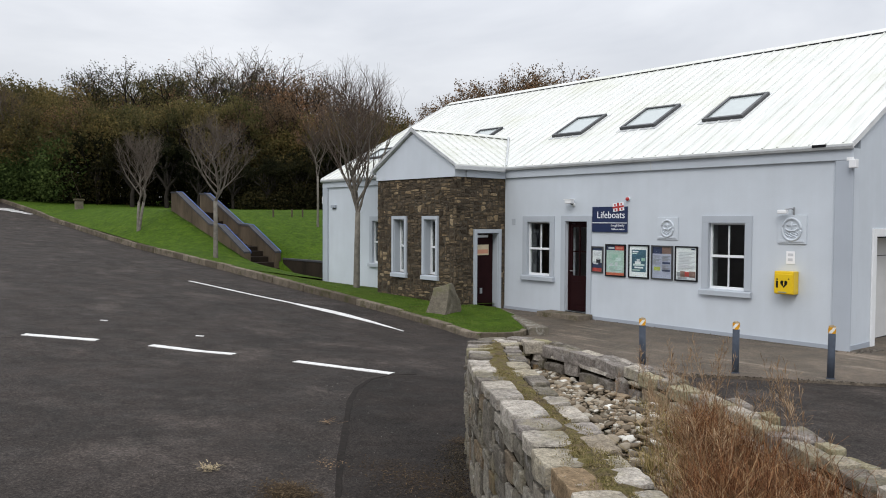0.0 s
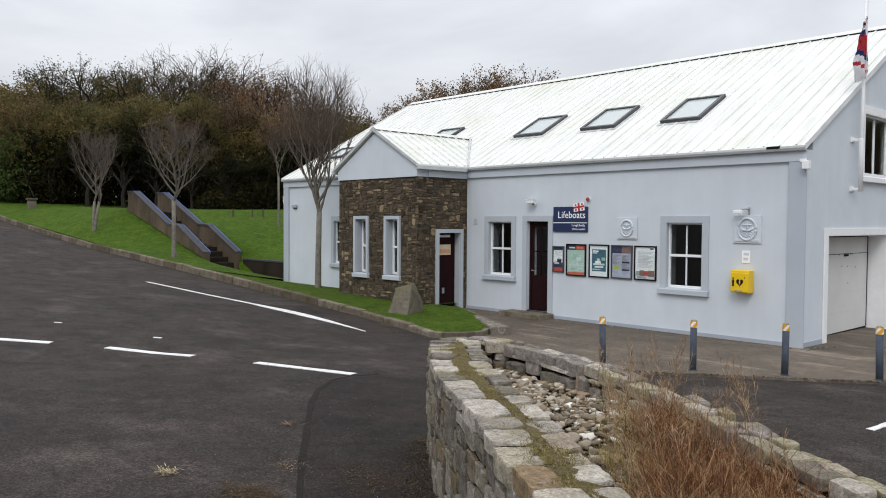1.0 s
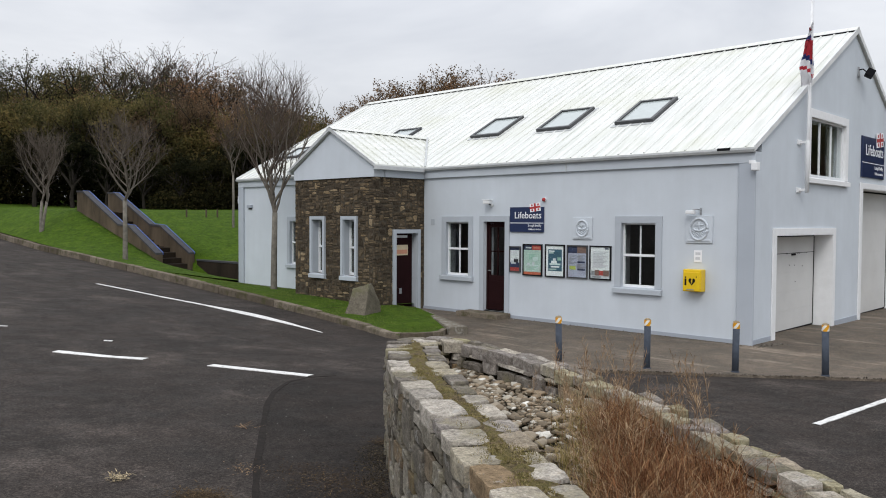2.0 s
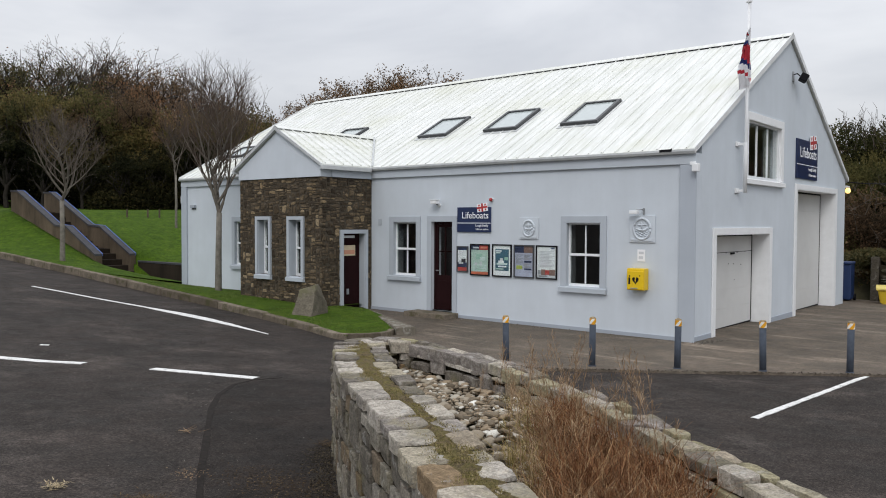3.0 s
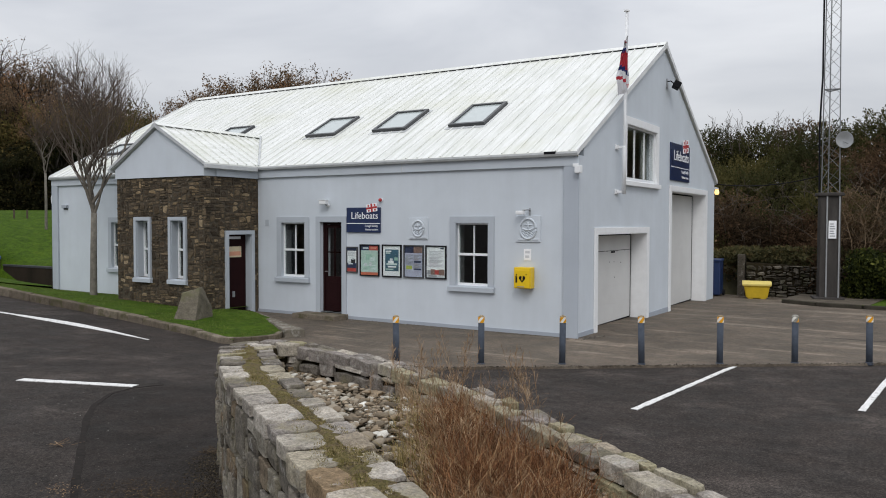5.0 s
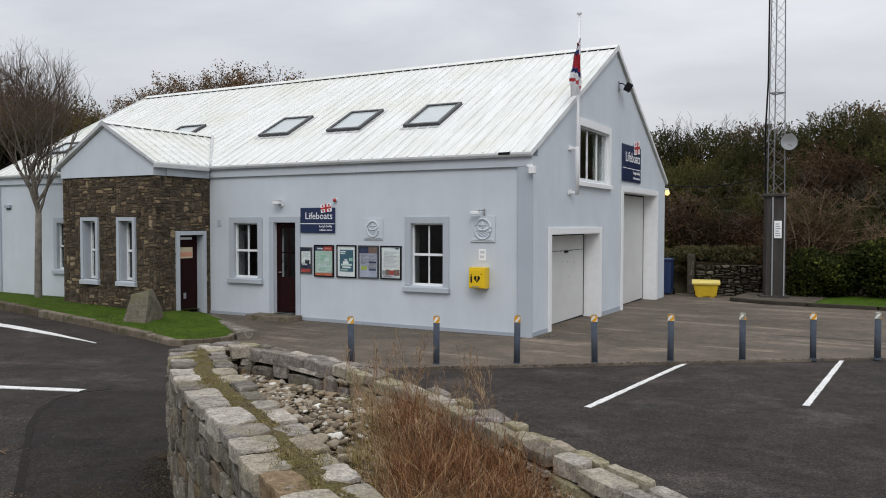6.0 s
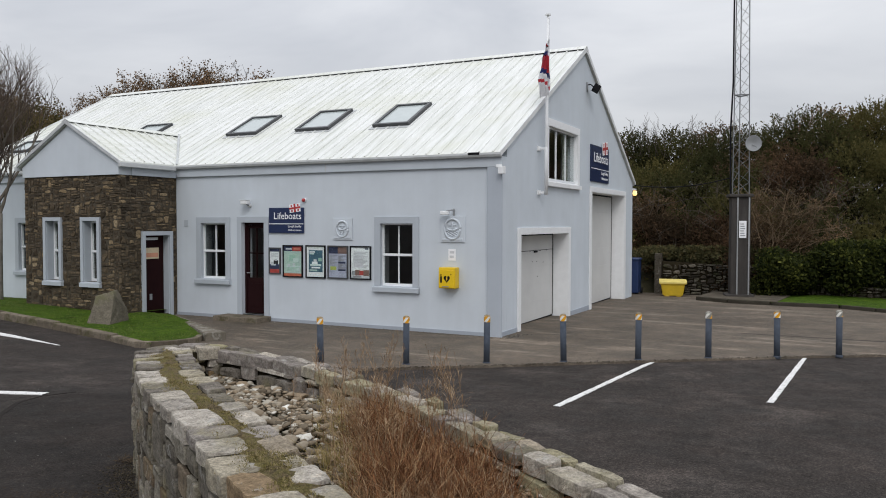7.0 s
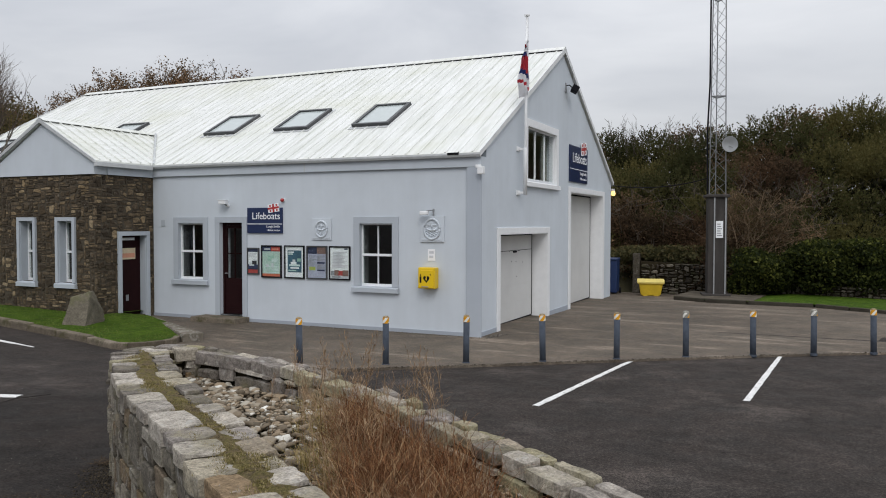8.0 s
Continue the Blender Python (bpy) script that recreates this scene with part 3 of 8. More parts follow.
def roof_z(y):
    return EAVE_Z + (y - EAVE_Y) * SLOPE_F if y < RIDGE_Y else RIDGE_Z - (y - RIDGE_Y) * SLOPE_B


station = thing("lifeboat_station", "pale grey rendered lifeboat station with a white metal roof", "building")
W1, W2, W3 = (-7.60, -6.84, 0.90, 2.20), (-2.68, -1.90, 0.90, 2.20), (-14.18, -13.40, 0.90, 2.20)
DOOR = (-6.36, -5.72, 0.13, 2.21)
GARAGE, BIG = (1.08, 4.32, -0.2, 1.98), (6.34, 9.96, -0.2, 3.05)
GWIN = (2.78, 5.02, 3.16, 4.40)
PORCH_X0, PORCH_X1, PORCH_Y, PORCH_TOP = -11.57, -8.37, -1.66, 3.27
front_holes = [W1, W2, W3, DOOR]
part("front_wall", holed_wall("y", 0.0, 0.35, X_LEFT, 0.0, -0.3, lambda u: 3.50, front_holes), M_RENDER, station)
part("gable_wall", holed_wall("x", 0.0, -0.42, 0.352, Y_BACK, -0.4, lambda y: roof_z(y) - 0.09, [GARAGE, BIG, GWIN]), M_RENDER, station)
part("far_gable_wall", holed_wall("x", X_LEFT, 0.35, 0.352, Y_BACK, -0.3, lambda y: roof_z(y) - 0.09, []), M_RENDER, station)
part("rear_wall", box((X_LEFT + 0.352, Y_BACK - 0.3, -0.3), (-0.423, Y_BACK, 3.45)), M_RENDER, station)
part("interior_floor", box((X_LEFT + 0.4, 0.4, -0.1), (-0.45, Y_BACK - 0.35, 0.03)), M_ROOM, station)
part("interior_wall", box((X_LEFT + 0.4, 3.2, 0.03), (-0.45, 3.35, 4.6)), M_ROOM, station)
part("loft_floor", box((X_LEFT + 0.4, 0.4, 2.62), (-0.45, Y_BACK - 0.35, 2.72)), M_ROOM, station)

# roof: two slopes of seamed sheet, ridge capping, barge trim and gutter
T = 0.07
roof_out = [(EAVE_Y, EAVE_Z), (RIDGE_Y, RIDGE_Z), (EAVE_BACK_Y, EAVE_BACK_Z), (EAVE_BACK_Y, EAVE_BACK_Z - T), (RIDGE_Y, RIDGE_Z - T - 0.01), (EAVE_Y, EAVE_Z - T)]
roof = part("roof", prism(roof_out, "x", X_LEFT - 0.03, 0.05), M_ROOF, station, "white coated metal roof stained green")
ANGLE_F, ANGLE_B = math.degrees(math.atan(SLOPE_F)), math.degrees(math.atan(SLOPE_B))
LEN_F = math.hypot(RIDGE_Y - EAVE_Y, RIDGE_Z - EAVE_Z)


def seam_mesh(length, name="seam"):
    return mesh_of(name, prism([(-0.022, 0.0), (-0.012, 0.019), (0.012, 0.019), (0.022, 0.0)], "y", 0.02, length - 0.05), M_ROOF)


RIB = 0.29
seam_f = seam_mesh(LEN_F)
LEN_B = math.hypot(EAVE_BACK_Y - RIDGE_Y, RIDGE_Z - EAVE_BACK_Z)
seam_b = seam_mesh(LEN_B)
x = X_LEFT + 0.06
while x < 0.02:
    o = part("seam", seam_f, None, roof)
    o.matrix_local = pose(x, EAVE_Y, EAVE_Z + 0.001, ANGLE_F, 0, 0)
    o = part("seam", seam_b, None, roof)
    o.matrix_local = pose(x, EAVE_BACK_Y, EAVE_BACK_Z + 0.001, ANGLE_B, 0, 180)
    x += RIB
cap = [(RIDGE_Y - 0.16, RIDGE_Z - 0.16 * SLOPE_F + 0.045), (RIDGE_Y, RIDGE_Z + 0.06), (RIDGE_Y + 0.16, RIDGE_Z - 0.16 * SLOPE_B + 0.045), (RIDGE_Y + 0.16, RIDGE_Z - 0.16 * SLOPE_B + 0.036), (RIDGE_Y, RIDGE_Z + 0.048), (RIDGE_Y - 0.16, RIDGE_Z - 0.16 * SLOPE_F + 0.036)]
# the gaps' shade under the capping, put in as a black strip
part("ridge_gap_strip", prism([(RIDGE_Y - 0.155, RIDGE_Z - 0.155 * SLOPE_F - 0.01), (RIDGE_Y - 0.155, RIDGE_Z - 0.155 * SLOPE_F + 0.034), (RIDGE_Y - 0.10, RIDGE_Z - 0.10 * SLOPE_F + 0.034), (RIDGE_Y - 0.10, RIDGE_Z - 0.10 * SLOPE_F - 0.01)], "x", X_LEFT, 0.0), M_BLACK, roof, "black strip standing for the dark gaps under the ridge")
part("ridge_cap", prism(cap, "x", X_LEFT - 0.04, 0.07), M_ROOF, roof, "white folded ridge capping")
for name, a, b in (("barge_trim", 0.05, 0.07), ("barge_trim", X_LEFT - 0.05, X_LEFT - 0.03)):
    w = 0.075
    out = [(EAVE_Y - 0.02, EAVE_Z + 0.03), (RIDGE_Y, RIDGE_Z + 0.035), (EAVE_BACK_Y + 0.02, EAVE_BACK_Z + 0.03), (EAVE_BACK_Y + 0.02, EAVE_BACK_Z - w), (RIDGE_Y, RIDGE_Z - w - 0.02), (EAVE_Y - 0.02, EAVE_Z - w)]
    bm = bmesh.new()
    add_prism(bm, out[:2] + [out[4], out[5]], "x", a, b)
    add_prism(bm, [out[1], out[2], out[3], out[4]], "x", a, b)
    part(name, bm, M_VERGE, roof, "white metal barge trim")
for side, y0, z0 in (("gutter", EAVE_Y, EAVE_Z), ("gutter", EAVE_BACK_Y, EAVE_BACK_Z)):
    s = -1 if y0 < 5 else 1
    g = [(y0 - s * 0.035, z0 - 0.072), (y0 + s * 0.012, z0 - 0.072), (y0 + s * 0.012, z0 - 0.015), (y0 + s * 0.045, z0 - 0.012), (y0 + s * 0.05, z0 - 0.045), (y0 + s * 0.03, z0 - 0.088), (y0 - s * 0.035, z0 - 0.095)]
    part(side, prism(g, "x", X_LEFT - 0.04, 0.06), M_GUTTER, station, "weathered grey metal gutter")

# black block set on the gutter for the dark inside of a hole
part("gutter_gap_block", box((-0.62, EAVE_Y - 0.056, EAVE_Z - 0.045), (-0.38, EAVE_Y - 0.02, EAVE_Z + 0.004), 0.004), M_BLACK, station, "black block standing for a dark gap in the gutter")

# raised bands of the front: fascia, corner pilasters, plinth
part("fascia_band", box((X_LEFT - 0.02, -0.056, 3.287), (0.055, -0.002, 3.472), 0.005), M_FASCIA, station, "grey painted fascia band")
part("corner_pilaster", box((-0.25, -0.05, -0.05), (0.055, -0.002, 3.285), 0.008), M_PILASTER, station, "darker grey corner pilaster")
part("corner_pilaster", box((X_LEFT - 0.02, -0.05, 0.0), (X_LEFT + 0.28, -0.002, 3.285), 0.008), M_PILASTER, station, "darker grey corner pilaster")
part("plinth", box((PORCH_X1, -0.022, -0.05), (-6.60, -0.002, 0.07)), M_BAND, station, "grey painted plinth strip")
part("plinth", box((-5.56, -0.022, -0.05), (-0.252, -0.002, 0.07)), M_BAND, station, "grey painted plinth strip")
part("plinth", box((0.002, 0.06, -0.1), (0.02, 0.89, 0.08)), M_BAND, station, "grey painted plinth strip")
part("plinth", box((0.002, 4.56, -0.15), (0.02, 6.12, 0.05)), M_BAND, station, "grey painted plinth strip")
part("expansion_joint", box((-4.02, -0.064, 3.288), (-4.0, -0.057, 3.47)), M_GUTTER, station)


def surround(parent, lo, hi, z0, z1, width, axis="y", at=0.0, sill=True, sides=None, proud=0.025, material=None):
    """A raised plaster frame round an opening, as one part, and a sloped sill."""
    material = material or M_SURROUND
    bm = bmesh.new()
    a, b = (at - proud, at - 0.002) if axis == "y" else (at + 0.002, at + proud)

    def bar(u0, u1, w0, w1):
        add_box(bm, (u0, a, w0) if axis == "y" else (a, u0, w0), (u1, b, w1) if axis == "y" else (b, u1, w1), 0.004)

    bar(lo - width, lo, z0, z1)
    bar(hi, hi + width, z0, z1)
    bar(lo - width, hi + width, z1, z1 + width)
    part("surround", bm, material, parent, "raised painted surround")
    if sill:
        s = -1 if axis == "y" else 1
        prof = [(at + s * 0.002, z0 + 0.0), (at + s * 0.085, z0 - 0.03), (at + s * 0.085, z0 - 0.12), (at + s * 0.002, z0 - 0.13)]
        if axis == "y":
            bm = prism(prof, "x", lo - width - 0.02, hi + width + 0.02)
        else:
            bm = prism(prof, "y", lo - width - 0.02, hi + width + 0.02)
        part("sill", bm, material, parent, "sloping painted sill")


def sash_window(name, hole, recess, parent, label, axis="y", at=0.0, columns=2, rows=(0.5,), width=0.12, frame_w=0.036):
    """A white window set back in its opening: outer frame, meeting rail, glazing bars, panes; a pale blind inside where one shows."""
    win = new(name)
    win.parent = parent
    tagged(win, label)
    u0, u1, z0, z1 = hole
    s = 1 if axis == "y" else -1
    d0, d1 = at + s * recess, at + s * (recess + 0.06)

    def slab(a, b, c, d, near, far, bevel=0.004):
        return box((a, near, c) if axis == "y" else (near, a, c), (b, far, d) if axis == "y" else (far, b, d), bevel)

    bm = bmesh.new()
    for a, b, c, d in ((u0, u0 + frame_w, z0, z1), (u1 - frame_w, u1, z0, z1), (u0 + frame_w, u1 - frame_w, z0, z0 + frame_w + 0.015), (u0 + frame_w, u1 - frame_w, z1 - frame_w, z1)):
        q = slab(a, b, c, d, d0, d1)
        me = bpy.data.meshes.new("tmp")
        q.to_mesh(me)
        bm.from_mesh(me)
        bpy.data.meshes.remove(me)
        q.free()
    part("window_frame", bm, M_PVC, win)
    zs = [z0 + frame_w] + [z0 + (z1 - z0) * r for r in rows] + [z1 - frame_w]
    for r in zs[1:-1]:
        part("meeting_rail", slab(u0 + frame_w, u1 - frame_w, r - 0.028, r + 0.022, d0 - s * 0.008, d1), M_PVC, win)
    us = [u0 + frame_w + (u1 - u0 - 2 * frame_w) * k / columns for k in range(columns + 1)]
    for u in us[1:-1]:
        for a, b in zip(zs, zs[1:]):
            part("glazing_bar", slab(u - 0.009, u + 0.009, a + 0.022, b - 0.022, d0 + s * 0.008, d1 - s * 0.01, 0), M_PVC, win)
    for a, b in zip(us, us[1:]):
        for c, d in zip(zs, zs[1:]):
            p = part("pane", slab(a, b, c, d, d0 + s * 0.03, d0 + s * 0.036, 0), M_GLASS, win)
            p.visible_shadow = False
    return win


for nm, h in (("window_1", W1), ("window_2", W2), ("window_3", W3)):
    sash_window(nm, h, 0.07, station, "white sash window in a grey surround")
    surround(station, h[0], h[1], h[2], h[3], 0.135)
    bm = bmesh.new()
    add_box(bm, (h[0] + 0.001, -0.02, h[2]), (h[0] + 0.009, 0.068, h[3]))
    add_box(bm, (h[1] - 0.009, -0.02, h[2]), (h[1] - 0.001, 0.068, h[3]))
    add_box(bm, (h[0] + 0.009, -0.02, h[3] - 0.009), (h[1] - 0.009, 0.068, h[3] - 0.001))
    part("reveal", bm, M_SURROUND, station)
    # dark liner added behind the frame so the inner wall reads shaded
    bm = bmesh.new()
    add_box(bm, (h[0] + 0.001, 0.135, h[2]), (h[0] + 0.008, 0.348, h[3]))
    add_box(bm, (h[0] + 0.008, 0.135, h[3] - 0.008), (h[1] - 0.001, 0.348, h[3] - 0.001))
    part("dark_reveal_liner", bm, M_ROOM, station, "dark liner on the inner reveal, coloured as room shade")
surround(station, DOOR[0], DOOR[1], -0.02, DOOR[3], 0.135, sill=False)

# front door: maroon, half glazed, set back
door = new("front_door")
door.parent = station
tagged(door, "dark maroon door with glazed upper half")
dx0, dx1, dz0, dz1 = DOOR
bm = bmesh.new()
add_box(bm, (dx0, 0.09, dz0), (dx0 + 0.05, 0.17, dz1), 0.004)
add_box(bm, (dx1 - 0.05, 0.09, dz0), (dx1, 0.17, dz1), 0.004)
add_box(bm, (dx0 + 0.05, 0.09, dz1 - 0.05), (dx1 - 0.05, 0.17, dz1), 0.004)
part("door_frame", bm, M_DOOR, door)
bm = bmesh.new()
add_box(bm, (dx0 + 0.052, 0.11, dz0 + 0.01), (dx1 - 0.052, 0.155, 0.95), 0.004)
add_box(bm, (dx0 + 0.052, 0.11, 0.95), (dx0 + 0.105, 0.155, dz1 - 0.055), 0.003)
add_box(bm, (dx1 - 0.105, 0.11, 0.95), (dx1 - 0.052, 0.155, dz1 - 0.055), 0.003)
add_box(bm, (dx0 + 0.105, 0.11, dz1 - 0.13), (dx1 - 0.105, 0.155, dz1 - 0.055), 0.003)
add_box(bm, (dx0 + 0.15, 0.102, 0.28), (dx1 - 0.15, 0.11, 0.82), 0.006)
part("leaf", bm, M_DOOR, door)
bm = bmesh.new()
add_box(bm, ((dx0 + dx1) / 2 - 0.012, 0.115, 0.95), ((dx0 + dx1) / 2 + 0.012, 0.15, dz1 - 0.13))
add_box(bm, (dx0 + 0.105, 0.115, 1.50), (dx1 - 0.105, 0.15, 1.525))
part("glazing_bar", bm, M_DOOR, door)
p = part("pane", box((dx0 + 0.105, 0.13, 0.95), (dx1 - 0.105, 0.136, dz1 - 0.13)), M_GLASS, door)
p.visible_shadow = False
part("handle", tube([(dx0 + 0.09, 0.11, 1.06), (dx0 + 0.09, 0.06, 1.06), (dx0 + 0.20, 0.06, 1.06)], 0.011, 8), M_STEEL, door, "steel lever handle")
part("threshold", box((dx0, 0.0, dz0 - 0.05), (dx1, 0.25, dz0), 0.004), M_GUTTER, door)
solid("door_step", box((-6.78, -0.52, -0.02), (-5.52, -0.026, 0.11), 0.015), M_KERB, "low weathered concrete step at the front door", "step")

# boat doors in the gable, with white reveals and trims
for nm, h, tl in (("garage_door", GARAGE, 0.16), ("tall_boat_door", BIG, 0.18)):
    gd = new(nm)
    gd.parent = station
    tagged(gd, "white sectional boathouse door, closed")
    y0, y1, z0, z1 = h
    n = 5 if nm == "garage_door" else 6
    zb = -0.012 * y0
    for k in range(n):
        a, b = zb + (z1 - zb) * k / n, zb + (z1 - zb) * (k + 1) / n
        part("door_panel", box((-0.41, y0 + 0.02, a + 0.0006), (-0.375, y1 - 0.02, b - 0.0006), 0.003), M_GARAGE, gd)
    if nm == "garage_door":
        zc = zb + (z1 - zb) * 0.80
        # black strip put in for the dark gap at the panel joint
        part("door_strip", box((-0.3748, y0 + 0.06, zc - 0.006), (-0.3725, y1 - 0.055, zc + 0.006)), M_BLACK, gd, "black strip for the gap above the second panel")
        part("handle", box((-0.3745, y0 + 1.86, zc - 0.05), (-0.345, y0 + 2.06, zc - 0.01), 0.006), M_BLACK, gd, "small black lever handle")
        for q, dz in ((1.60, -0.02), (2.22, -0.02), (2.30, -0.025), (2.75, -0.02), (1.75, -0.26), (2.05, -0.27), (2.5, -0.30), (2.1, -0.62)):
            part("screw", box((-0.3748, y0 + q, zc + dz), (-0.371, y0 + q + 0.035, zc + dz + 0.018)), M_BLACK, gd, "dark rusted screw")
    part("door_strip", box((-0.405, y0 + 0.02, zb - 0.03), (-0.38, y1 - 0.02, zb + 0.03)), M_BLACK, gd, "black rubber sealing strip under the door")
    # black strips put in for the shadow line round the door's edge
    part("door_strip", box((-0.3745, y1 - 0.05, zb), (-0.368, y1 - 0.016, z1 - 0.016)), M_BLACK, gd, "black strip for the shadow line at the side")
    part("door_strip", box((-0.3745, y0 + 0.016, z1 - 0.055), (-0.368, y1 - 0.051, z1 - 0.016)), M_BLACK, gd, "black strip for the shadow line at the top")
    bm = bmesh.new()
    add_box(bm, (-0.372, y0 + 0.002, -0.25), (0.028, y0 + 0.014, z1 - 0.014))
    add_box(bm, (-0.372, y1 - 0.014, -0.25), (0.028, y1 - 0.002, z1 - 0.014))
    add_box(bm, (-0.372, y0 + 0.002, z1 - 0.014), (0.028, y1 - 0.002, z1 - 0.002))
    part("reveal", bm, M_WHITE, gd, "white painted reveal")
    bm = bmesh.new()
    add_box(bm, (0.002, y0 - tl, -0.2), (0.03, y0, z1 + 0.13), 0.004)
    add_box(bm, (0.002, y1, -0.25), (0.03, y1 + tl, z1 + 0.13), 0.004)
    add_box(bm, (0.002, y0, z1), (0.03, y1, z1 + 0.13), 0.004)
    part("trim", bm, M_WHITE, gd, "white painted trim")
gw = sash_window("window_4", GWIN, 0.035, station, "white three-light upper window with blinds", axis="x", at=0.0, columns=3, rows=(), frame_w=0.05)
bm = bmesh.new()
y = GWIN[0] + 0.06
while y < GWIN[1] - 0.08:
    if y < GWIN[0] + 0.25 or y > GWIN[0] + 1.75:
        add_box(bm, (-0.24, y, GWIN[2] + 0.06), (-0.23, y + 0.075, GWIN[3] - 0.06))
    y += 0.09
part("blind", bm, M_BLIND, gw, "pale vertical slat blind")
surround(station, GWIN[0], GWIN[1], GWIN[2], GWIN[3], 0.16, axis="x", at=0.0, sill=True, proud=0.035, material=M_WHITE)
bm = bmesh.new()
y0, y1, z0, z1 = GWIN
add_box(bm, (-0.033, y0 + 0.002, z0), (0.034, y0 + 0.012, z1))
add_box(bm, (-0.033, y1 - 0.012, z0), (0.034, y1 - 0.002, z1))
add_box(bm, (-0.033, y0 + 0.012, z1 - 0.012), (0.034, y1 - 0.012, z1 - 0.002))
part("reveal", bm, M_WHITE, station)

# skylights: (x0, x1, y0, y1) on the front slope
for x0, x1, ya, yb in ((-8.07, -7.09, 1.41, 2.44), (-5.93, -4.95, 1.43, 2.50), (-3.72, -2.77, 1.40, 2.53), (-11.90, -10.92, 1.41, 2.44), (-16.26, -15.41, 1.16, 1.84)):
    sk = new("skylight")
    sk.parent = station
    tagged(sk, "dark framed roof window, sky reflection coloured into its pane")
    sk.matrix_local = pose((x0 + x1) / 2, ya, roof_z(ya), ANGLE_F, 0, 0)
    wd, ln = (x1 - x0) / 2, (yb - ya) / math.cos(radians(ANGLE_F))
    f = 0.075
    bm = bmesh.new()
    for a, b in (((-wd, 0, -0.01), (wd, f, 0.085)), ((-wd, ln - f, -0.01), (wd, ln, 0.085)), ((-wd, f, -0.01), (-wd + f, ln - f, 0.085)), ((wd - f, f, -0.01), (wd, ln - f, 0.085))):
        add_box(bm, a, b, 0.006)
    part("skylight_frame", bm, M_DARKFRAME, sk)
    part("pane", box((-wd + f, f, 0.035), (wd - f, ln - f, 0.05)), M_SKYGLASS, sk)
    part("flashing", box((-wd - 0.06, -0.10, 0.002), (wd + 0.06, ln + 0.08, 0.012)), M_GUTTER, sk)

# ---- stone porch ----
PA = (PORCH_X0 + PORCH_X1) / 2
PORCH_EAVE, PORCH_APEX = 3.55, 4.52
PS = (PORCH_APEX - PORCH_EAVE) / (PORCH_X1 + 0.1 - PA)
PW = [(-10.79, -10.34, 0.86, 2.24), (-9.52, -9.07, 0.86, 2.24)]
PDOOR = (-1.0, -0.27, 0.06, 1.91)


porch_front = part("porch_front_wall", holed_wall("y", PORCH_Y, 0.33, PORCH_X0, PORCH_X1, -0.2, lambda u: PORCH_TOP, PW), M_MORTAR, station, "brown rubble stone porch front")
porch_side = part("porch_side_wall", holed_wall("x", PORCH_X1, -0.33, PORCH_Y + 0.332, -0.002, -0.2, lambda u: PORCH_TOP, [PDOOR]), M_MORTAR, station, "brown rubble stone porch side")
part("porch_far_wall", box((PORCH_X0, PORCH_Y + 0.332, -0.2), (PORCH_X0 + 0.33, -0.002, 3.4)), M_RENDER, station)
g = bmesh.new()
add_prism(g, [(PORCH_X0 - 0.01, PORCH_TOP), (PORCH_X1 + 0.01, PORCH_TOP), (PORCH_X1 + 0.01, PORCH_EAVE - 0.05), (PA, PORCH_APEX - 0.08), (PORCH_X0 - 0.01, PORCH_EAVE - 0.05)], "y", PORCH_Y - 0.045, PORCH_Y + 0.3)
part("porch_gable", g, M_RENDER, station, "grey rendered porch gable")
part("porch_band", box((PORCH_X1 - 0.3, PORCH_Y + 0.302, PORCH_TOP), (PORCH_X1 + 0.045, -0.032, PORCH_EAVE - 0.06)), M_RENDER, station)
part("porch_ceiling", box((PORCH_X0 + 0.1, PORCH_Y + 0.31, 3.28), (PORCH_X1 - 0.31, -0.01, 3.32)), M_ROOM, station)
Y_MEET = EAVE_Y + (PORCH_APEX - EAVE_Z) / SLOPE_F
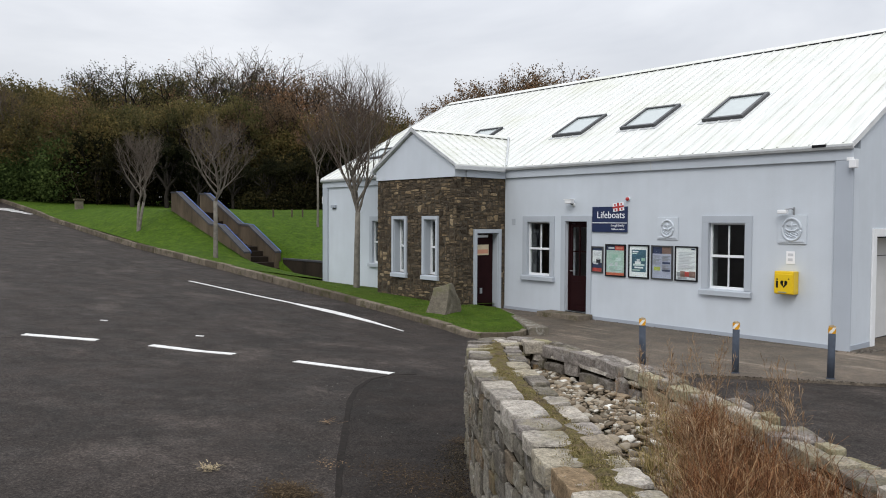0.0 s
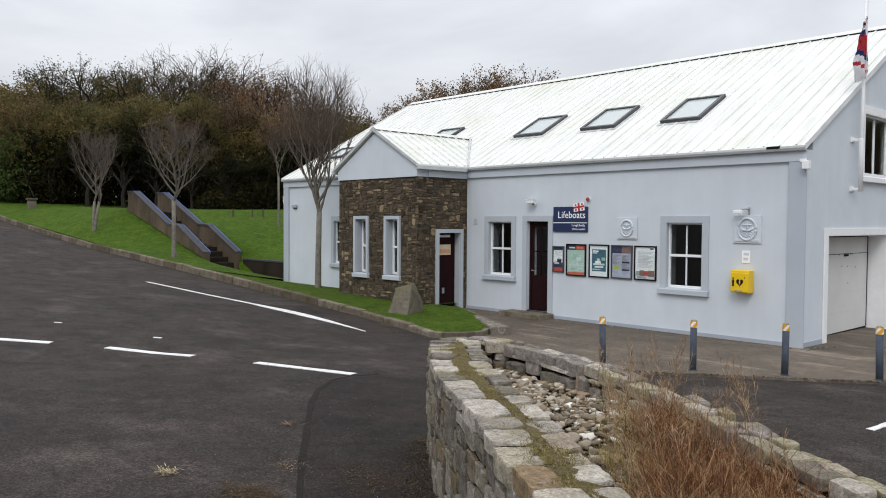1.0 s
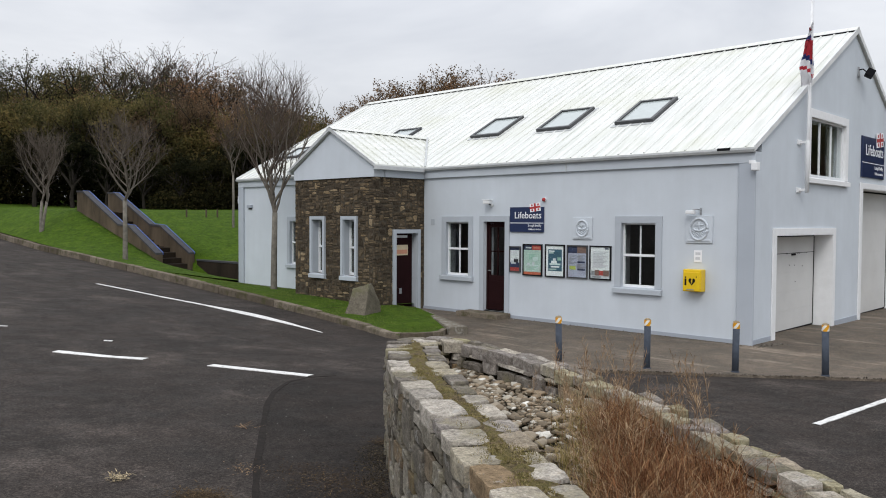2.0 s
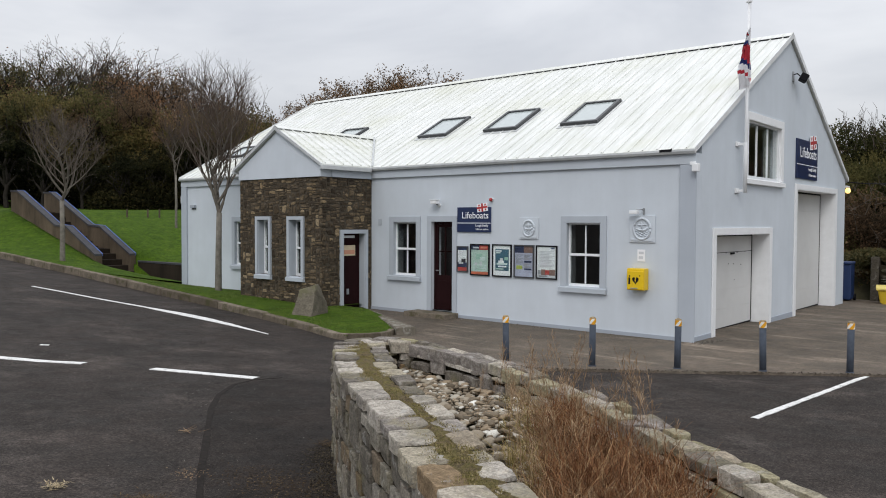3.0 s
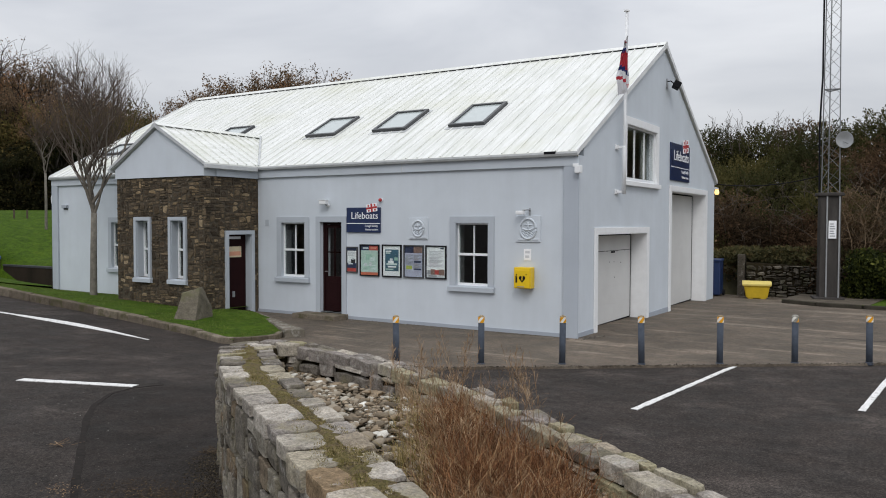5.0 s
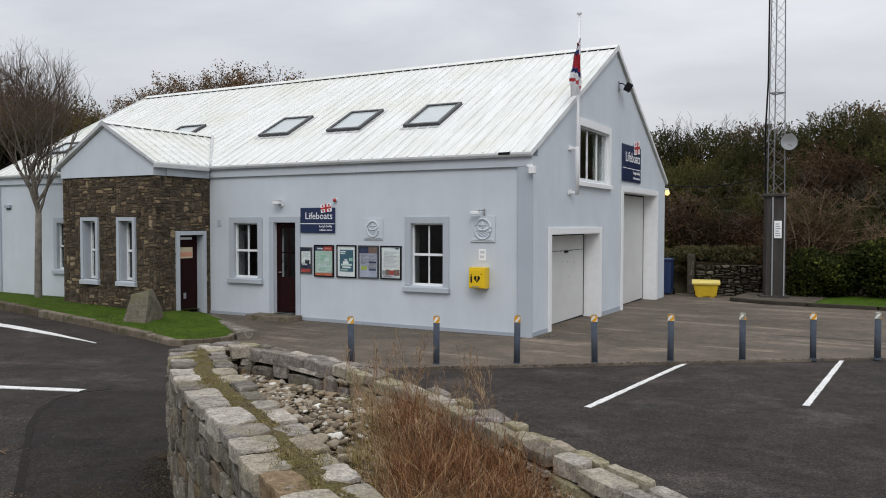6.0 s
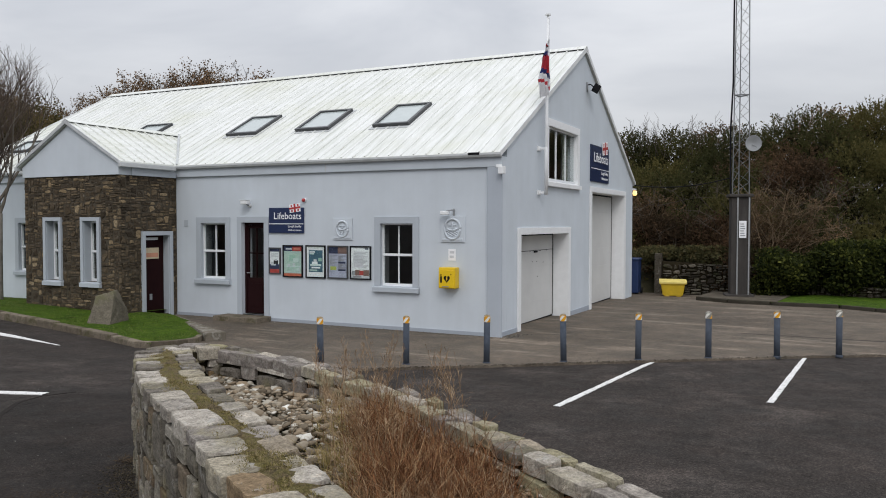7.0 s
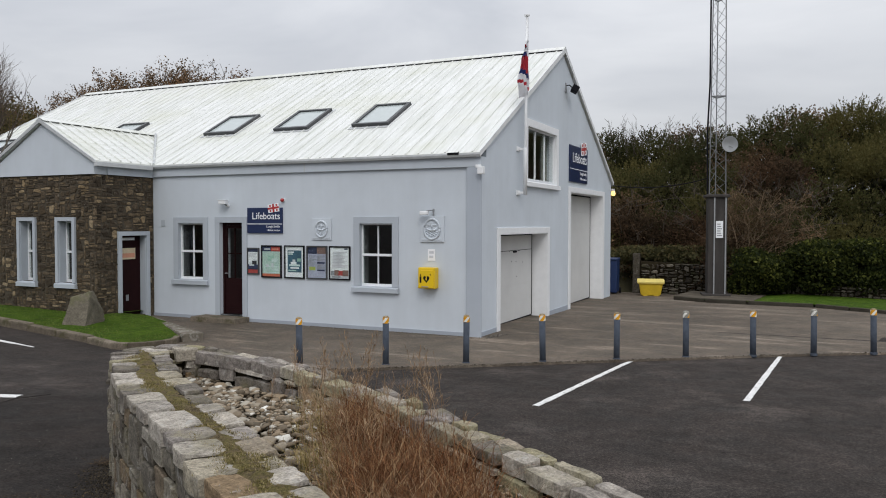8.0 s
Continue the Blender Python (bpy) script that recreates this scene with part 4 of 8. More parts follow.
for s in (-1, 1):
    xe = PA + s * (PORCH_X1 + 0.1 - PA)
    bm = bmesh.new()
    v = [(PA, PORCH_Y - 0.1, PORCH_APEX), (xe, PORCH_Y - 0.1, PORCH_EAVE), (xe, EAVE_Y + 0.1, PORCH_EAVE), (PA, Y_MEET + 0.05, PORCH_APEX)]
    up = [bm.verts.new((a, b, c + 0.012)) for a, b, c in v]
    dn = [bm.verts.new((a, b, c - 0.06)) for a, b, c in v]
    bm.faces.new(up)
    bm.faces.new(dn[::-1])
    for i in range(4):
        bm.faces.new((up[i], dn[i], dn[(i + 1) % 4], up[(i + 1) % 4]))
    bmesh.ops.recalc_face_normals(bm, faces=bm.faces)
    slope = part("porch_roof", bm, M_ROOF, station, "white metal porch roof")
    ang = math.degrees(math.atan(PS))
    yy = PORCH_Y + 0.05
    while yy < Y_MEET - 0.15:
        # seams stop at the valley
        q = max(0.0, (yy - EAVE_Y - 0.1) / (Y_MEET - EAVE_Y))
        x_low = xe + (PA - xe) * q
        ln = abs(x_low - PA) / math.cos(radians(ang))
        if ln > 0.25:
            o = part("seam", prism([(-0.02, 0.0), (-0.011, 0.032), (0.011, 0.032), (0.02, 0.0)], "y", 0.03, ln - 0.04), M_ROOF, slope)
            o.matrix_local = pose(x_low, yy, PORCH_APEX - abs(x_low - PA) * PS + 0.012, ang, 0, 90 * s)
        yy += RIB
    part("valley_flashing", tube([(xe, EAVE_Y + 0.02, PORCH_EAVE + 0.035), (PA + s * 0.05, Y_MEET - 0.02, PORCH_APEX + 0.03)], 0.03, 6), M_GUTTER, station, "pale metal valley flashing")
    out = [(PA, PORCH_APEX + 0.03), (xe + s * 0.02, PORCH_EAVE + 0.02), (xe + s * 0.02, PORCH_EAVE - 0.05), (PA, PORCH_APEX - 0.06)]
    part("porch_barge", prism(out, "y", PORCH_Y - 0.13, PORCH_Y - 0.10), M_GUTTER, station, "pale metal barge trim")
    part("porch_gutter", box((xe, PORCH_Y - 0.13, PORCH_EAVE - 0.12), (xe + s * 0.09, EAVE_Y - 0.09, PORCH_EAVE - 0.02), 0.012), M_GUTTER, station, "weathered white metal gutter")
part("porch_ridge_cap", prism([(PA - 0.13, PORCH_APEX - 0.02), (PA, PORCH_APEX + 0.06), (PA + 0.13, PORCH_APEX - 0.02), (PA, PORCH_APEX + 0.045)], "y", PORCH_Y - 0.12, Y_MEET), M_ROOF, station, "white folded ridge capping")
for nm, h in (("window_5", PW[0]), ("window_6", PW[1])):
    sash_window(nm, h, 0.16, station, "narrow white window deep in the stone porch", at=PORCH_Y, columns=1, frame_w=0.045)
    bm = bmesh.new()
    add_box(bm, (h[0] + 0.001, PORCH_Y - 0.02, h[2]), (h[0] + 0.012, PORCH_Y + 0.158, h[3]))
    add_box(bm, (h[1] - 0.012, PORCH_Y - 0.02, h[2]), (h[1] - 0.001, PORCH_Y + 0.158, h[3]))
    part("reveal", bm, M_SURROUND, station)
    surround(station, h[0], h[1], h[2], h[3], 0.085, at=PORCH_Y, proud=0.06)
y0, y1, z0, z1 = PDOOR
surround(station, y0, y1, -0.02, z1, 0.095, axis="x", at=PORCH_X1, sill=False, proud=0.06)
bm = bmesh.new()
add_box(bm, (PORCH_X1 - 0.298, y1 - 0.012, 0), (PORCH_X1 + 0.02, y1 - 0.001, z1))
add_box(bm, (PORCH_X1 - 0.298, y0 + 0.001, 0), (PORCH_X1 + 0.02, y0 + 0.012, z1))
part("reveal", bm, M_SURROUND, station)
pd = new("porch_door")
pd.parent = station
tagged(pd, "closed dark maroon porch door with notices")
part("leaf", box((PORCH_X1 - 0.30, y0 + 0.013, z0), (PORCH_X1 - 0.15, y1 - 0.013, z1 - 0.002), 0.004), M_DOOR, pd)
part("notice", box((PORCH_X1 - 0.149, y0 + 0.15, 1.36), (PORCH_X1 - 0.145, y1 - 0.16, 1.62)), simple("cream_notice_paper", (0.62, 0.52, 0.36), 0.7), pd, "cream paper notice")
part("notice", box((PORCH_X1 - 0.149, y0 + 0.17, 1.40), (PORCH_X1 - 0.1442, y1 - 0.18, 1.50)), simple("pink_notice_paper", (0.60, 0.30, 0.20), 0.7), pd, "pink paper notice")
part("plate", box((PORCH_X1 - 0.149, y0 + 0.16, 1.80), (PORCH_X1 - 0.145, y1 - 0.18, 1.86)), M_WHITE, pd, "small white door plate")
part("kick_plate", box((PORCH_X1 - 0.149, y0 + 0.28, 0.40), (PORCH_X1 - 0.145, y0 + 0.36, 0.54)), M_STEEL, pd)


def rubble(parent, u0, u1, z0, z1, holes, put, depth, seed, low=0.05, high=0.20, name="stone", material=None, wide=(0.12, 0.42), cell=0.045, joined=None, gap=0.006, crisp=0.88, mix=0.12, jag=1.0):
    """Random rubble, each stone an object: sizes are packed cell by cell. put(u, z, p) gives a point on the wall p proud of it."""
    rnd = random.Random(seed)
    rest = bmesh.new() if joined is not None else None
    nu, nz = int(round((u1 - u0) / cell)), int(round((z1 - z0) / cell))
    cu, cz = (u1 - u0) / nu, (z1 - z0) / nz
    taken = [[any(q[0] < u0 + (i + 0.5) * cu < q[1] and q[2] < z0 + (k + 0.5) * cz < q[3] for q in holes) for i in range(nu)] for k in range(nz)]
    for k in range(nz):
        for i in range(nu):
            if taken[k][i]:
                continue
            big = rnd.random() < mix
            w = max(2, int(rnd.uniform(*wide) / cu))
            h = max(1, int((rnd.uniform(high * 0.8, high * 1.5) if big else rnd.uniform(low, high * 0.8) * rnd.uniform(0.6, 1.0)) / cz + 0.5))
            if big:
                w = max(2, min(w, int(h * 1.5 * cz / cu)))
            if h == 1 and w < 4:
                w += 2
            n = 0
            while n < w and i + n < nu and not taken[k][i + n]:
                n += 1
            if i + n < nu and not taken[k][i + n] and i + n + 1 < nu and taken[k][i + n + 1]:
                n += 1
            m = 1
            while m < h and k + m < nz and not any(taken[k + m][i:i + n]):
                m += 1
            for a in range(m):
                for b in range(n):
                    taken[k + a][i + b] = True
            far_off = joined is not None and joined(u0 + i * cu, z0 + k * cz)
            stone_piece(parent, u0 + i * cu, u0 + (i + n) * cu, z0 + k * cz, z0 + (k + m) * cz, put, depth, rnd, name, material or M_PORCH, rest if far_off else None, gap, crisp, jag)
    if joined is not None:
        tagged(part("rubble_infill", rest, material or M_PORCH, parent, "further stones of the same wall"), kind="stuff")


def stone_piece(parent, a, b, c, d, put, depth, rnd, name, material, into=None, g=0.006, crisp=0.88, jag=1.0):
    a, b, c, d = a + g, b - g, c + g, d - g
    w = min(b - a, d - c)
    bm = into if into is not None else bmesh.new()
    j = lambda k=0.20: rnd.uniform(-k, k) * w * jag
    p = rnd.uniform(0.35, 1.0) * depth
    ring = [(a + abs(j()), c + abs(j())), ((a + b) / 2 + j(), c + abs(j(0.10))), (b - abs(j()), c + abs(j())), (b - abs(j(0.10)), (c + d) / 2 + j()), (b - abs(j()), d - abs(j())), ((a + b) / 2 + j(), d - abs(j(0.05))), (a + abs(j()), d - abs(j())), (a + abs(j(0.10)), (c + d) / 2 + j())]
    outer = [bm.verts.new(put(u, z, -0.01)) for u, z in ring]
    mid = [bm.verts.new(put(u, z, p * 0.7)) for u, z in ring]
    cx, cz = (a + b) / 2, (c + d) / 2
    inner = [bm.verts.new(put(cx + (u - cx) * crisp, cz + (z - cz) * (crisp - 0.02), p + rnd.uniform(-0.004, 0.006))) for u, z in ring]
    n = len(ring)
    for r, s in ((outer, mid), (mid, inner)):
        for i in range(n):
            bm.faces.new((r[i], r[(i + 1) % n], s[(i + 1) % n], s[i]))
    fs = [bm.faces.new(inner)] + [f for v in outer + mid for f in v.link_faces]
    bmesh.ops.recalc_face_normals(bm, faces=list(set(fs)))
    return part(name, bm, material, parent) if into is None else None


# ---- kerb along the road and round the end of the lawn ----
def spotted(name, colour, spot):
    """Old concrete under crusts of pale lichen."""
    m, t, b = mat(name, 0.95)
    v = place_of(t)
    c = ramp(t, noise_of(t, v, 6, 5, 0.7), [(0.3, [q * 0.6 for q in colour]), (0.7, [q * 1.3 for q in colour])])
    c = mixc(t, ramp(t, noise_of(t, v, 8, 5, 0.6, 0.6), [(0.50, (0, 0, 0)), (0.60, (0.8, 0.8, 0.8))]), c, spot)
    t.links.new(c, b.inputs["Base Color"])
    bump(t, b, noise_of(t, v, 60, 4, 0.7), 0.5, 0.008)
    return m


M_EDGING = spotted("lichen_spotted_concrete", (0.155, 0.136, 0.108), (0.29, 0.275, 0.24))
kerb = tagged(new("kerb"), "weathered concrete kerb along the lawn", kind="structure")
ks = bmesh.new()
add_box(ks, (-0.46, 0.0, -0.60), (0.46, 0.17, 0.0), 0.025)
kerb_me = mesh_of("kerb_stone", ks, M_KERB)
ks = bmesh.new()
add_box(ks, (-0.23, 0.0, -0.22), (0.23, 0.11, 0.0), 0.014)
kerb_small = mesh_of("kerb_stone", ks, M_KERB)
rk = random.Random(5)
x = -5.6
while x > -60:
    y, z = kerb_y(x), kerb_z(x)
    yaw = math.atan2(kerb_y(x + 0.4) - kerb_y(x - 0.4), 0.8)
    pitch = math.atan2(kerb_z(x + 0.4) - kerb_z(x - 0.4), 0.8)
    o = part("kerb_stone", kerb_me, None, kerb)
    o.matrix_local = pose(x, y, z + kerb_h(x) + rk.uniform(-0.008, 0.008), rk.uniform(-1.5, 1.5), -math.degrees(pitch), math.degrees(yaw) + rk.uniform(-0.6, 0.6))
    x -= 0.93
TIP = [(-5.25, -4.12), (-4.98, -4.0), (-4.76, -3.76), (-4.64, -3.45), (-4.66, -3.15), (-4.82, -2.88)]
for (xa, ya), (xb, yb) in zip(TIP, TIP[1:]):
    o = part("kerb_stone", kerb_small, None, kerb)
    o.matrix_local = pose((xa + xb) / 2, (ya + yb) / 2, 0.105 + rk.uniform(-0.004, 0.004), 0, 0, math.degrees(math.atan2(yb - ya, xb - xa))) @ Matrix.Diagonal((math.hypot(xb - xa, yb - ya) / 0.47, 1, 1, 1))
# broad flat edging beside the path, ending in a square block
PATH_EDGE = [(-4.50, -2.62, 0.40), (-5.02, -2.34, 0.34), (-5.55, -2.06, 0.26), (-6.1, -1.76, 0.20), (-6.6, -1.46, 0.17), (-7.1, -1.18, 0.15), (-7.6, -1.0, 0.14), (-8.1, -0.97, 0.14)]
for (xa, ya, wa), (xb, yb, wb) in zip(PATH_EDGE, PATH_EDGE[1:]):
    ks = bmesh.new()
    half = math.hypot(xb - xa, yb - ya) / 2 - 0.003
    add_prism(ks, [(-half, 0.0), (half, 0.0), (half, wb), (-half, wa)], "z", -0.24, 0.0)
    bmesh.ops.bevel(ks, geom=ks.edges[:], offset=0.012, segments=2, affect="EDGES")
    o = part("edging_stone", ks, M_EDGING, kerb, "broad lichen-spotted concrete edging")
    o.matrix_local = pose((xa + xb) / 2, (ya + yb) / 2, 0.138 + rk.uniform(-0.004, 0.004), 0, 0, math.degrees(math.atan2(yb - ya, xb - xa)))

# ---- road markings ----
def marking(name, pts, widths, label, category="road marking", lift=0.008, material=None):
    """A painted stripe through plan points on the asphalt, with a width at each and worn edges."""
    rnd = random.Random(int(abs(pts[0][0]) * 100))
    bm = bmesh.new()
    rows = []
    for (xa, ya, wa), (xb, yb, wb) in zip([(*p, w) for p, w in zip(pts, widths)], [(*p, w) for p, w in zip(pts[1:], widths[1:])]):
        ln = math.hypot(xb - xa, yb - ya)
        nx, ny = -(yb - ya) / ln, (xb - xa) / ln
        n = max(2, int(ln / (0.08 if material else 0.035)))
        for k in range(n + 1):
            q = k / n
            cx, cy, w = xa + (xb - xa) * q, ya + (yb - ya) * q, (wa + (wb - wa) * q) / 2
            w += rnd.uniform(-0.004, 0.003) if material else 0.011 * noise.noise((cx * 8, cy * 8, 1.5)) - 0.002
            ring = []
            for u, dz in ((-1, -0.01), (-1, lift), (1, lift), (1, -0.01)):
                px, py = cx + u * w * nx, cy + u * w * ny
                ring.append(bm.verts.new((px, py, road_z(px, py) + dz)))
            rows.append(ring)
    for a, b in zip(rows, rows[1:]):
        for i in range(3):
            if (a[i].co - b[i].co).length > 1e-4:
                bm.faces.new((a[i], b[i], b[i + 1], a[i + 1]))
    bmesh.ops.recalc_face_normals(bm, faces=bm.faces)
    return solid(name, bm, material or M_LINE, label, category, "" if material else "white lines on the asphalt")


for a, b in (((-7.08, -11.28), (-6.38, -10.44)), ((-5.8, -9.86), (-4.73, -9.05)), ((-3.81, -8.58), (-2.42, -7.95))):
    marking("road_dash", [a, b], [0.16, 0.16], "short worn white dash painted on dark asphalt")
marking("guide_line", [(-14.93, -5.53), (-13.76, -5.33), (-12.42, -5.21), (-11.16, -5.09), (-10.21, -4.99)], [0.085, 0.085, 0.09, 0.10, 0.11], "long thin white line painted on the road")
marking("tapered_line", [(-10.23, -4.99), (-9.78, -4.95), (-9.25, -4.89), (-8.55, -4.84), (-7.48, -4.84), (-6.64, -4.88), (-6.15, -4.91)], [0.12, 0.19, 0.26, 0.27, 0.18, 0.07, 0.025], "tapering white road marking ending in a point", lift=0.0085)
marking("parking_line", [(3.20, -1.13), (3.12, -1.60), (2.75, -4.88)], [0.05, 0.07, 0.085], "white parking bay line on dark asphalt")
marking("parking_line", [(5.35, 0.27), (5.07, -3.50)], [0.07, 0.085], "white parking bay line on dark asphalt")
for a, b in (((-8.29, -9.83), (-8.22, -9.73)), ((-6.46, -8.90), (-6.38, -8.80))):
    marking("paint_remnant", [a, b], [0.06, 0.05], "small leftover fleck of white road paint")
for k in range(5):
    marking("hatch_line", [(-45.5 + k * 0.9, -5.6 + 0.45 * k), (-44.6 + k * 0.75, -3.7 + 0.06 * k)], [0.3, 0.3], "broad pale stripe painted at the top of the road")

# ---- bollards along the yard edge ----
M_WORNTAPE = simple("worn_silvery_tape", (0.27, 0.26, 0.22), 0.6, vary=0.5, scale=30)
M_AMBERCAP = simple("scuffed_grey_amber_cap", (0.26, 0.20, 0.12), 0.7, vary=0.6, scale=40)


def make_bollard(faded=False):
    b = thing("bollard", "slate grey steel bollard with worn-off silvery tape" if faded else "slate grey steel bollard with amber reflective tape", "bollard", "bollards along the yard edge")
    part("post", lathe([(0.049, -0.05), (0.049, 0.655)], sides=16), M_BOLLARD, b, smooth=True)
    part("cap", lathe([(0.049, 0.725), (0.048, 0.738), (0.040, 0.754), (0.02, 0.762), (0.004, 0.764)], sides=16), M_WORNTAPE if faded else M_AMBERCAP, b, "worn cap", smooth=True)
    part("tape", lathe([(0.0505, 0.648), (0.0505, 0.738)], sides=20), M_WORNTAPE if faded else M_ORANGE, b, "worn silvery tape" if faded else "amber reflective tape")
    for k in range(3):
        # slanted pale stripes across the tape
        bm = bmesh.new()
        rows = []
        for i in range(7):
            a = radians(-150 + k * 120 + i * 13)
            z = 0.650 + 0.086 * i / 6
            rows.append([bm.verts.new((0.0525 * math.cos(a + w * 0.19), 0.0525 * math.sin(a + w * 0.19), z)) for w in range(6)])
        for p, q in zip(rows, rows[1:]):
            for i in range(5):
                bm.faces.new((p[i], p[i + 1], q[i + 1], q[i]))
        part("stripe", bm, M_ORANGE if faded and k == 1 else M_TAPE, b, "remnant of amber tape" if faded and k == 1 else "pale reflective stripe")
    part("foot", lathe([(0.062, -0.02), (0.060, 0.010), (0.051, 0.016)], sides=16), M_BOLLARD, b)
    return b


BOLLARDS = [(-1.30, -4.07), (-0.19, -3.36), (0.88, -2.68), (1.93, -2.02), (2.95, -1.30), (3.94, -0.60), (4.94, 0.02), (5.86, 0.59), (6.79, 1.16)]
first = make_bollard()
first.matrix_world = pose(*BOLLARDS[0], 0.0, 0.6, -0.8, 20)
for k, (bx, by) in enumerate(BOLLARDS[1:]):
    at = pose(bx, by, 0.0, rk.uniform(-1, 1), rk.uniform(-1, 1), rk.uniform(-40, 60))
    if k in (4, 6):
        make_bollard(True).matrix_world = at
    else:
        copy_thing(first, at)

# ---- boulder on the lawn ----
def boulder(name, at, size, label, seed, material, category="boulder"):
    rnd = random.Random(seed)
    bm = bmesh.new()
    bmesh.ops.create_icosphere(bm, subdivisions=5, radius=1.0)
    planes = [((0.34, -0.80, 0.40), 0.60), ((0.93, 0.30, 0.03), 0.50), ((-0.66, -0.60, 0.36), 0.66), ((-0.7, 0.65, 0.25), 0.55), ((-0.22, -0.10, 0.97), 0.80), ((0.78, 0.45, 0.42), 0.70)]
    for v in bm.verts:
        d = v.co.normalized()
        r = 1.3
        for n, k in planes:
            n = Vector(n).normalized()
            c = d.dot(n)
            if c > 0.05:
                r = min(r, k / c)
        r *= 1 + 0.05 * noise.noise(d * 2.3 + Vector((seed, 0, 0))) + 0.03 * noise.noise(d * 7 + Vector((0, seed, 0)))
        v.co = Vector((d.x * r * size[0], d.y * r * size[1], max(-0.3, d.z * r) * size[2]))
    return solid(name, bm, material, label, category, at=pose(*at, 0, 0, 0))


boulder("boulder", (-7.42, -2.85, 0.28), (0.49, 0.44, 0.60), "angular grey boulder standing on the grass", 4, M_BOULDER)

# ---- steps up the bank, with parapets ----
ST_X0, ST_X1 = -20.2, -27.5
steps = thing("garden_steps", "concrete steps between parapets with blue-edged copings", "steps")


def stair_line(x, lift):
    """Height of the parapet: two flights with a landing between."""
    return float(np.interp(-x, [20.2, 23.0, 23.9, 27.2, 28.2], [0.77, 2.0, 2.05, 3.38, 3.42])) + lift


n = 16
for k in range(n):
    q = k / n
    xa = ST_X0 - (ST_X1 - ST_X0) * -1 * q
    zt = stair_line(xa - 1.05, -0.86)
    part("tread", box((xa - 0.95, -0.80, zt - 0.5), (xa - 0.95 - 6.9 / n - 0.06, 0.58, zt), 0.012), M_DARKWALL, steps, "stained concrete step, stairwell shade put into its black")
for ya, yb, shift in ((-1.03, -0.80, 0.0), (0.58, 0.78, -0.75)):
    xs = [ST_X0 + shift + d for d in (-0.60 if shift == 0 else -0.50, -0.9, -1.9, -2.8, -3.7, -4.8, -5.9, -7.0, -7.65)]
    prof = [(x, stair_line(x - shift, -0.06)) for x in xs]
    part("parapet", prism(prof + [(xs[-1], -0.5), (xs[0], -0.5)], "y", ya, yb), M_STEPWALL, steps, "stained concrete parapet wall")
    top_o = [(x, z + 0.001) for x, z in prof] + [(x, z + 0.07) for x, z in prof[::-1]]
    part("coping", prism(top_o, "y", ya - 0.03, yb - 0.002), M_COPING, steps, "grey slate coping")
    top_b = [(x, z + 0.001) for x, z in prof] + [(x, z + 0.085) for x, z in prof[::-1]]
    part("edging", prism(top_b, "y", yb - 0.0, yb + 0.025), M_RAILBLUE, steps, "blue painted coping edge")
rw = thing("retaining_wall", "low stained concrete retaining wall below the lawn", "wall")
part("wall_body", box((-21.3, 0.79, -0.4), (-17.0, 0.98, 0.68)), M_DARKWALL, rw)
part("coping", box((-21.3, 0.77, 0.68), (-17.0, 1.02, 0.75), 0.012), M_COPING, rw)
for q in ((-26.4, 3.1), (-26.3, 4.0), (-26.2, 4.5)):
    fz = lawn_z(*q)
    solid("fence_post", box((q[0] - 0.028, q[1] - 0.028, fz - 0.1), (q[0] + 0.028, q[1] + 0.028, fz + 0.36), 0.008), M_TWIG, "weathered timber fence post behind the lawn", "fence post", "posts behind the lawn")
mz = lawn_z(-40.4, -1.35)
ms = thing("marker_stone", "short stone marker post on the lawn", "marker stone")
part("post", box((-40.6, -1.55, mz - 0.1), (-40.25, -1.15, mz + 0.45), 0.05), M_BOULDER, ms)
part("cap", box((-40.65, -1.6, mz + 0.45), (-40.2, -1.1, mz + 0.56), 0.03), M_KERB, ms)

# ---- dry stone planter ----
PT = 1.2
NEAR_OUT = [(0.84, -9.52), (1.08, -9.80), (1.75, -10.36), (2.24, -10.71), (2.89, -11.13), (3.58, -11.60), (3.91, -11.82), (5.25, -12.80)]
FAR_OUT = [(1.05, -9.20, 1.20), (1.23, -9.08, 1.20), (1.52, -9.09, 1.20), (1.84, -9.17, 1.20), (2.51, -9.40, 1.20), (3.51, -9.92, 1.20), (4.07, -10.31, 1.20), (4.48, -10.58, 1.20), (4.81, -10.80, 1.20), (5.10, -11.01, 1.20), (6.1, -11.72, 1.20)]


class Line:
    """A plan line measured along its length; the side to its left is positive."""

    def __init__(self, pts):
        self.p = [Vector((p[0], p[1], 0)) for p in pts]
        self.z = [p[2] if len(p) > 2 else PT for p in pts]
        self.s = [0.0]
        for a, b in zip(self.p, self.p[1:]):
            self.s.append(self.s[-1] + (b - a).length)

    def at(self, s, off=0.0):
        i = max(0, min(len(self.p) - 2, sum(1 for q in self.s[1:-1] if q <= s)))
        q = (s - self.s[i]) / (self.s[i + 1] - self.s[i])
        d = (self.p[i + 1] - self.p[i]).normalized()
        m = (self.at_dir(i) * (1 - q) + self.at_dir(i + 1) * q).normalized()
        c = self.p[i].lerp(self.p[i + 1], q) + Vector((-m.y, m.x, 0)) * off
        return c.x, c.y

    def at_dir(self, i):
        a, b = max(0, i - 1), min(len(self.p) - 1, i + 1)
        return (self.p[b] - self.p[a]).normalized()

    def top(self, s):
        return float(np.interp(s, self.s, self.z))


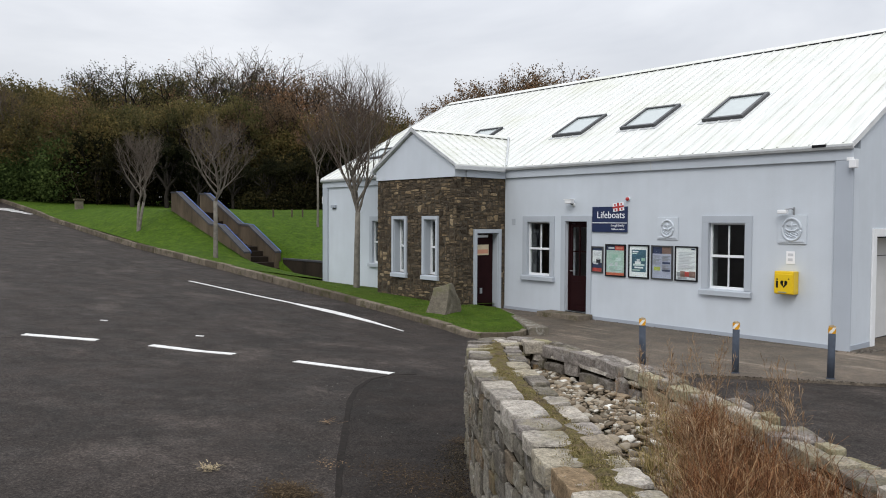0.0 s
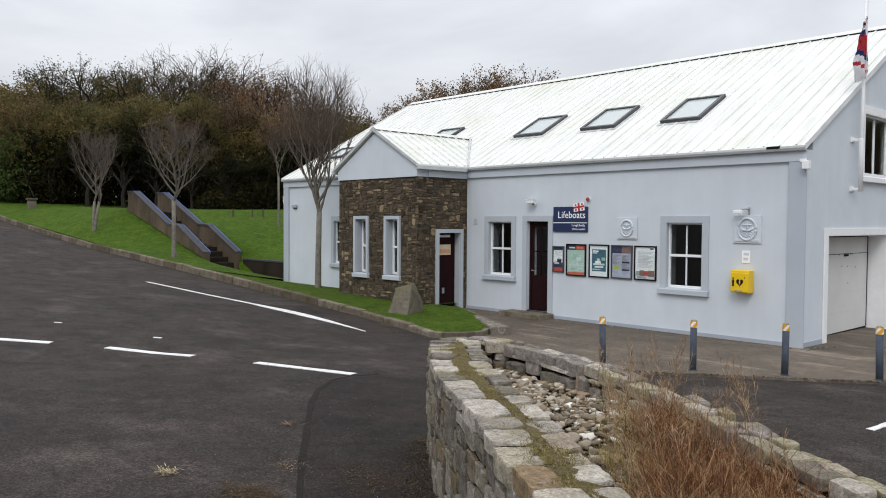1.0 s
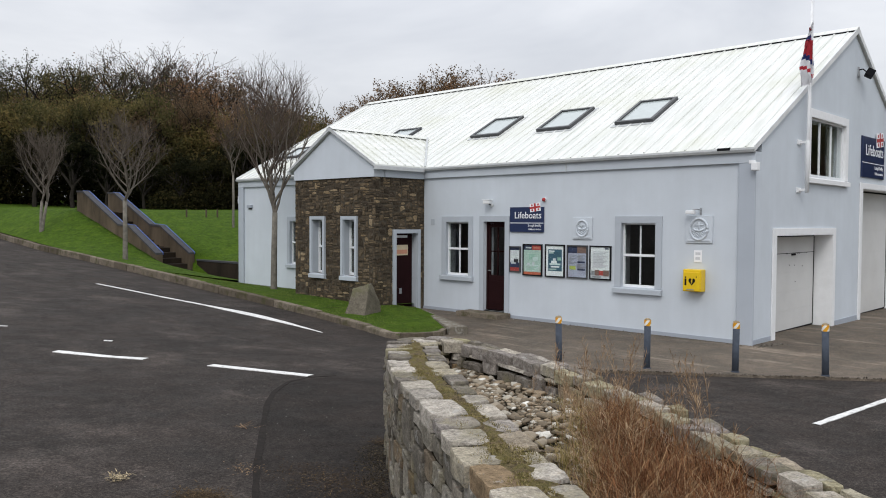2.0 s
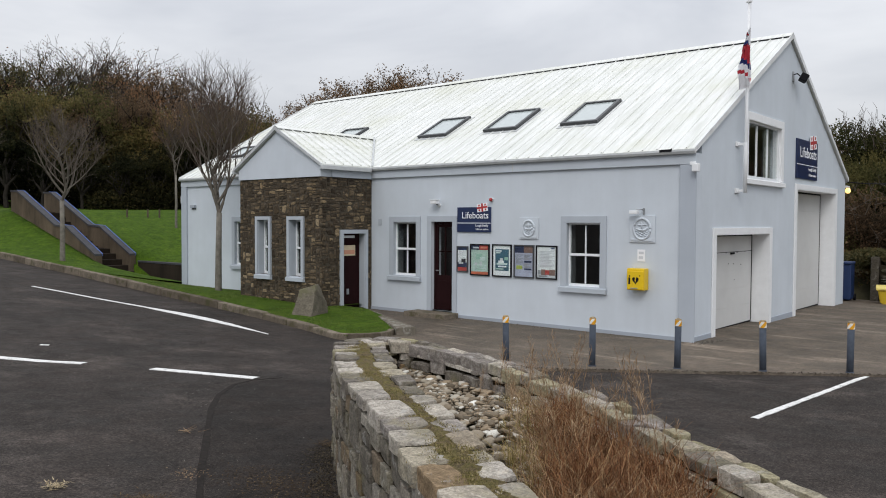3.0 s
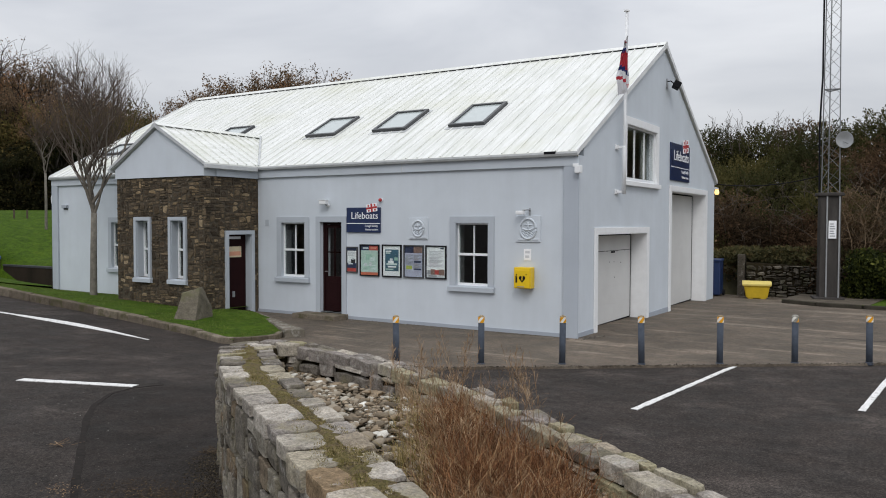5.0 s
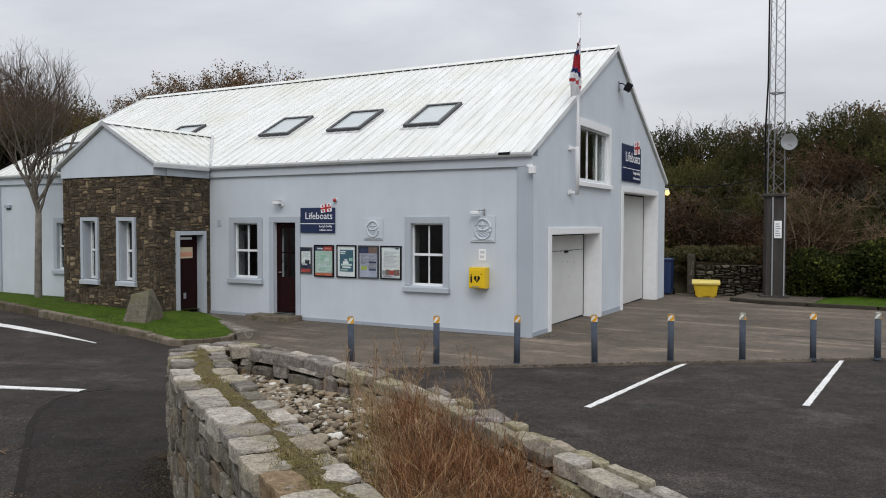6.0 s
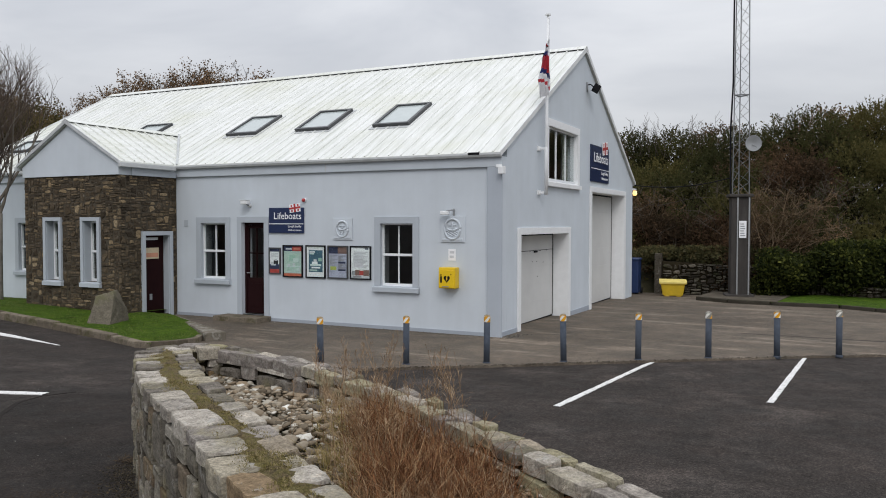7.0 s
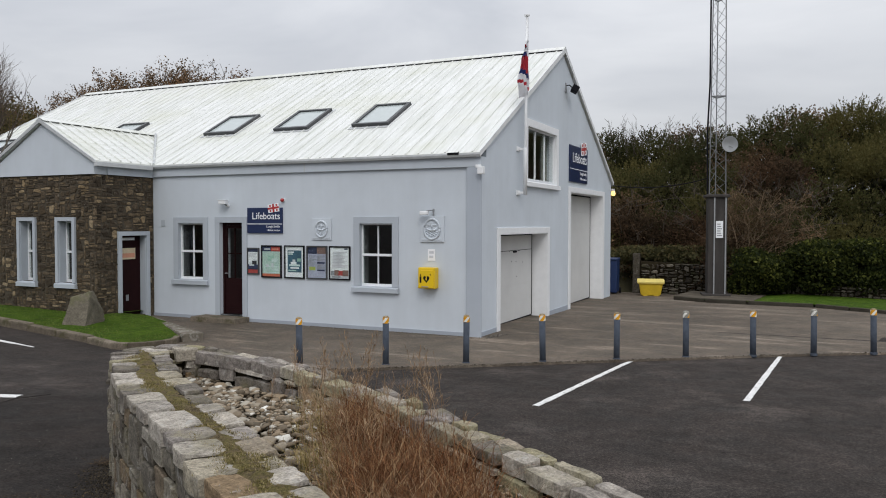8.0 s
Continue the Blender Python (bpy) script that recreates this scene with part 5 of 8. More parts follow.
def mid_line(pts, per=3):
    """Rounds the corners of a plan line."""
    out = []
    p = [Vector((*q, PT)) if len(q) == 2 else Vector(q) for q in pts]
    for i in range(len(p) - 1):
        a, b, c, d = p[max(0, i - 1)], p[i], p[i + 1], p[min(len(p) - 1, i + 2)]
        for k in range(per):
            t = k / per
            out.append(tuple(0.5 * (2 * b + (c - a) * t + (2 * a - 5 * b + 4 * c - d) * t * t + (3 * b - a - 3 * c + d) * t ** 3)))
    return out + [tuple(p[-1])]


near = Line(mid_line(NEAR_OUT))
far_wall = Line(mid_line(FAR_OUT))
planter = thing("stone_planter", "long dry stone planter with mossy coping and pebble bed", "planter")


def wall_core(line, o0, o1, drop, base, name, parent):
    bm = bmesh.new()
    rows = []
    n = int(line.s[-1] / 0.2)
    for k in range(n + 1):
        s = line.s[-1] * k / n
        a, b = line.at(s, o0), line.at(s, o1)
        zt = line.top(s) - drop
        rows.append([bm.verts.new(q) for q in ((*a, base), (*a, zt), (*b, zt), (*b, base))])
    for r, q in zip(rows, rows[1:]):
        for i in range(3):
            bm.faces.new((r[i], q[i], q[i + 1], r[i + 1]))
    bm.faces.new(rows[0])
    bm.faces.new(rows[-1][::-1])
    bmesh.ops.recalc_face_normals(bm, faces=bm.faces)
    return part(name, bm, M_JOINT, parent)


NEAR_T, FAR_T = 0.37, 0.155
near_core = wall_core(near, 0.03, NEAR_T - 0.03, 0.018, -0.1, "near_wall", planter)
far_core = wall_core(far_wall, -0.02, -FAR_T + 0.030, 0.05, -0.2, "far_wall", planter)
# end block behind the bed and the rounded nose between both walls
nose = bmesh.new()
nose_pts = [(0.87, -9.55), (0.86, -9.38), (0.96, -9.22), (1.12, -9.11), (1.30, -9.07), (1.36, -9.18), (1.22, -9.34), (1.15, -9.45), (1.10, -9.76)]
add_prism(nose, nose_pts, "z", -0.1, PT - 0.03)
part("nose", nose, M_JOINT, planter)
end_wall = bmesh.new()
add_prism(end_wall, [(5.20, -12.78), (5.42, -12.55), (6.0, -11.75), (5.80, -11.55), (5.0, -12.6)], "z", -0.1, PT - 0.12)
part("end_wall", end_wall, M_WALLSTONE, planter)


def block(parent, line, s0, s1, o0, o1, zt, thick, rnd, tilt=0.010, name="coping_stone", material=None):
    """One coping stone lying along a wall: ragged outline, broken arrises and an uneven top."""
    bm = bmesh.new()
    j = lambda k: rnd.uniform(-k, k)
    n = 16
    sx, sy = j(0.035), j(0.03)
    plan = []
    sx, sy = sx * 0.5, sy * 0.5
    for k in range(n):
        a = 2 * math.pi * k / n
        c, s = math.cos(a), math.sin(a)
        q = (abs(c) ** 12 + abs(s) ** 12) ** (-1 / 12)
        u, v = c * q, s * q
        u, v = u + sx * v * 3 + j(0.035), v + sy * u * 2 + j(0.045)
        plan.append(line.at((s0 + s1) / 2 + u * (s1 - s0) / 2, (o0 + o1) / 2 + v * (o1 - o0) / 2))
    cx, cy = sum(p[0] for p in plan) / n, sum(p[1] for p in plan) / n
    gx, gy, ph = j(tilt) * 4, j(tilt) * 4, rnd.uniform(0, 50)
    def top(x, y, d):
        return zt - d + (x - cx) * gx + (y - cy) * gy + 0.009 * noise.noise((x * 9, y * 9, ph)) + 0.005 * noise.noise((x * 31, y * 31, ph))
    rings = [[bm.verts.new((cx + (x - cx) * 0.97 + j(0.004), cy + (y - cy) * 0.97 + j(0.004), zt - thick)) for x, y in plan]]
    for f, d in ((1.0, 0.014), (0.995, 0.006), (0.965, 0.0), (0.55, 0.0)):
        rings.append([bm.verts.new((cx + (x - cx) * f, cy + (y - cy) * f, top(cx + (x - cx) * f, cy + (y - cy) * f, d + (abs(j(0.007)) if d > 0.005 else 0)))) for x, y in plan])
    cen = bm.verts.new((cx, cy, top(cx, cy, 0)))
    for r, q in zip(rings, rings[1:]):
        for i in range(n):
            bm.faces.new((r[i], r[(i + 1) % n], q[(i + 1) % n], q[i]))
    for i in range(n):
        bm.faces.new((rings[-1][i], rings[-1][(i + 1) % n], cen))
    bm.faces.new(rings[0][::-1])
    bmesh.ops.recalc_face_normals(bm, faces=bm.faces)
    return part(name, bm, material or M_WALLSTONE, parent)


rp = random.Random(21)
# near wall: broad outer stones, looser inner ones; the numbers are where each stone ends along the wall
OUTER = [0.02, 0.13, 0.25, 0.40, 0.56, 0.75, 0.93, 1.18, 1.45, 1.76, 2.04, 2.31, 2.69, 2.93, 3.17, 3.46, 3.78, 4.08, 4.44, 4.76, 5.12, 5.44]
INNER_ROW = [0.16, 0.33, 0.49, 0.65, 0.80, 1.07, 1.36, 1.61, 1.89, 2.19, 2.42, 2.76, 3.00, 3.31, 3.53, 3.74, 3.98, 4.30, 4.58, 4.92, 5.30]
for a, b in zip(OUTER, OUTER[1:]):
    block(near_core, near, a + rp.uniform(0.0, 0.012), b - rp.uniform(0.016, 0.034), rp.uniform(-0.022, 0.010), 0.178 + rp.uniform(-0.035, 0.045), near.top(a) + rp.uniform(-0.013, 0.010), rp.uniform(0.06, 0.10), rp, 0.010)
for a, b in zip(INNER_ROW, INNER_ROW[1:]):
    inner = float(np.interp(a, [0.4, 2.0, 3.4], [0.415, 0.405, 0.355]))
    block(near_core, near, a + rp.uniform(0.0, 0.012), b - rp.uniform(0.018, 0.038), inner - rp.uniform(0.105, 0.160), inner + rp.uniform(-0.015, 0.015), near.top(a) + rp.uniform(-0.012, 0.006), rp.uniform(0.06, 0.095), rp, 0.008)
# far wall: long inner blocks, small flat stones behind them
FAR_ROW = [-0.06, 0.11, 0.53, 1.11, 1.48, 1.72, 1.95, 2.12, 2.36, 2.58, 2.74, 2.98, 3.22, 3.36, 3.62, 3.80, 4.02, 4.22, 4.50, 4.68, 4.86, 5.10, 5.22, 5.60]
for a, b in zip(FAR_ROW, FAR_ROW[1:]):
    block(far_core, far_wall, a, b - rp.uniform(0.018, 0.035), -FAR_T - 0.012 + rp.uniform(-0.012, 0.022), -0.055 + rp.uniform(-0.03, 0.02), far_wall.top(max(0, a)) - 0.008 + rp.uniform(-0.012, 0.006), rp.uniform(0.05, 0.085) if a > 1.2 else 0.09, rp, 0.012)
s = 0.05
while s < far_wall.s[-1] - 0.2:
    ln = rp.uniform(0.10, 0.30)
    block(far_core, far_wall, s, s + ln - rp.uniform(0.012, 0.035), -0.055 + rp.uniform(-0.02, 0.012), 0.022 + rp.uniform(-0.025, 0.025), far_wall.top(s) - 0.010 + rp.uniform(-0.022, 0.012), 0.06, rp, 0.02)
    s += ln
# capping of the nose
for px, py, ra, rb, ang in ((0.96, -9.40, 0.12, 0.09, 60), (1.10, -9.20, 0.11, 0.09, 28), (1.11, -9.40, 0.10, 0.07, 40), (1.28, -9.25, 0.10, 0.085, -35), (1.25, -9.12, 0.09, 0.06, 8)):
    l2 = Line([(px - ra * math.cos(radians(ang)), py - ra * math.sin(radians(ang))), (px + ra * math.cos(radians(ang)), py + ra * math.sin(radians(ang)))])
    block(near_core, l2, 0.0, l2.s[-1], -rb, rb, PT + rp.uniform(-0.01, 0.012), 0.09, rp)


# soil, moss and dry tufts in the gap between the coping rows
moss = bmesh.new()
prev = None
for k in range(int(near.s[-1] / 0.03)):
    s = k * 0.03
    ring = []
    for i, o in enumerate((0.14, 0.185, 0.215, 0.245, 0.29)):
        x, y = near.at(s, o)
        hump = (0.0, 0.014, 0.024, 0.014, 0.0)[i]
        ring.append(moss.verts.new((x, y, near.top(s) - 0.014 + hump * (0.6 + 0.8 * noise.noise((x * 9, y * 9, 3))) + 0.018 * noise.noise((x * 25, y * 25, 5)))))
    if prev:
        for i in range(4):
            moss.faces.new((prev[i], ring[i], ring[i + 1], prev[i + 1]))
    prev = ring
part("moss_strip", moss, M_MOSS, planter, "mossy soil between the coping stones", True)
M_TUFT = island_stuff("dry_moss_tufts", [(0.0, (0.095, 0.082, 0.026)), (0.45, (0.185, 0.155, 0.054)), (0.8, (0.255, 0.200, 0.098)), (1.0, (0.35, 0.28, 0.16))], 0.95, 60)
rt = random.Random(19)
tv, tf = [], []
for k in range(24000):
    s = rt.uniform(0.0, near.s[-1])
    x, y = near.at(s, 0.215 + rt.gauss(0, 0.050 + 0.03 * smooth(3.0, 3.6, s)) + 0.05 * noise.noise((s * 2.1, 0, 7)))
    if noise.noise((x * 5, y * 5, 2)) < 0.0:
        continue
    z = near.top(s) - 0.006
    a, h, l = rt.uniform(0, 6.28), rt.uniform(0.003, 0.012), rt.uniform(0.003, 0.014)
    d, w = Vector((math.cos(a) * l, math.sin(a) * l, h)), Vector((-math.sin(a), math.cos(a), 0)) * 0.0022
    p, n0 = Vector((x, y, z)), len(tv)
    tv += [tuple(p - w), tuple(p + w), tuple(p + d)]
    tf.append((n0, n0 + 1, n0 + 2))
tm = bpy.data.meshes.new("moss_tufts")
tm.from_pydata(tv, [], tf)
tm.materials.append(M_TUFT)
tagged(new("moss_tufts", tm), "short dry moss and grass along the wall top", "moss", kind="stuff")


def on_line(line, sign, base):
    def put(u, z, p):
        x, y = line.at(u, base + sign * p)
        return (x, y, z)
    return put


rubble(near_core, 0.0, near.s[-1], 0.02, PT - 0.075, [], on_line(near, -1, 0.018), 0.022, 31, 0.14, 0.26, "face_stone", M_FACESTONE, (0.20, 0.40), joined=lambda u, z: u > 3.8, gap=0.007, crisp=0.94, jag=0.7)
rubble(near_core, 0.1, 3.2, 0.85, PT - 0.075, [], on_line(near, 1, NEAR_T - 0.03), 0.04, 32, 0.10, 0.2, "face_stone", M_WALLSTONE, (0.2, 0.4))
rubble(far_core, 0.1, far_wall.s[-1] - 0.3, 0.84, 1.125, [], on_line(far_wall, -1, -FAR_T + 0.004), 0.040, 33, 0.13, 0.22, "face_stone", M_WALLSTONE, (0.2, 0.42), gap=0.010, crisp=0.93, jag=0.8)
rubble(far_core, 0.0, far_wall.s[-1], -0.04, 0.95, [], on_line(far_wall, 1, -0.02), 0.03, 34, 0.14, 0.24, "face_stone", M_WALLSTONE, (0.3, 0.6), 0.08)
# rounded nose face
nose_line = Line(mid_line([(1.08, -9.80), (0.86, -9.55), (0.85, -9.36), (0.96, -9.20), (1.22, -9.07)]))
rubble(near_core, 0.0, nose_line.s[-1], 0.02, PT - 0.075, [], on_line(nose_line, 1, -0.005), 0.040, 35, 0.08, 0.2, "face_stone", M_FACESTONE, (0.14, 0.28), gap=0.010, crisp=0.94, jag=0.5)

rubble(near_core, 0.0, 0.38, 0.86, PT - 0.07, [], on_line(Line([(1.17, -9.42), (1.40, -9.14)]), -1, 0.0), 0.05, 36, 0.10, 0.2, "face_stone", M_WALLSTONE, (0.15, 0.22), gap=0.008, crisp=0.93)
# bed of soil and rounded pebbles between the walls
def bed_point(q, w):
    """q along the planter, 0 at the nose; w across it, 0 at the near wall and 1 at the far wall."""
    a = Vector(near.at(0.33 + q * (near.s[-1] - 0.38), NEAR_T - 0.02))
    b = Vector(far_wall.at(0.32 + q * (far_wall.s[-1] - 0.37), -FAR_T + 0.02))
    c = a.lerp(b, w)
    return c.x, c.y, 0.935 + 0.03 * noise.noise((c.x * 2, c.y * 2, 1)) + 0.10 * smooth(0.05, 0.45, q)


bed = bmesh.new()
rows = [[bed.verts.new(bed_point(i / 40, j / 10)) for j in range(11)] for i in range(41)]
for a, b in zip(rows, rows[1:]):
    for j in range(10):
        bed.faces.new((a[j], b[j], b[j + 1], a[j + 1]))
part("soil", bed, M_EARTH, planter, "dark soil in the planter", True)


def pebbles(count, seed, q0, q1, r0, r1, level=2):
    rnd = random.Random(seed)
    ball = bmesh.new()
    bmesh.ops.create_icosphere(ball, subdivisions=level, radius=1.0)
    bv = np.array([v.co[:] for v in ball.verts])
    bf = np.array([[v.index for v in f.verts] for f in ball.faces])
    ball.free()
    vs, fs = [], []
    for k in range(count):
        q = q0 + (q1 - q0) * rnd.random()
        x, y, z = bed_point(q, rnd.uniform(0.03, 0.97))
        r = rnd.uniform(r0, r1) * rnd.uniform(0.7, 1.25)
        sc = np.array([r * rnd.uniform(0.9, 1.5), r * rnd.uniform(0.75, 1.1), r * rnd.uniform(0.30, 0.55)])
        wob = 1 + 0.34 * np.array([noise.noise(Vector(v) * 1.5 + Vector((k, 0, 0))) for v in bv])[:, None]
        m = np.array(Euler((rnd.uniform(-0.4, 0.4), rnd.uniform(-0.4, 0.4), rnd.uniform(0, 6.28))).to_matrix())
        vs.append((bv * wob * sc) @ m.T + (x, y, z + rnd.uniform(0.0, 0.04) + sc[2] * 0.4))
        fs.append(bf + k * len(bv))
    me = bpy.data.meshes.new("pebbles")
    me.from_pydata(np.concatenate(vs).tolist(), [], np.concatenate(fs).tolist())
    me.materials.append(M_PEBBLE)
    me.polygons.foreach_set("use_smooth", [True] * len(me.polygons))
    return me


tagged(new("pebbles", pebbles(1500, 3, 0.0, 0.75, 0.013, 0.036)), "rounded beige and grey beach pebbles in the planter", "pebbles", kind="stuff")
tagged(new("small_pebbles", pebbles(3000, 4, 0.0, 0.96, 0.008, 0.021, 1)), "small broken stones and gravel between the pebbles", "pebbles", kind="stuff")


# dry ornamental grass in the planter
def blades(name, count, seed, q0, q1, h0, h1, spread, material, label, lean=0.35, width=0.0035, w0=0.05, w1=0.95, dens=1.0):
    rnd = random.Random(seed)
    vs, fs = [], []
    clumps = []
    for _ in range(64):
        cw = rnd.uniform(w0, w1)
        cq = q0 + (q1 - q0) * rnd.random() + 0.34 * (0.95 - cw)
        clumps.append((cq, cw, rnd.uniform(0.65, 1.15) * float(np.interp(cq, [0.44, 0.60, 0.80], [1.0, 1.0, 0.62]))))
    for k in range(count):
        cq, cw, ch = clumps[rnd.randrange(len(clumps))]
        du, dv = rnd.gauss(0, 0.019), rnd.gauss(0, 0.060)
        across = min(0.97, max(0.03, cw + dv))
        x, y, z = bed_point(min(0.97, max(0.0, cq + du)), across)
        h = rnd.uniform(h0, h1) * (1.10 - 0.25 * across) * ch
        hub = bed_point(cq, cw)
        a = math.atan2(y - hub[1], x - hub[0]) + rnd.gauss(0, 0.9)
        l = abs(rnd.gauss(0.16, lean)) * h
        side = Vector((math.cos(a + 1.57), math.sin(a + 1.57), 0)) * width * rnd.uniform(0.7, 1.6)
        curl = rnd.gauss(0, 1.1)
        kx, ky = rnd.gauss(0, 0.075) * h, rnd.gauss(0, 0.075) * h
        nod = max(0.0, rnd.gauss(0.10, 0.22))
        base = len(vs)
        for i in range(6):
            t = i / 5
            wob = math.sin(t * 8.0 + a)
            p = Vector((x + math.cos(a + curl * t) * l * t * t + kx * wob * t, y + math.sin(a + curl * t) * l * t * t + ky * wob * t, z + h * t * (1 - 0.18 * t * (l / h)) - nod * h * t ** 4))
            w = side * (1 - 0.75 * t)
            vs += [tuple(p - w), tuple(p + w)]
        for i in range(5):
            b = base + 2 * i
            fs.append((b, b + 1, b + 3, b + 2))
    me = bpy.data.meshes.new(name)
    me.from_pydata(vs, [], fs)
    me.materials.append(material)
    return tagged(new(name, me), label, "grass", kind="stuff")


M_GRASSGREEN = island_stuff("fading_green_grass", [(0.0, (0.10, 0.085, 0.026)), (0.5, (0.27, 0.205, 0.080)), (1.0, (0.46, 0.36, 0.18))], 0.9, 60)
M_DEADLEAF = island_stuff("dead_leaf_litter", [(0.0, (0.035, 0.024, 0.014)), (0.7, (0.070, 0.047, 0.026)), (1.0, (0.155, 0.108, 0.060))], 0.9, 60)
M_STRAW = island_stuff("pale_straw", [(0.0, (0.22, 0.17, 0.095)), (1.0, (0.52, 0.43, 0.28))], 0.9, 60)
M_SEED = island_stuff("pale_russet_seed_heads", [(0.0, (0.15, 0.090, 0.048)), (0.6, (0.25, 0.165, 0.095)), (1.0, (0.42, 0.31, 0.20))], 0.9, 60)
blades("russet_grass", 25000, 41, 0.395, 0.74, 0.08, 0.38, 0.3, M_GRASSDRY, "dense dry russet ornamental grass in the planter", lean=0.42, width=0.0018, w0=0.06, w1=0.78)
blades("faded_grass", 4800, 42, 0.30, 0.58, 0.03, 0.155, 0.3, M_GRASSGREEN, "thin fading green grass among the pebbles", lean=0.55, width=0.0020, w0=0.05, w1=0.95)


blades("straw_tangle", 4500, 44, 0.38, 0.66, 0.08, 0.36, 0.3, M_SEED, "pale curled straw among the russet grass", lean=0.75, width=0.0012, w0=0.06, w1=0.75)


def seed_stalks(count, seed):
    """Tall airy stalks, each with a loose head of tiny spikelets."""
    rnd = random.Random(seed)
    bm = bmesh.new()
    for k in range(count):
        x, y, z = bed_point(rnd.uniform(0.44, 0.68), rnd.uniform(0.2, 0.95))
        h, a = rnd.uniform(0.26, 0.60), rnd.uniform(0, 6.28)
        l = rnd.uniform(0.02, 0.2)
        pts = [Vector((x + math.cos(a) * l * t * t, y + math.sin(a) * l * t * t, z + h * t)) for t in (0, 0.35, 0.7, 1)]
        add_tube(bm, pts, [0.0016, 0.0013, 0.001, 0.0006], 3, False)
        for i in range(46):
            t = rnd.uniform(0.60, 1.0)
            c = pts[0].lerp(pts[3], t) + Vector((math.cos(a) * l * (t * t - t), math.sin(a) * l * (t * t - t), 0))
            b = rnd.uniform(0, 6.28)
            r = rnd.uniform(0.006, 0.040) * (1.2 - t) / 0.4
            e = c + Vector((math.cos(b) * r, math.sin(b) * r, rnd.uniform(0.0, 0.04)))
            s = Vector((math.sin(b), -math.cos(b), 0)) * 0.0013
            up = (e - c).normalized() * 0.011
            vs = [bm.verts.new(q) for q in (c, e - s, e + up, e + s)]
            bm.faces.new(vs)
    return bm


solid("seed_stalks", seed_stalks(70, 43), M_SEED, "airy dry seed heads rising from the russet grass", "grass", kind="stuff")
# newer asphalt between the seam and the planter
SEAM = [(4.2, -13.6), (2.4, -12.0), (1.13, -11.0), (0.5, -10.62), (-0.15, -10.15), (-0.8, -9.66), (-1.45, -9.24), (-1.85, -8.88), (-2.11, -8.56), (-2.28, -8.28), (-2.2, -7.8), (-1.5, -7.1), (-0.3, -6.6), (1.2, -6.6), (1.6, -8.9)]
INNER = [(5.0, -12.9), (3.5, -11.75), (2.5, -11.0), (1.95, -10.6), (1.5, -10.25), (1.2, -9.95), (1.0, -9.7), (0.95, -9.5), (0.95, -9.4), (0.96, -9.3), (1.0, -9.25), (1.05, -9.2), (1.1, -9.15), (1.2, -9.1), (1.6, -9.05)]
bm = bmesh.new()
rows = []
for (xa, ya), (xb, yb) in zip(SEAM, INNER):
    rows.append([bm.verts.new((xa + (xb - xa) * k / 8, ya + (yb - ya) * k / 8, road_z(xa + (xb - xa) * k / 8, ya + (yb - ya) * k / 8) + (0.004 if k else 0.0015))) for k in range(9)])
for a, b in zip(rows, rows[1:]):
    for k in range(8):
        bm.faces.new((a[k], b[k], b[k + 1], a[k + 1]))
bmesh.ops.recalc_face_normals(bm, faces=bm.faces)
solid("road_patch", bm, M_PATCH, "darker newer strip of asphalt beside the planter", kind="structure", smooth=True)
# dark sealed joint across the asphalt
M_TAR = simple("dark_tar_seam", (0.019, 0.0158, 0.0138), 0.9, vary=0.5, scale=20)
marking("tar_seam", [(1.44, -11.25), (0.72, -10.77), (-0.04, -10.23), (-0.60, -9.84), (-1.17, -9.43), (-1.74, -8.96), (-2.19, -8.45), (-2.34, -8.05), (-2.26, -7.67)], [0.04, 0.055, 0.065, 0.05, 0.07, 0.06, 0.045, 0.03, 0.02], "irregular dark sealed seam in the asphalt", "road seam", 0.0045, M_TAR)
# weeds and straw lying on the asphalt
def litter(name, cx, cy, rx, ry, count, seed, label, material, ln=(0.03, 0.09)):
    rnd = random.Random(seed)
    bm = bmesh.new()
    for _ in range(count):
        x, y = cx + rnd.gauss(0, rx), cy + rnd.gauss(0, ry)
        a, l = rnd.uniform(0, 6.28), rnd.uniform(*ln)
        z = road_z(x, y) + rnd.uniform(0.004, 0.03)
        d, s = Vector((math.cos(a), math.sin(a), rnd.uniform(-0.1, 0.3))) * l, Vector((-math.sin(a), math.cos(a), 0)) * 0.004
        p = Vector((x, y, z))
        bm.faces.new([bm.verts.new(q) for q in (p - s, p + s, p + d + s * 0.4, p + d - s * 0.4)])
    return solid(name, bm, material, label, "litter", kind="stuff")


litter("straw", 0.43, -11.69, 0.045, 0.035, 110, 51, "small tuft of dry straw lying on the asphalt", M_STRAW, (0.015, 0.045))
litter("weed_patch", 1.22, -11.48, 0.11, 0.08, 1700, 52, "brown weeds and leaf litter gathered on the asphalt", M_DEADLEAF, (0.012, 0.035))
litter("verge_litter", 1.45, -10.60, 0.30, 0.16, 800, 53, "scattered brown leaf litter beside the planter", M_DEADLEAF, (0.010, 0.03))
litter("wall_weed", 0.74, -9.56, 0.05, 0.06, 90, 54, "thin dry weed growing at the planter foot", M_DEADLEAF, (0.02, 0.07))
litter("fallen_twig", -0.36, -10.21, 0.05, 0.03, 12, 55, "small pale broken twig lying on the asphalt", M_SEED, (0.05, 0.12))
litter("dust_smear", 0.76, -10.90, 0.07, 0.06, 90, 56, "pale dusty straw crumbs beside the seam", M_SEED, (0.006, 0.018))


# short grass standing on the nearer lawn
rg = random.Random(91)
gv, gf = [], []
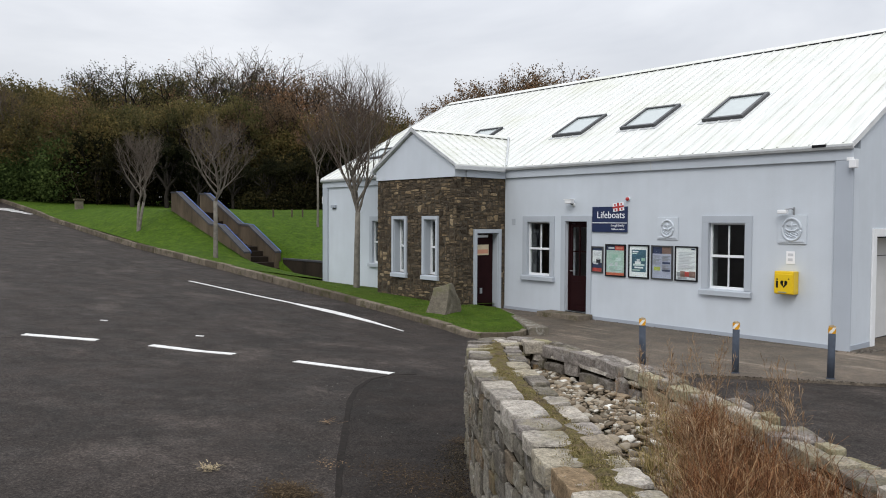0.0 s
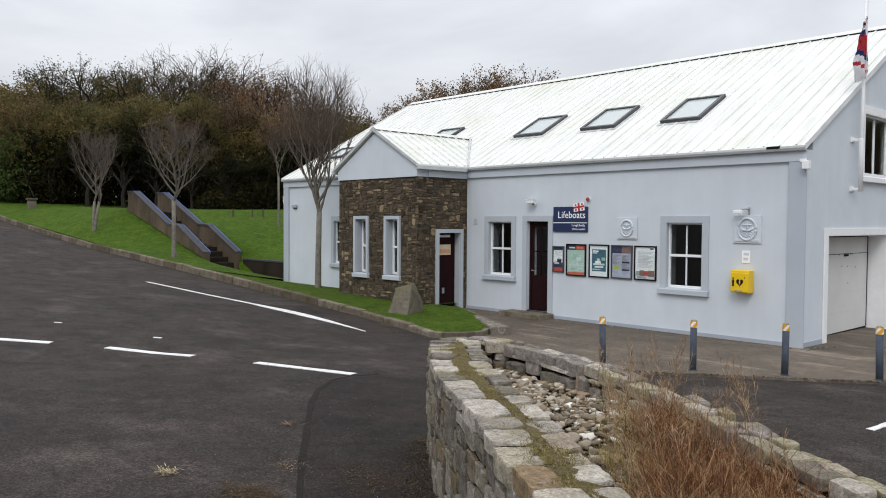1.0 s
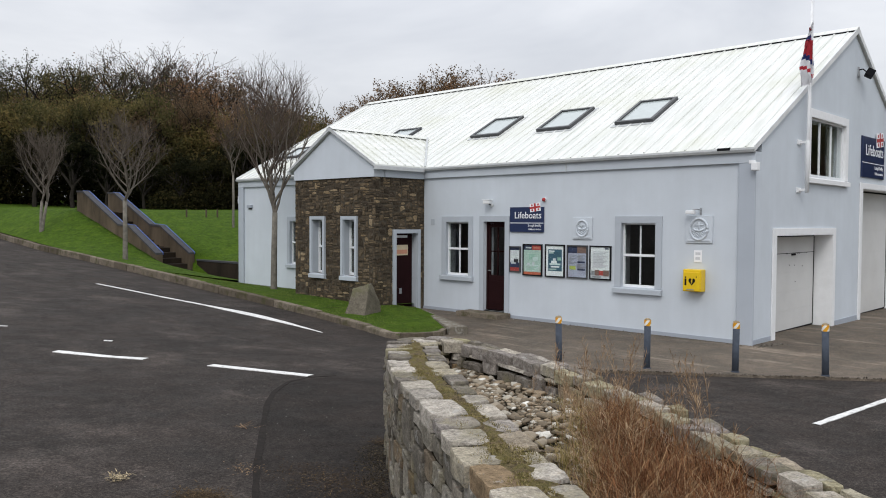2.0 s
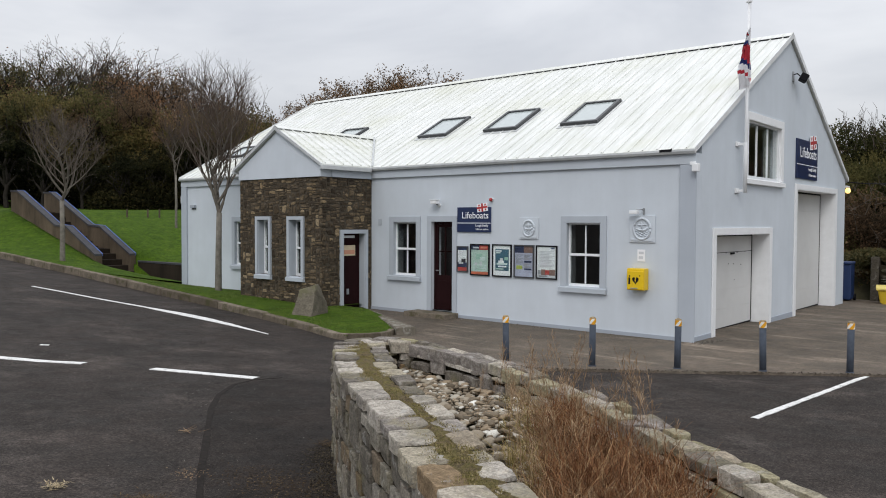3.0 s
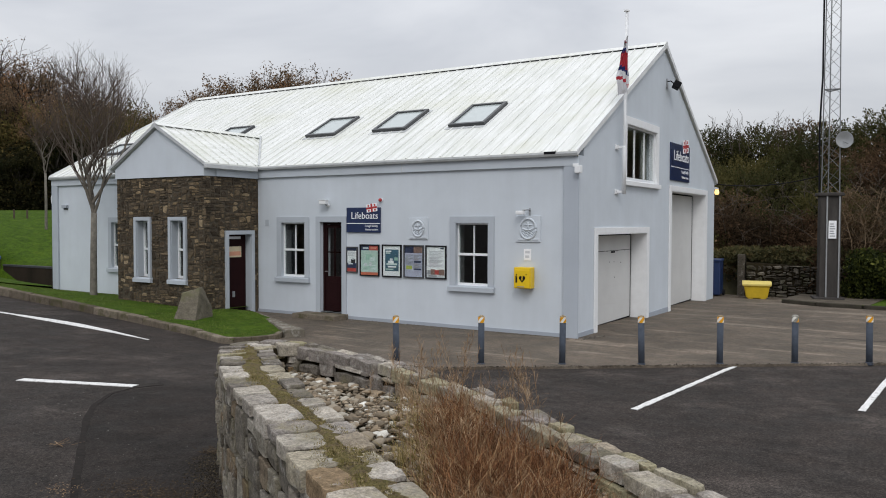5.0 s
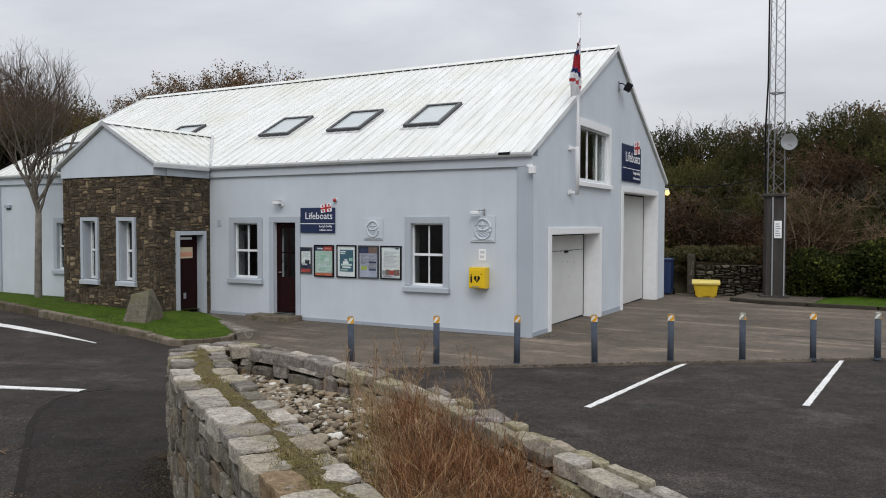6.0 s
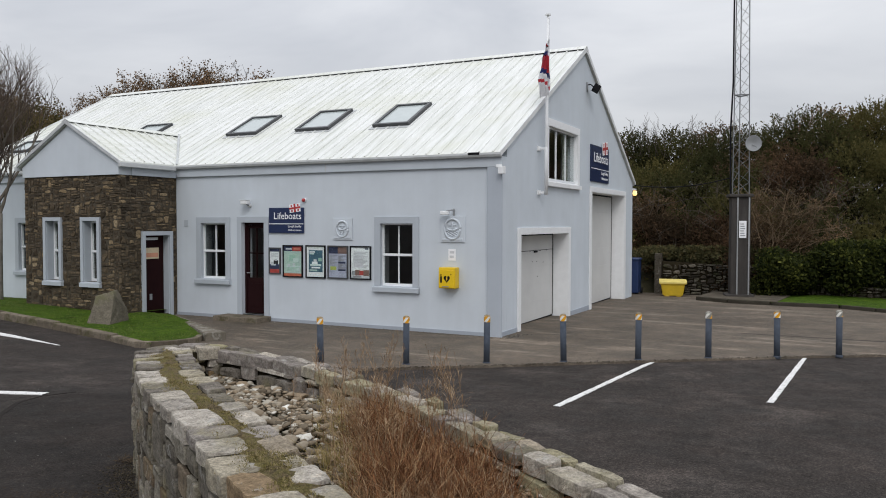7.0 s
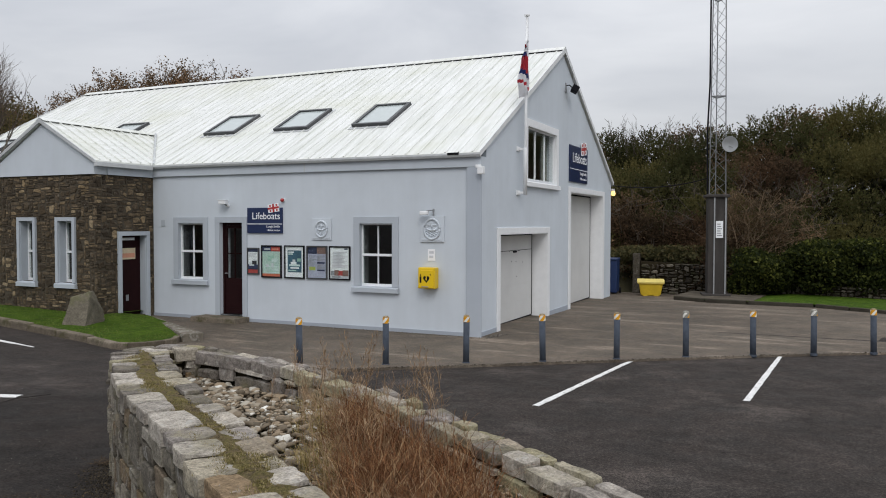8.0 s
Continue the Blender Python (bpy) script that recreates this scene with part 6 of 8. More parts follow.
for k in range(26000):
    x = rg.uniform(-17, -4.95)
    lo, hi = kerb_y(x) + 0.06, min(lawn_edge(x), -0.05)
    y = lo + (hi - lo) * rg.random() ** 1.3
    if PORCH_X0 < x < PORCH_X1 and y > PORCH_Y - 0.05:
        continue
    z = lawn_z(x, y) - 0.005
    a, h, l = rg.uniform(0, 6.28), rg.uniform(0.010, 0.030), rg.uniform(0.0, 0.025)
    n0 = len(gv)
    wx, wy = -math.sin(a) * 0.006, math.cos(a) * 0.006
    gv += [(x - wx, y - wy, z), (x + wx, y + wy, z), (x + math.cos(a) * l, y + math.sin(a) * l, z + h)]
    gf.append((n0, n0 + 1, n0 + 2))
gm = bpy.data.meshes.new("lawn_blades")
gm.from_pydata(gv, [], gf)
gm.materials.append(island_stuff("grass_blades", [(0.0, (0.068, 0.102, 0.018)), (0.6, (0.112, 0.155, 0.031)), (1.0, (0.165, 0.188, 0.058))], 0.8, 40))
tagged(new("lawn_blades", gm), "short uneven green grass blades on the bank", "grass", kind="stuff")
# dirt and chippings along the yard edge and the wall foot
litter_m = island_stuff("pale_chippings", [(0.0, (0.05, 0.043, 0.033)), (0.6, (0.10, 0.092, 0.078)), (1.0, (0.30, 0.29, 0.27))], 0.9)


def chips(name, pts, spread, count, seed, label, size=(0.006, 0.018), z0=0.004, material=None, road=False):
    rnd = random.Random(seed)
    bm = bmesh.new()
    for _ in range(count):
        i = rnd.randrange(len(pts) - 1)
        q = rnd.random()
        x = pts[i][0] + (pts[i + 1][0] - pts[i][0]) * q + rnd.gauss(0, spread)
        y = pts[i][1] + (pts[i + 1][1] - pts[i][1]) * q + rnd.gauss(0, spread)
        r = rnd.uniform(*size)
        base_z = road_z(x, y) + 0.004 if road else z0
        vs = [bm.verts.new((x + r * math.cos(a) * rnd.uniform(0.6, 1.2), y + r * math.sin(a) * rnd.uniform(0.6, 1.2), base_z)) for a in (0, 1.57, 3.14, 4.71)]
        top_v = bm.verts.new((x, y, base_z + r * rnd.uniform(0.5, 1.0)))
        for k in range(4):
            bm.faces.new((vs[k], vs[(k + 1) % 4], top_v))
    return solid(name, bm, material or litter_m, label, "litter", kind="stuff")


chips("wall_foot_grit", [(-5.4, -0.12), (-3, -0.12), (0.1, -0.15), (0.35, 0.6)], 0.07, 260, 62, "grit and leaves at the foot of the front wall")
chips("road_grit", [(-9, -10.5), (-4, -8.5), (-1.5, -9.5), (1.0, -11.0), (2.0, -12.0)], 0.9, 800, 63, "loose pale chippings scattered on the asphalt", (0.002, 0.008), road=True)
M_SOIL = island_stuff("dark_soil_crumbs", [(0.0, (0.014, 0.012, 0.010)), (0.6, (0.032, 0.026, 0.019)), (1.0, (0.10, 0.080, 0.052))], 0.95)
chips("yard_edge_dirt", YARD_EDGE[2:12], 0.022, 900, 61, "dark dirt and grit gathered along the yard edge", (0.005, 0.016), material=M_SOIL)
chips("planter_foot_dirt", [near.at(s, -0.10) for s in (0.1, 0.6, 1.2, 2.0, 3.0, 4.0, 5.2)], 0.06, 3500, 64, "dark soil and leaf crumbs along the planter foot", (0.003, 0.011), material=M_SOIL, road=True)


# ---- trees, hedges and scrub ----
def leaf_mesh(name, centres, size, seed, stretch=1.6, droop=0.0):
    """Small folded leaves at the given centres, as one mesh."""
    rng = np.random.default_rng(seed)
    c = np.asarray(centres, float)
    n = len(c)
    d = rng.normal(size=(n, 3))
    d[:, 2] -= droop
    d /= np.linalg.norm(d, axis=1, keepdims=True)
    o = rng.normal(size=(n, 3))
    e = np.cross(d, o)
    e /= np.linalg.norm(e, axis=1, keepdims=True)
    s = size * rng.uniform(0.6, 1.4, (n, 1))
    v = np.stack([c - d * s * stretch * 0.5, c + e * s * 0.5, c + d * s * stretch * 0.5, c - e * s * 0.5], 1).reshape(-1, 3)
    f = np.arange(4 * n).reshape(-1, 4)
    me = bpy.data.meshes.new(name)
    me.from_pydata(v.tolist(), [], f.tolist())
    return me


def leafage(name, stops, rough=0.75):
    m, t, b = mat(name, rough)
    g = t.nodes.new("ShaderNodeNewGeometry")
    info = t.nodes.new("ShaderNodeObjectInfo")
    c = ramp(t, g.outputs["Random Per Island"], stops)
    tint = ramp(t, info.outputs["Random"], [(0.0, (0.75, 0.78, 0.75)), (0.5, (1.0, 1.0, 1.0)), (1.0, (1.2, 1.05, 0.9))])
    c = mixc(t, 1.0, c, tint, "MULTIPLY")
    patch = ramp(t, noise_of(t, place_of(t), 0.35, 3), [(0.36, (0.58, 0.64, 0.60)), (0.64, (1.32, 1.22, 1.08))])
    c = mixc(t, 0.9, c, patch, "MULTIPLY")
    t.links.new(c, b.inputs["Base Color"])
    # light passes through leaves
    tr = t.nodes.new("ShaderNodeBsdfTranslucent")
    t.links.new(c, tr.inputs["Color"])
    mx = t.nodes.new("ShaderNodeMixShader")
    mx.inputs["Fac"].default_value = 0.4
    t.links.new(b.outputs["BSDF"], mx.inputs[1])
    t.links.new(tr.outputs["BSDF"], mx.inputs[2])
    t.links.new(mx.outputs["Shader"], t.nodes["Material Output"].inputs["Surface"])
    return m


L_OLIVE = leafage("olive_autumn_leaves", [(0.0, (0.0864, 0.0828, 0.0348)), (0.4, (0.1464, 0.1284, 0.0516)), (0.75, (0.1944, 0.1536, 0.0636)), (1.0, (0.2016, 0.1392, 0.0672))], 0.9)
L_BROWN = leafage("russet_autumn_leaves", [(0.0, (0.110, 0.080, 0.057)), (0.5, (0.190, 0.126, 0.084)), (1.0, (0.270, 0.170, 0.106))])
L_IVY = leafage("bright_ivy_leaves", [(0.0, (0.030, 0.050, 0.018)), (0.5, (0.052, 0.086, 0.028)), (1.0, (0.085, 0.125, 0.042))], 0.9)
# almost black leaf colour stands in for the shade inside the wood
L_DARK = leafage("shade_toned_wood_leaves", [(0.0, (0.009, 0.011, 0.005)), (0.6, (0.018, 0.021, 0.009)), (1.0, (0.036, 0.033, 0.014))], 0.9)
L_DUSK = leafage("dusky_green_leaves", [(0.0, (0.054, 0.0546, 0.0276)), (0.6, (0.0891, 0.0858, 0.0408)), (1.0, (0.135, 0.1066, 0.054))])
L_SCRUB = leafage("green_scrub_leaves", [(0.0, (0.056, 0.059, 0.024)), (0.45, (0.074, 0.076, 0.031)), (0.8, (0.094, 0.090, 0.038)), (1.0, (0.106, 0.084, 0.042))], 0.9)


def branching(bm, rnd, start, way, length, radius, depth, tips, spread=0.55, up=0.25, sides=6, kids=(2, 3), shrink=0.72, bend=0.18, thin=0.68):
    """Limbs that fork again and again, thinner each time; tips collects the ends."""
    pts, p, d = [Vector(start)], Vector(start), Vector(way).normalized()
    n = 4 if depth > 2 else 2
    if depth < 2:
        sides = 3
    for _ in range(n):
        d = (d + Vector((rnd.gauss(0, bend), rnd.gauss(0, bend), rnd.gauss(0, bend * 0.6) + up * 0.15))).normalized()
        p = p + d * length / n
        pts.append(p)
    end = radius * thin
    add_tube(bm, pts, [radius + (end - radius) * i / n for i in range(n + 1)], sides, False)
    if depth == 0:
        tips.append(pts[-1])
        tips.append(pts[-2])
        return
    k = rnd.randint(*kids)
    for i in range(k):
        a = 2 * math.pi * (i + rnd.random() * 0.6) / k
        side = d.orthogonal().normalized()
        side.rotate(Matrix.Rotation(a, 3, d))
        w = (d + side * rnd.uniform(0.55, 1.0) * spread * 1.6 + Vector((0, 0, up))).normalized()
        at = pts[-1] if i < 2 else pts[-2]
        branching(bm, rnd, at, w, length * shrink * rnd.uniform(0.8, 1.15), end * rnd.uniform(0.75, 0.95), depth - 1, tips, spread, up, max(3, sides - 1), kids, shrink, bend, thin)
    if depth >= 1:
        tips.append(pts[-1])


def bare_tree(at, height, trunk_h, trunk_r, seed, label, limbs=14, width=1.6, fork=0.0, lean=(0, 0), twig=None, strong=3):
    """A leafless ornamental tree: a wavy leader and ascending limbs that bow out and turn up into an egg-shaped crown."""
    rnd = random.Random(seed)
    t = thing("bare_tree", label, "tree", "bare trees on the lawn", pose(*at))
    bm = bmesh.new()
    tops = []
    for sx, sy in ([(0.0, 0.0)] if not fork else [(-fork, 0.0), (fork, 0.1)]):
        pts = [Vector((0, 0, -0.15)), Vector((sx * 0.3, sy * 0.3, 0.05)), Vector((sx + 0.02, sy, trunk_h * 0.5)), Vector((sx * 1.7 + lean[0], sy * 1.5 + lean[1], trunk_h))]
        r = trunk_r / (1.0 if not fork else 1.35)
        add_tube(bm, pts, [r * 1.3, r * 1.08, r * 0.95, r * 0.85], 10)
        tops.append((pts[-1], r * 0.85))
    bmesh.ops.recalc_face_normals(bm, faces=bm.faces)
    part("trunk", bm, M_BARK, t, "smooth grey trunk", True)
    crown_bm, tips = bmesh.new(), []
    rest = height - trunk_h
    for top, r in tops:
        n = 10
        lead = [top - Vector((0, 0, 0.05))]
        for i in range(n):
            lead.append(top + Vector((rnd.gauss(0, 0.05) * (i + 1) ** 0.5 + lean[0] * 0.3 * i / n, rnd.gauss(0, 0.05) * (i + 1) ** 0.5, rest * 0.93 * (i + 1) / n)))
        runs = [(lead, [r * 0.72 * (1 - 0.88 * i / n) for i in range(n + 1)])]
        count = max(4, limbs // len(tops))
        for k in range(count):
            f = (k / count) ** 1.15 * 0.72
            a = k * 2.4 + rnd.uniform(-0.35, 0.35)
            i0 = f * n / 0.93
            p = lead[int(i0)].lerp(lead[min(n, int(i0) + 1)], i0 - int(i0))
            reach = width * (1 - 0.72 * f) * rnd.uniform(0.55, 1.0)
            rise = rest * (1 - f) * rnd.uniform(0.55, 0.86) * (0.93 if k < strong else 0.75)
            thick = r * (0.60 if k < strong else 0.40 * (1 - 0.6 * f))
            wob = rnd.uniform(0, 6.28)
            path = []
            for i in range(9):
                q = i / 8
                h = reach * (0.72 * q + 0.28 * math.sin(q * 1.57))
                side = 0.05 * rest * math.sin(q * 5 + wob) * q
                path.append(p + Vector((math.cos(a) * h - math.sin(a) * side, math.sin(a) * h + math.cos(a) * side, rise * (0.80 * q + 0.20 * q * q))))
            runs.append((path, [thick * (1 - 0.85 * i / 8) for i in range(9)]))
        for j, (path, rad) in enumerate(runs):
            limb = bmesh.new()
            add_tube(limb, path, rad, 7, False)
            part("limb", limb, M_LIMB, t, "", True)
            for i in range(2 if j else 4, len(path)):
                d = (path[i] - path[i - 1]).normalized()
                for _ in range(rnd.randint(1, 2) + (i > 4)):
                    b = rnd.uniform(0, 6.28)
                    w = Vector((math.cos(b) * 0.62, math.sin(b) * 0.62, 0.55)) + d * 0.7
                    branching(crown_bm, rnd, path[i], w, rest * 0.125 * (1.3 - 0.07 * i) * rnd.uniform(0.6, 1.2), max(0.0075, rad[i] * 0.5), 2, tips, 0.42, 0.30, 4, (2, 3), 0.74, 0.14)
    part("crown", crown_bm, twig or M_TWIG, t, "fine brown leafless twigs")
    return t


M_PALETWIG = simple("pale_grey_brown_twigs", (0.118, 0.096, 0.078), 0.9, vary=0.3)
bare_tree((-12.9, -1.45, lawn_z(-12.9, -1.45)), 6.25, 2.15, 0.086, 5, "leafless young tree with a pale grey trunk by the porch", 26, 1.25, lean=(0.0, 0.04), strong=4)
bare_tree((-20.6, -2.25, lawn_z(-20.6, -2.25)), 5.0, 2.0, 0.080, 8, "leafless young tree with dense upright twigs on the bank", 16, 1.35, twig=M_PALETWIG)
bare_tree((-27.4, -2.6, lawn_z(-27.4, -2.6)), 4.1, 1.2, 0.085, 13, "small leafless twin-stemmed tree on the bank", 16, 1.1, 0.035, (0.02, 0.05), M_PALETWIG, 4)
bare_tree((-23.7, 3.8, lawn_z(-23.7, 3.8)), 4.6, 2.2, 0.05, 17, "thin leafless sapling behind the lawn", 8, 0.7)
bare_tree((-52.6, -2.7, lawn_z(-52.6, -2.7)), 7.4, 1.6, 0.13, 23, "spreading leafless tree at the head of the road", 18, 2.6)


def wood_tree(seed, height, width, leaves, size, leafmat, bare=False, label="", depth=4, thin=0.68, r0=0.13, twig=None, loose=0.12):
    """A woodland tree: trunk, limbs and a ragged crown of separate leaves."""
    rnd = random.Random(seed)
    t = thing("woodland_tree", label, "tree", "trees of the wood")
    bm, tips = bmesh.new(), []
    th = height * 0.30
    add_tube(bm, [(0, 0, -0.6), (0.1, 0, th * 0.5), (0.0, 0.15, th)], [0.22, 0.18, 0.15], 8)
    part("trunk", bm, M_DARKBARK, t)
    bm = bmesh.new()
    for k in range(6):
        a = 2 * math.pi * (k + rnd.random()) / 6
        s = rnd.uniform(0.35, 1.0) * width / height * 1.5
        branching(bm, rnd, (0, 0.15 * k / 6, th * rnd.uniform(0.8, 1.0)), (math.cos(a) * s, math.sin(a) * s, 1.0), height * 0.27, r0, depth, tips, 0.5, 0.2, 5, (2, 3), 0.74, 0.16, thin)
    hi = max(v.co.z for v in bm.verts)
    k = (height - th) / (hi - th)
    fix = lambda p: Vector((p.x, p.y, th + (p.z - th) * k if p.z > th else p.z))
    for v in bm.verts:
        v.co = fix(v.co)
    tips = [fix(p) for p in tips]
    part("branchwork", bm, twig or M_DARKBARK, t)
    if leaves:
        rng = np.random.default_rng(seed)
        tp = np.array([p[:] for p in tips])
        c = tp[rng.integers(0, len(tp), leaves)] + rng.normal(0, loose, (leaves, 3))
        me = leaf_mesh("crown", c, size, seed)
        me.materials.append(leafmat)
        part("crown", me, None, t, "ragged autumn foliage")
    return t


L_GREY = leafage("dull_grey_green_leaves", [(0.0, (0.0825, 0.0817, 0.0368)), (0.5, (0.14, 0.1269, 0.0575)), (1.0, (0.2, 0.1635, 0.0782))], 0.9)
M_GREYTWIG = simple("grey_brown_twigs", (0.072, 0.060, 0.050), 0.95, vary=0.3)
W_LABEL = "woodland tree with thinning olive-brown autumn leaves"
models = [wood_tree(101, 8.5, 5.5, 9500, 0.095, L_OLIVE, label=W_LABEL, depth=4, loose=0.20), wood_tree(102, 7.5, 6.0, 9500, 0.095, L_GREY, depth=4, loose=0.20, label="broad woodland tree with dull green autumn leaves"),
          wood_tree(103, 8.0, 5.0, 8000, 0.060, L_BROWN, label="woodland tree with sparse russet autumn leaves", thin=0.66, loose=0.14), wood_tree(104, 9.0, 5.5, 900, 0.06, L_BROWN, label="nearly leafless woodland tree with fine dark twigs", depth=5, thin=0.72, r0=0.11, twig=M_GREYTWIG),
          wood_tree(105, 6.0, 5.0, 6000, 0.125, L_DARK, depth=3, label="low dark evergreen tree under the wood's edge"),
          wood_tree(106, 8.5, 5.0, 10000, 0.060, L_DUSK, loose=0.15, label="dark open-crowned woodland tree with thin grey-green leaves", thin=0.76)]
used = [False] * len(models)


def plant(k, x, y, z, s, turn):
    m = pose(x, y, z, 0, 0, turn) @ Matrix.Scale(s, 4)
    if not used[k]:
        used[k] = True
        models[k].matrix_world = m
        return
    o = copy_thing(models[k], pose(x, y, z, 0, 0, turn))
    o.scale = (s, s, s)


def ray_place(bearing, dist):
    a = radians(bearing)
    return EYE[0] - math.sin(a) * dist, EYE[1] + math.cos(a) * dist


rv = random.Random(77)
# bearing from the viewer, distance, model, height: the ragged back row first, then the denser front of the wood
HEIGHT = (8.5, 7.5, 8.0, 9.0, 6.0, 8.5)
for b, d, m, h in [
        (81.5, 66, 0, 8.3), (79.0, 66, 1, 8.6), (77.2, 66, 1, 8.4), (75.6, 67, 3, 7.8), (74.2, 67, 1, 8.0), (72.9, 67, 3, 9.8), (71.3, 66, 5, 11.0), (70.4, 67, 1, 8.8), (69.2, 67, 2, 8.4), (68.3, 67, 2, 9.2), (67.0, 66, 5, 11.1), (65.8, 68, 3, 11.2),
        (64.6, 68, 3, 12.4), (63.5, 68, 3, 12.8), (62.4, 68, 3, 12.2), (61.6, 66, 2, 10.6), (60.2, 66, 2, 10.4), (58.8, 66, 3, 9.8), (57.4, 66, 2, 8.8), (56.3, 66, 0, 8.0), (54.8, 66, 2, 8.3), (53.2, 68, 0, 7.5), (51.6, 68, 1, 6.6),
        (82, 65, 1, 6.8), (80.0, 64, 0, 7.0), (78.0, 62, 1, 7.0), (76.2, 60, 0, 6.8), (74.4, 58, 2, 6.8), (72.8, 57, 1, 6.7), (71.0, 57, 0, 6.8), (69.2, 57, 1, 6.8), (67.4, 54, 1, 6.9), (65.6, 54, 1, 7.0), (63.8, 55, 2, 7.4), (62.0, 55, 2, 7.4), (60.4, 55, 2, 7.4), (58.8, 56, 0, 6.8), (57.2, 56, 2, 6.6), (55.6, 57, 0, 6.0), (54.0, 58, 2, 5.4), (52.4, 58, 0, 4.6),
        (81.5, 66, 4, 4.8), (78.8, 64, 4, 4.5), (76.2, 60, 4, 4.8), (73.6, 54, 4, 4.3), (71.2, 51, 4, 4.2), (69.0, 50, 4, 4.0), (66.8, 49, 4, 3.0), (64.6, 49, 4, 2.8), (62.4, 48, 4, 2.8), (60.2, 48, 4, 3.0), (58.0, 48, 4, 4.2), (56.0, 50, 4, 4.0)]:
    x, y = ray_place(b + rv.uniform(-0.25, 0.25), d)
    plant(m, x, y, lawn_z(max(-60, min(-17.1, x)), max(1, y)) + 0.05, h / HEIGHT[m] * rv.uniform(0.97, 1.04), rv.uniform(0, 360))
# brown trees behind the station's roof
for b, d, m, s in ((48.9, 46, 2, 0.96), (47.6, 45, 2, 1.03), (46.2, 45, 2, 1.06), (44.8, 46, 2, 1.08), (43.6, 45, 2, 1.14), (42.4, 45, 2, 1.15), (41.0, 47, 2, 1.08), (39.2, 48, 3, 1.06), (37.0, 49, 3, 1.03), (34.6, 50, 3, 1.02), (31.0, 50, 3, 1.02)):
    x, y = ray_place(b, d)
    plant(m, x, y, 1.9, s, rv.uniform(0, 360))


def bush(name, blobs, count, size, seed, material, label, category="hedge", shell=0.55, twigs=0, kind="stuff"):
    """A thicket: leaves thrown into the outer part of many overlapping clumps, with some bare stems."""
    rng = np.random.default_rng(seed)
    b = np.array(blobs, float)
    vol = (b[:, 3] * b[:, 4] * b[:, 5]) ** 0.67
    pick = rng.choice(len(b), count, p=vol / vol.sum())
    d = rng.normal(size=(count, 3))
    d /= np.linalg.norm(d, axis=1, keepdims=True)
    r = shell + (1 - shell) * rng.random((count, 1)) ** 0.6
    r *= 1 + 0.08 * rng.normal(size=(count, 1))
    c = b[pick, :3] + d * r * b[pick, 3:]
    me = leaf_mesh(name, c, size, seed)
    me.materials.append(material)
    ob = tagged(new(name, me), label, category, kind=kind)
    if twigs:
        rnd = random.Random(seed)
        bm = bmesh.new()
        for _ in range(twigs):
            q = b[rnd.randrange(len(b))]
            p = Vector(q[:3]) + Vector((rnd.uniform(-0.7, 0.7) * q[3], rnd.uniform(-0.7, 0.7) * q[4], -0.4 * q[5]))
            e = p + Vector((rnd.gauss(0, 0.7), rnd.gauss(0, 0.7), q[5] * rnd.uniform(0.9, 1.7)))
            m = p.lerp(e, 0.5) + Vector((rnd.gauss(0, 0.15), rnd.gauss(0, 0.15), 0))
            add_tube(bm, [p, m, e], [0.025, 0.015, 0.005], 4, False)
        solid(name + "_stems", bm, M_TWIG, "bare brown stems in the thicket", "stems", kind="stuff")
    return ob


def along(b0, b1, d0, d1, n, z0, h, rx, seed, base):
    """Clumps along an arc of bearings."""
    rnd = random.Random(seed)
    out = []
    for k in range(n):
        q = (k + rnd.random()) / n
        x, y = ray_place(b0 + (b1 - b0) * q, d0 + (d1 - d0) * q + rnd.uniform(-1.5, 1.5))
        r = rx * rnd.uniform(0.7, 1.3)
        hh = h * rnd.uniform(0.7, 1.25)
        out.append((x, y, base(x, y) + z0 + hh * 0.5 * rnd.uniform(0.7, 1.2), r, r, hh * 0.6))
    return out


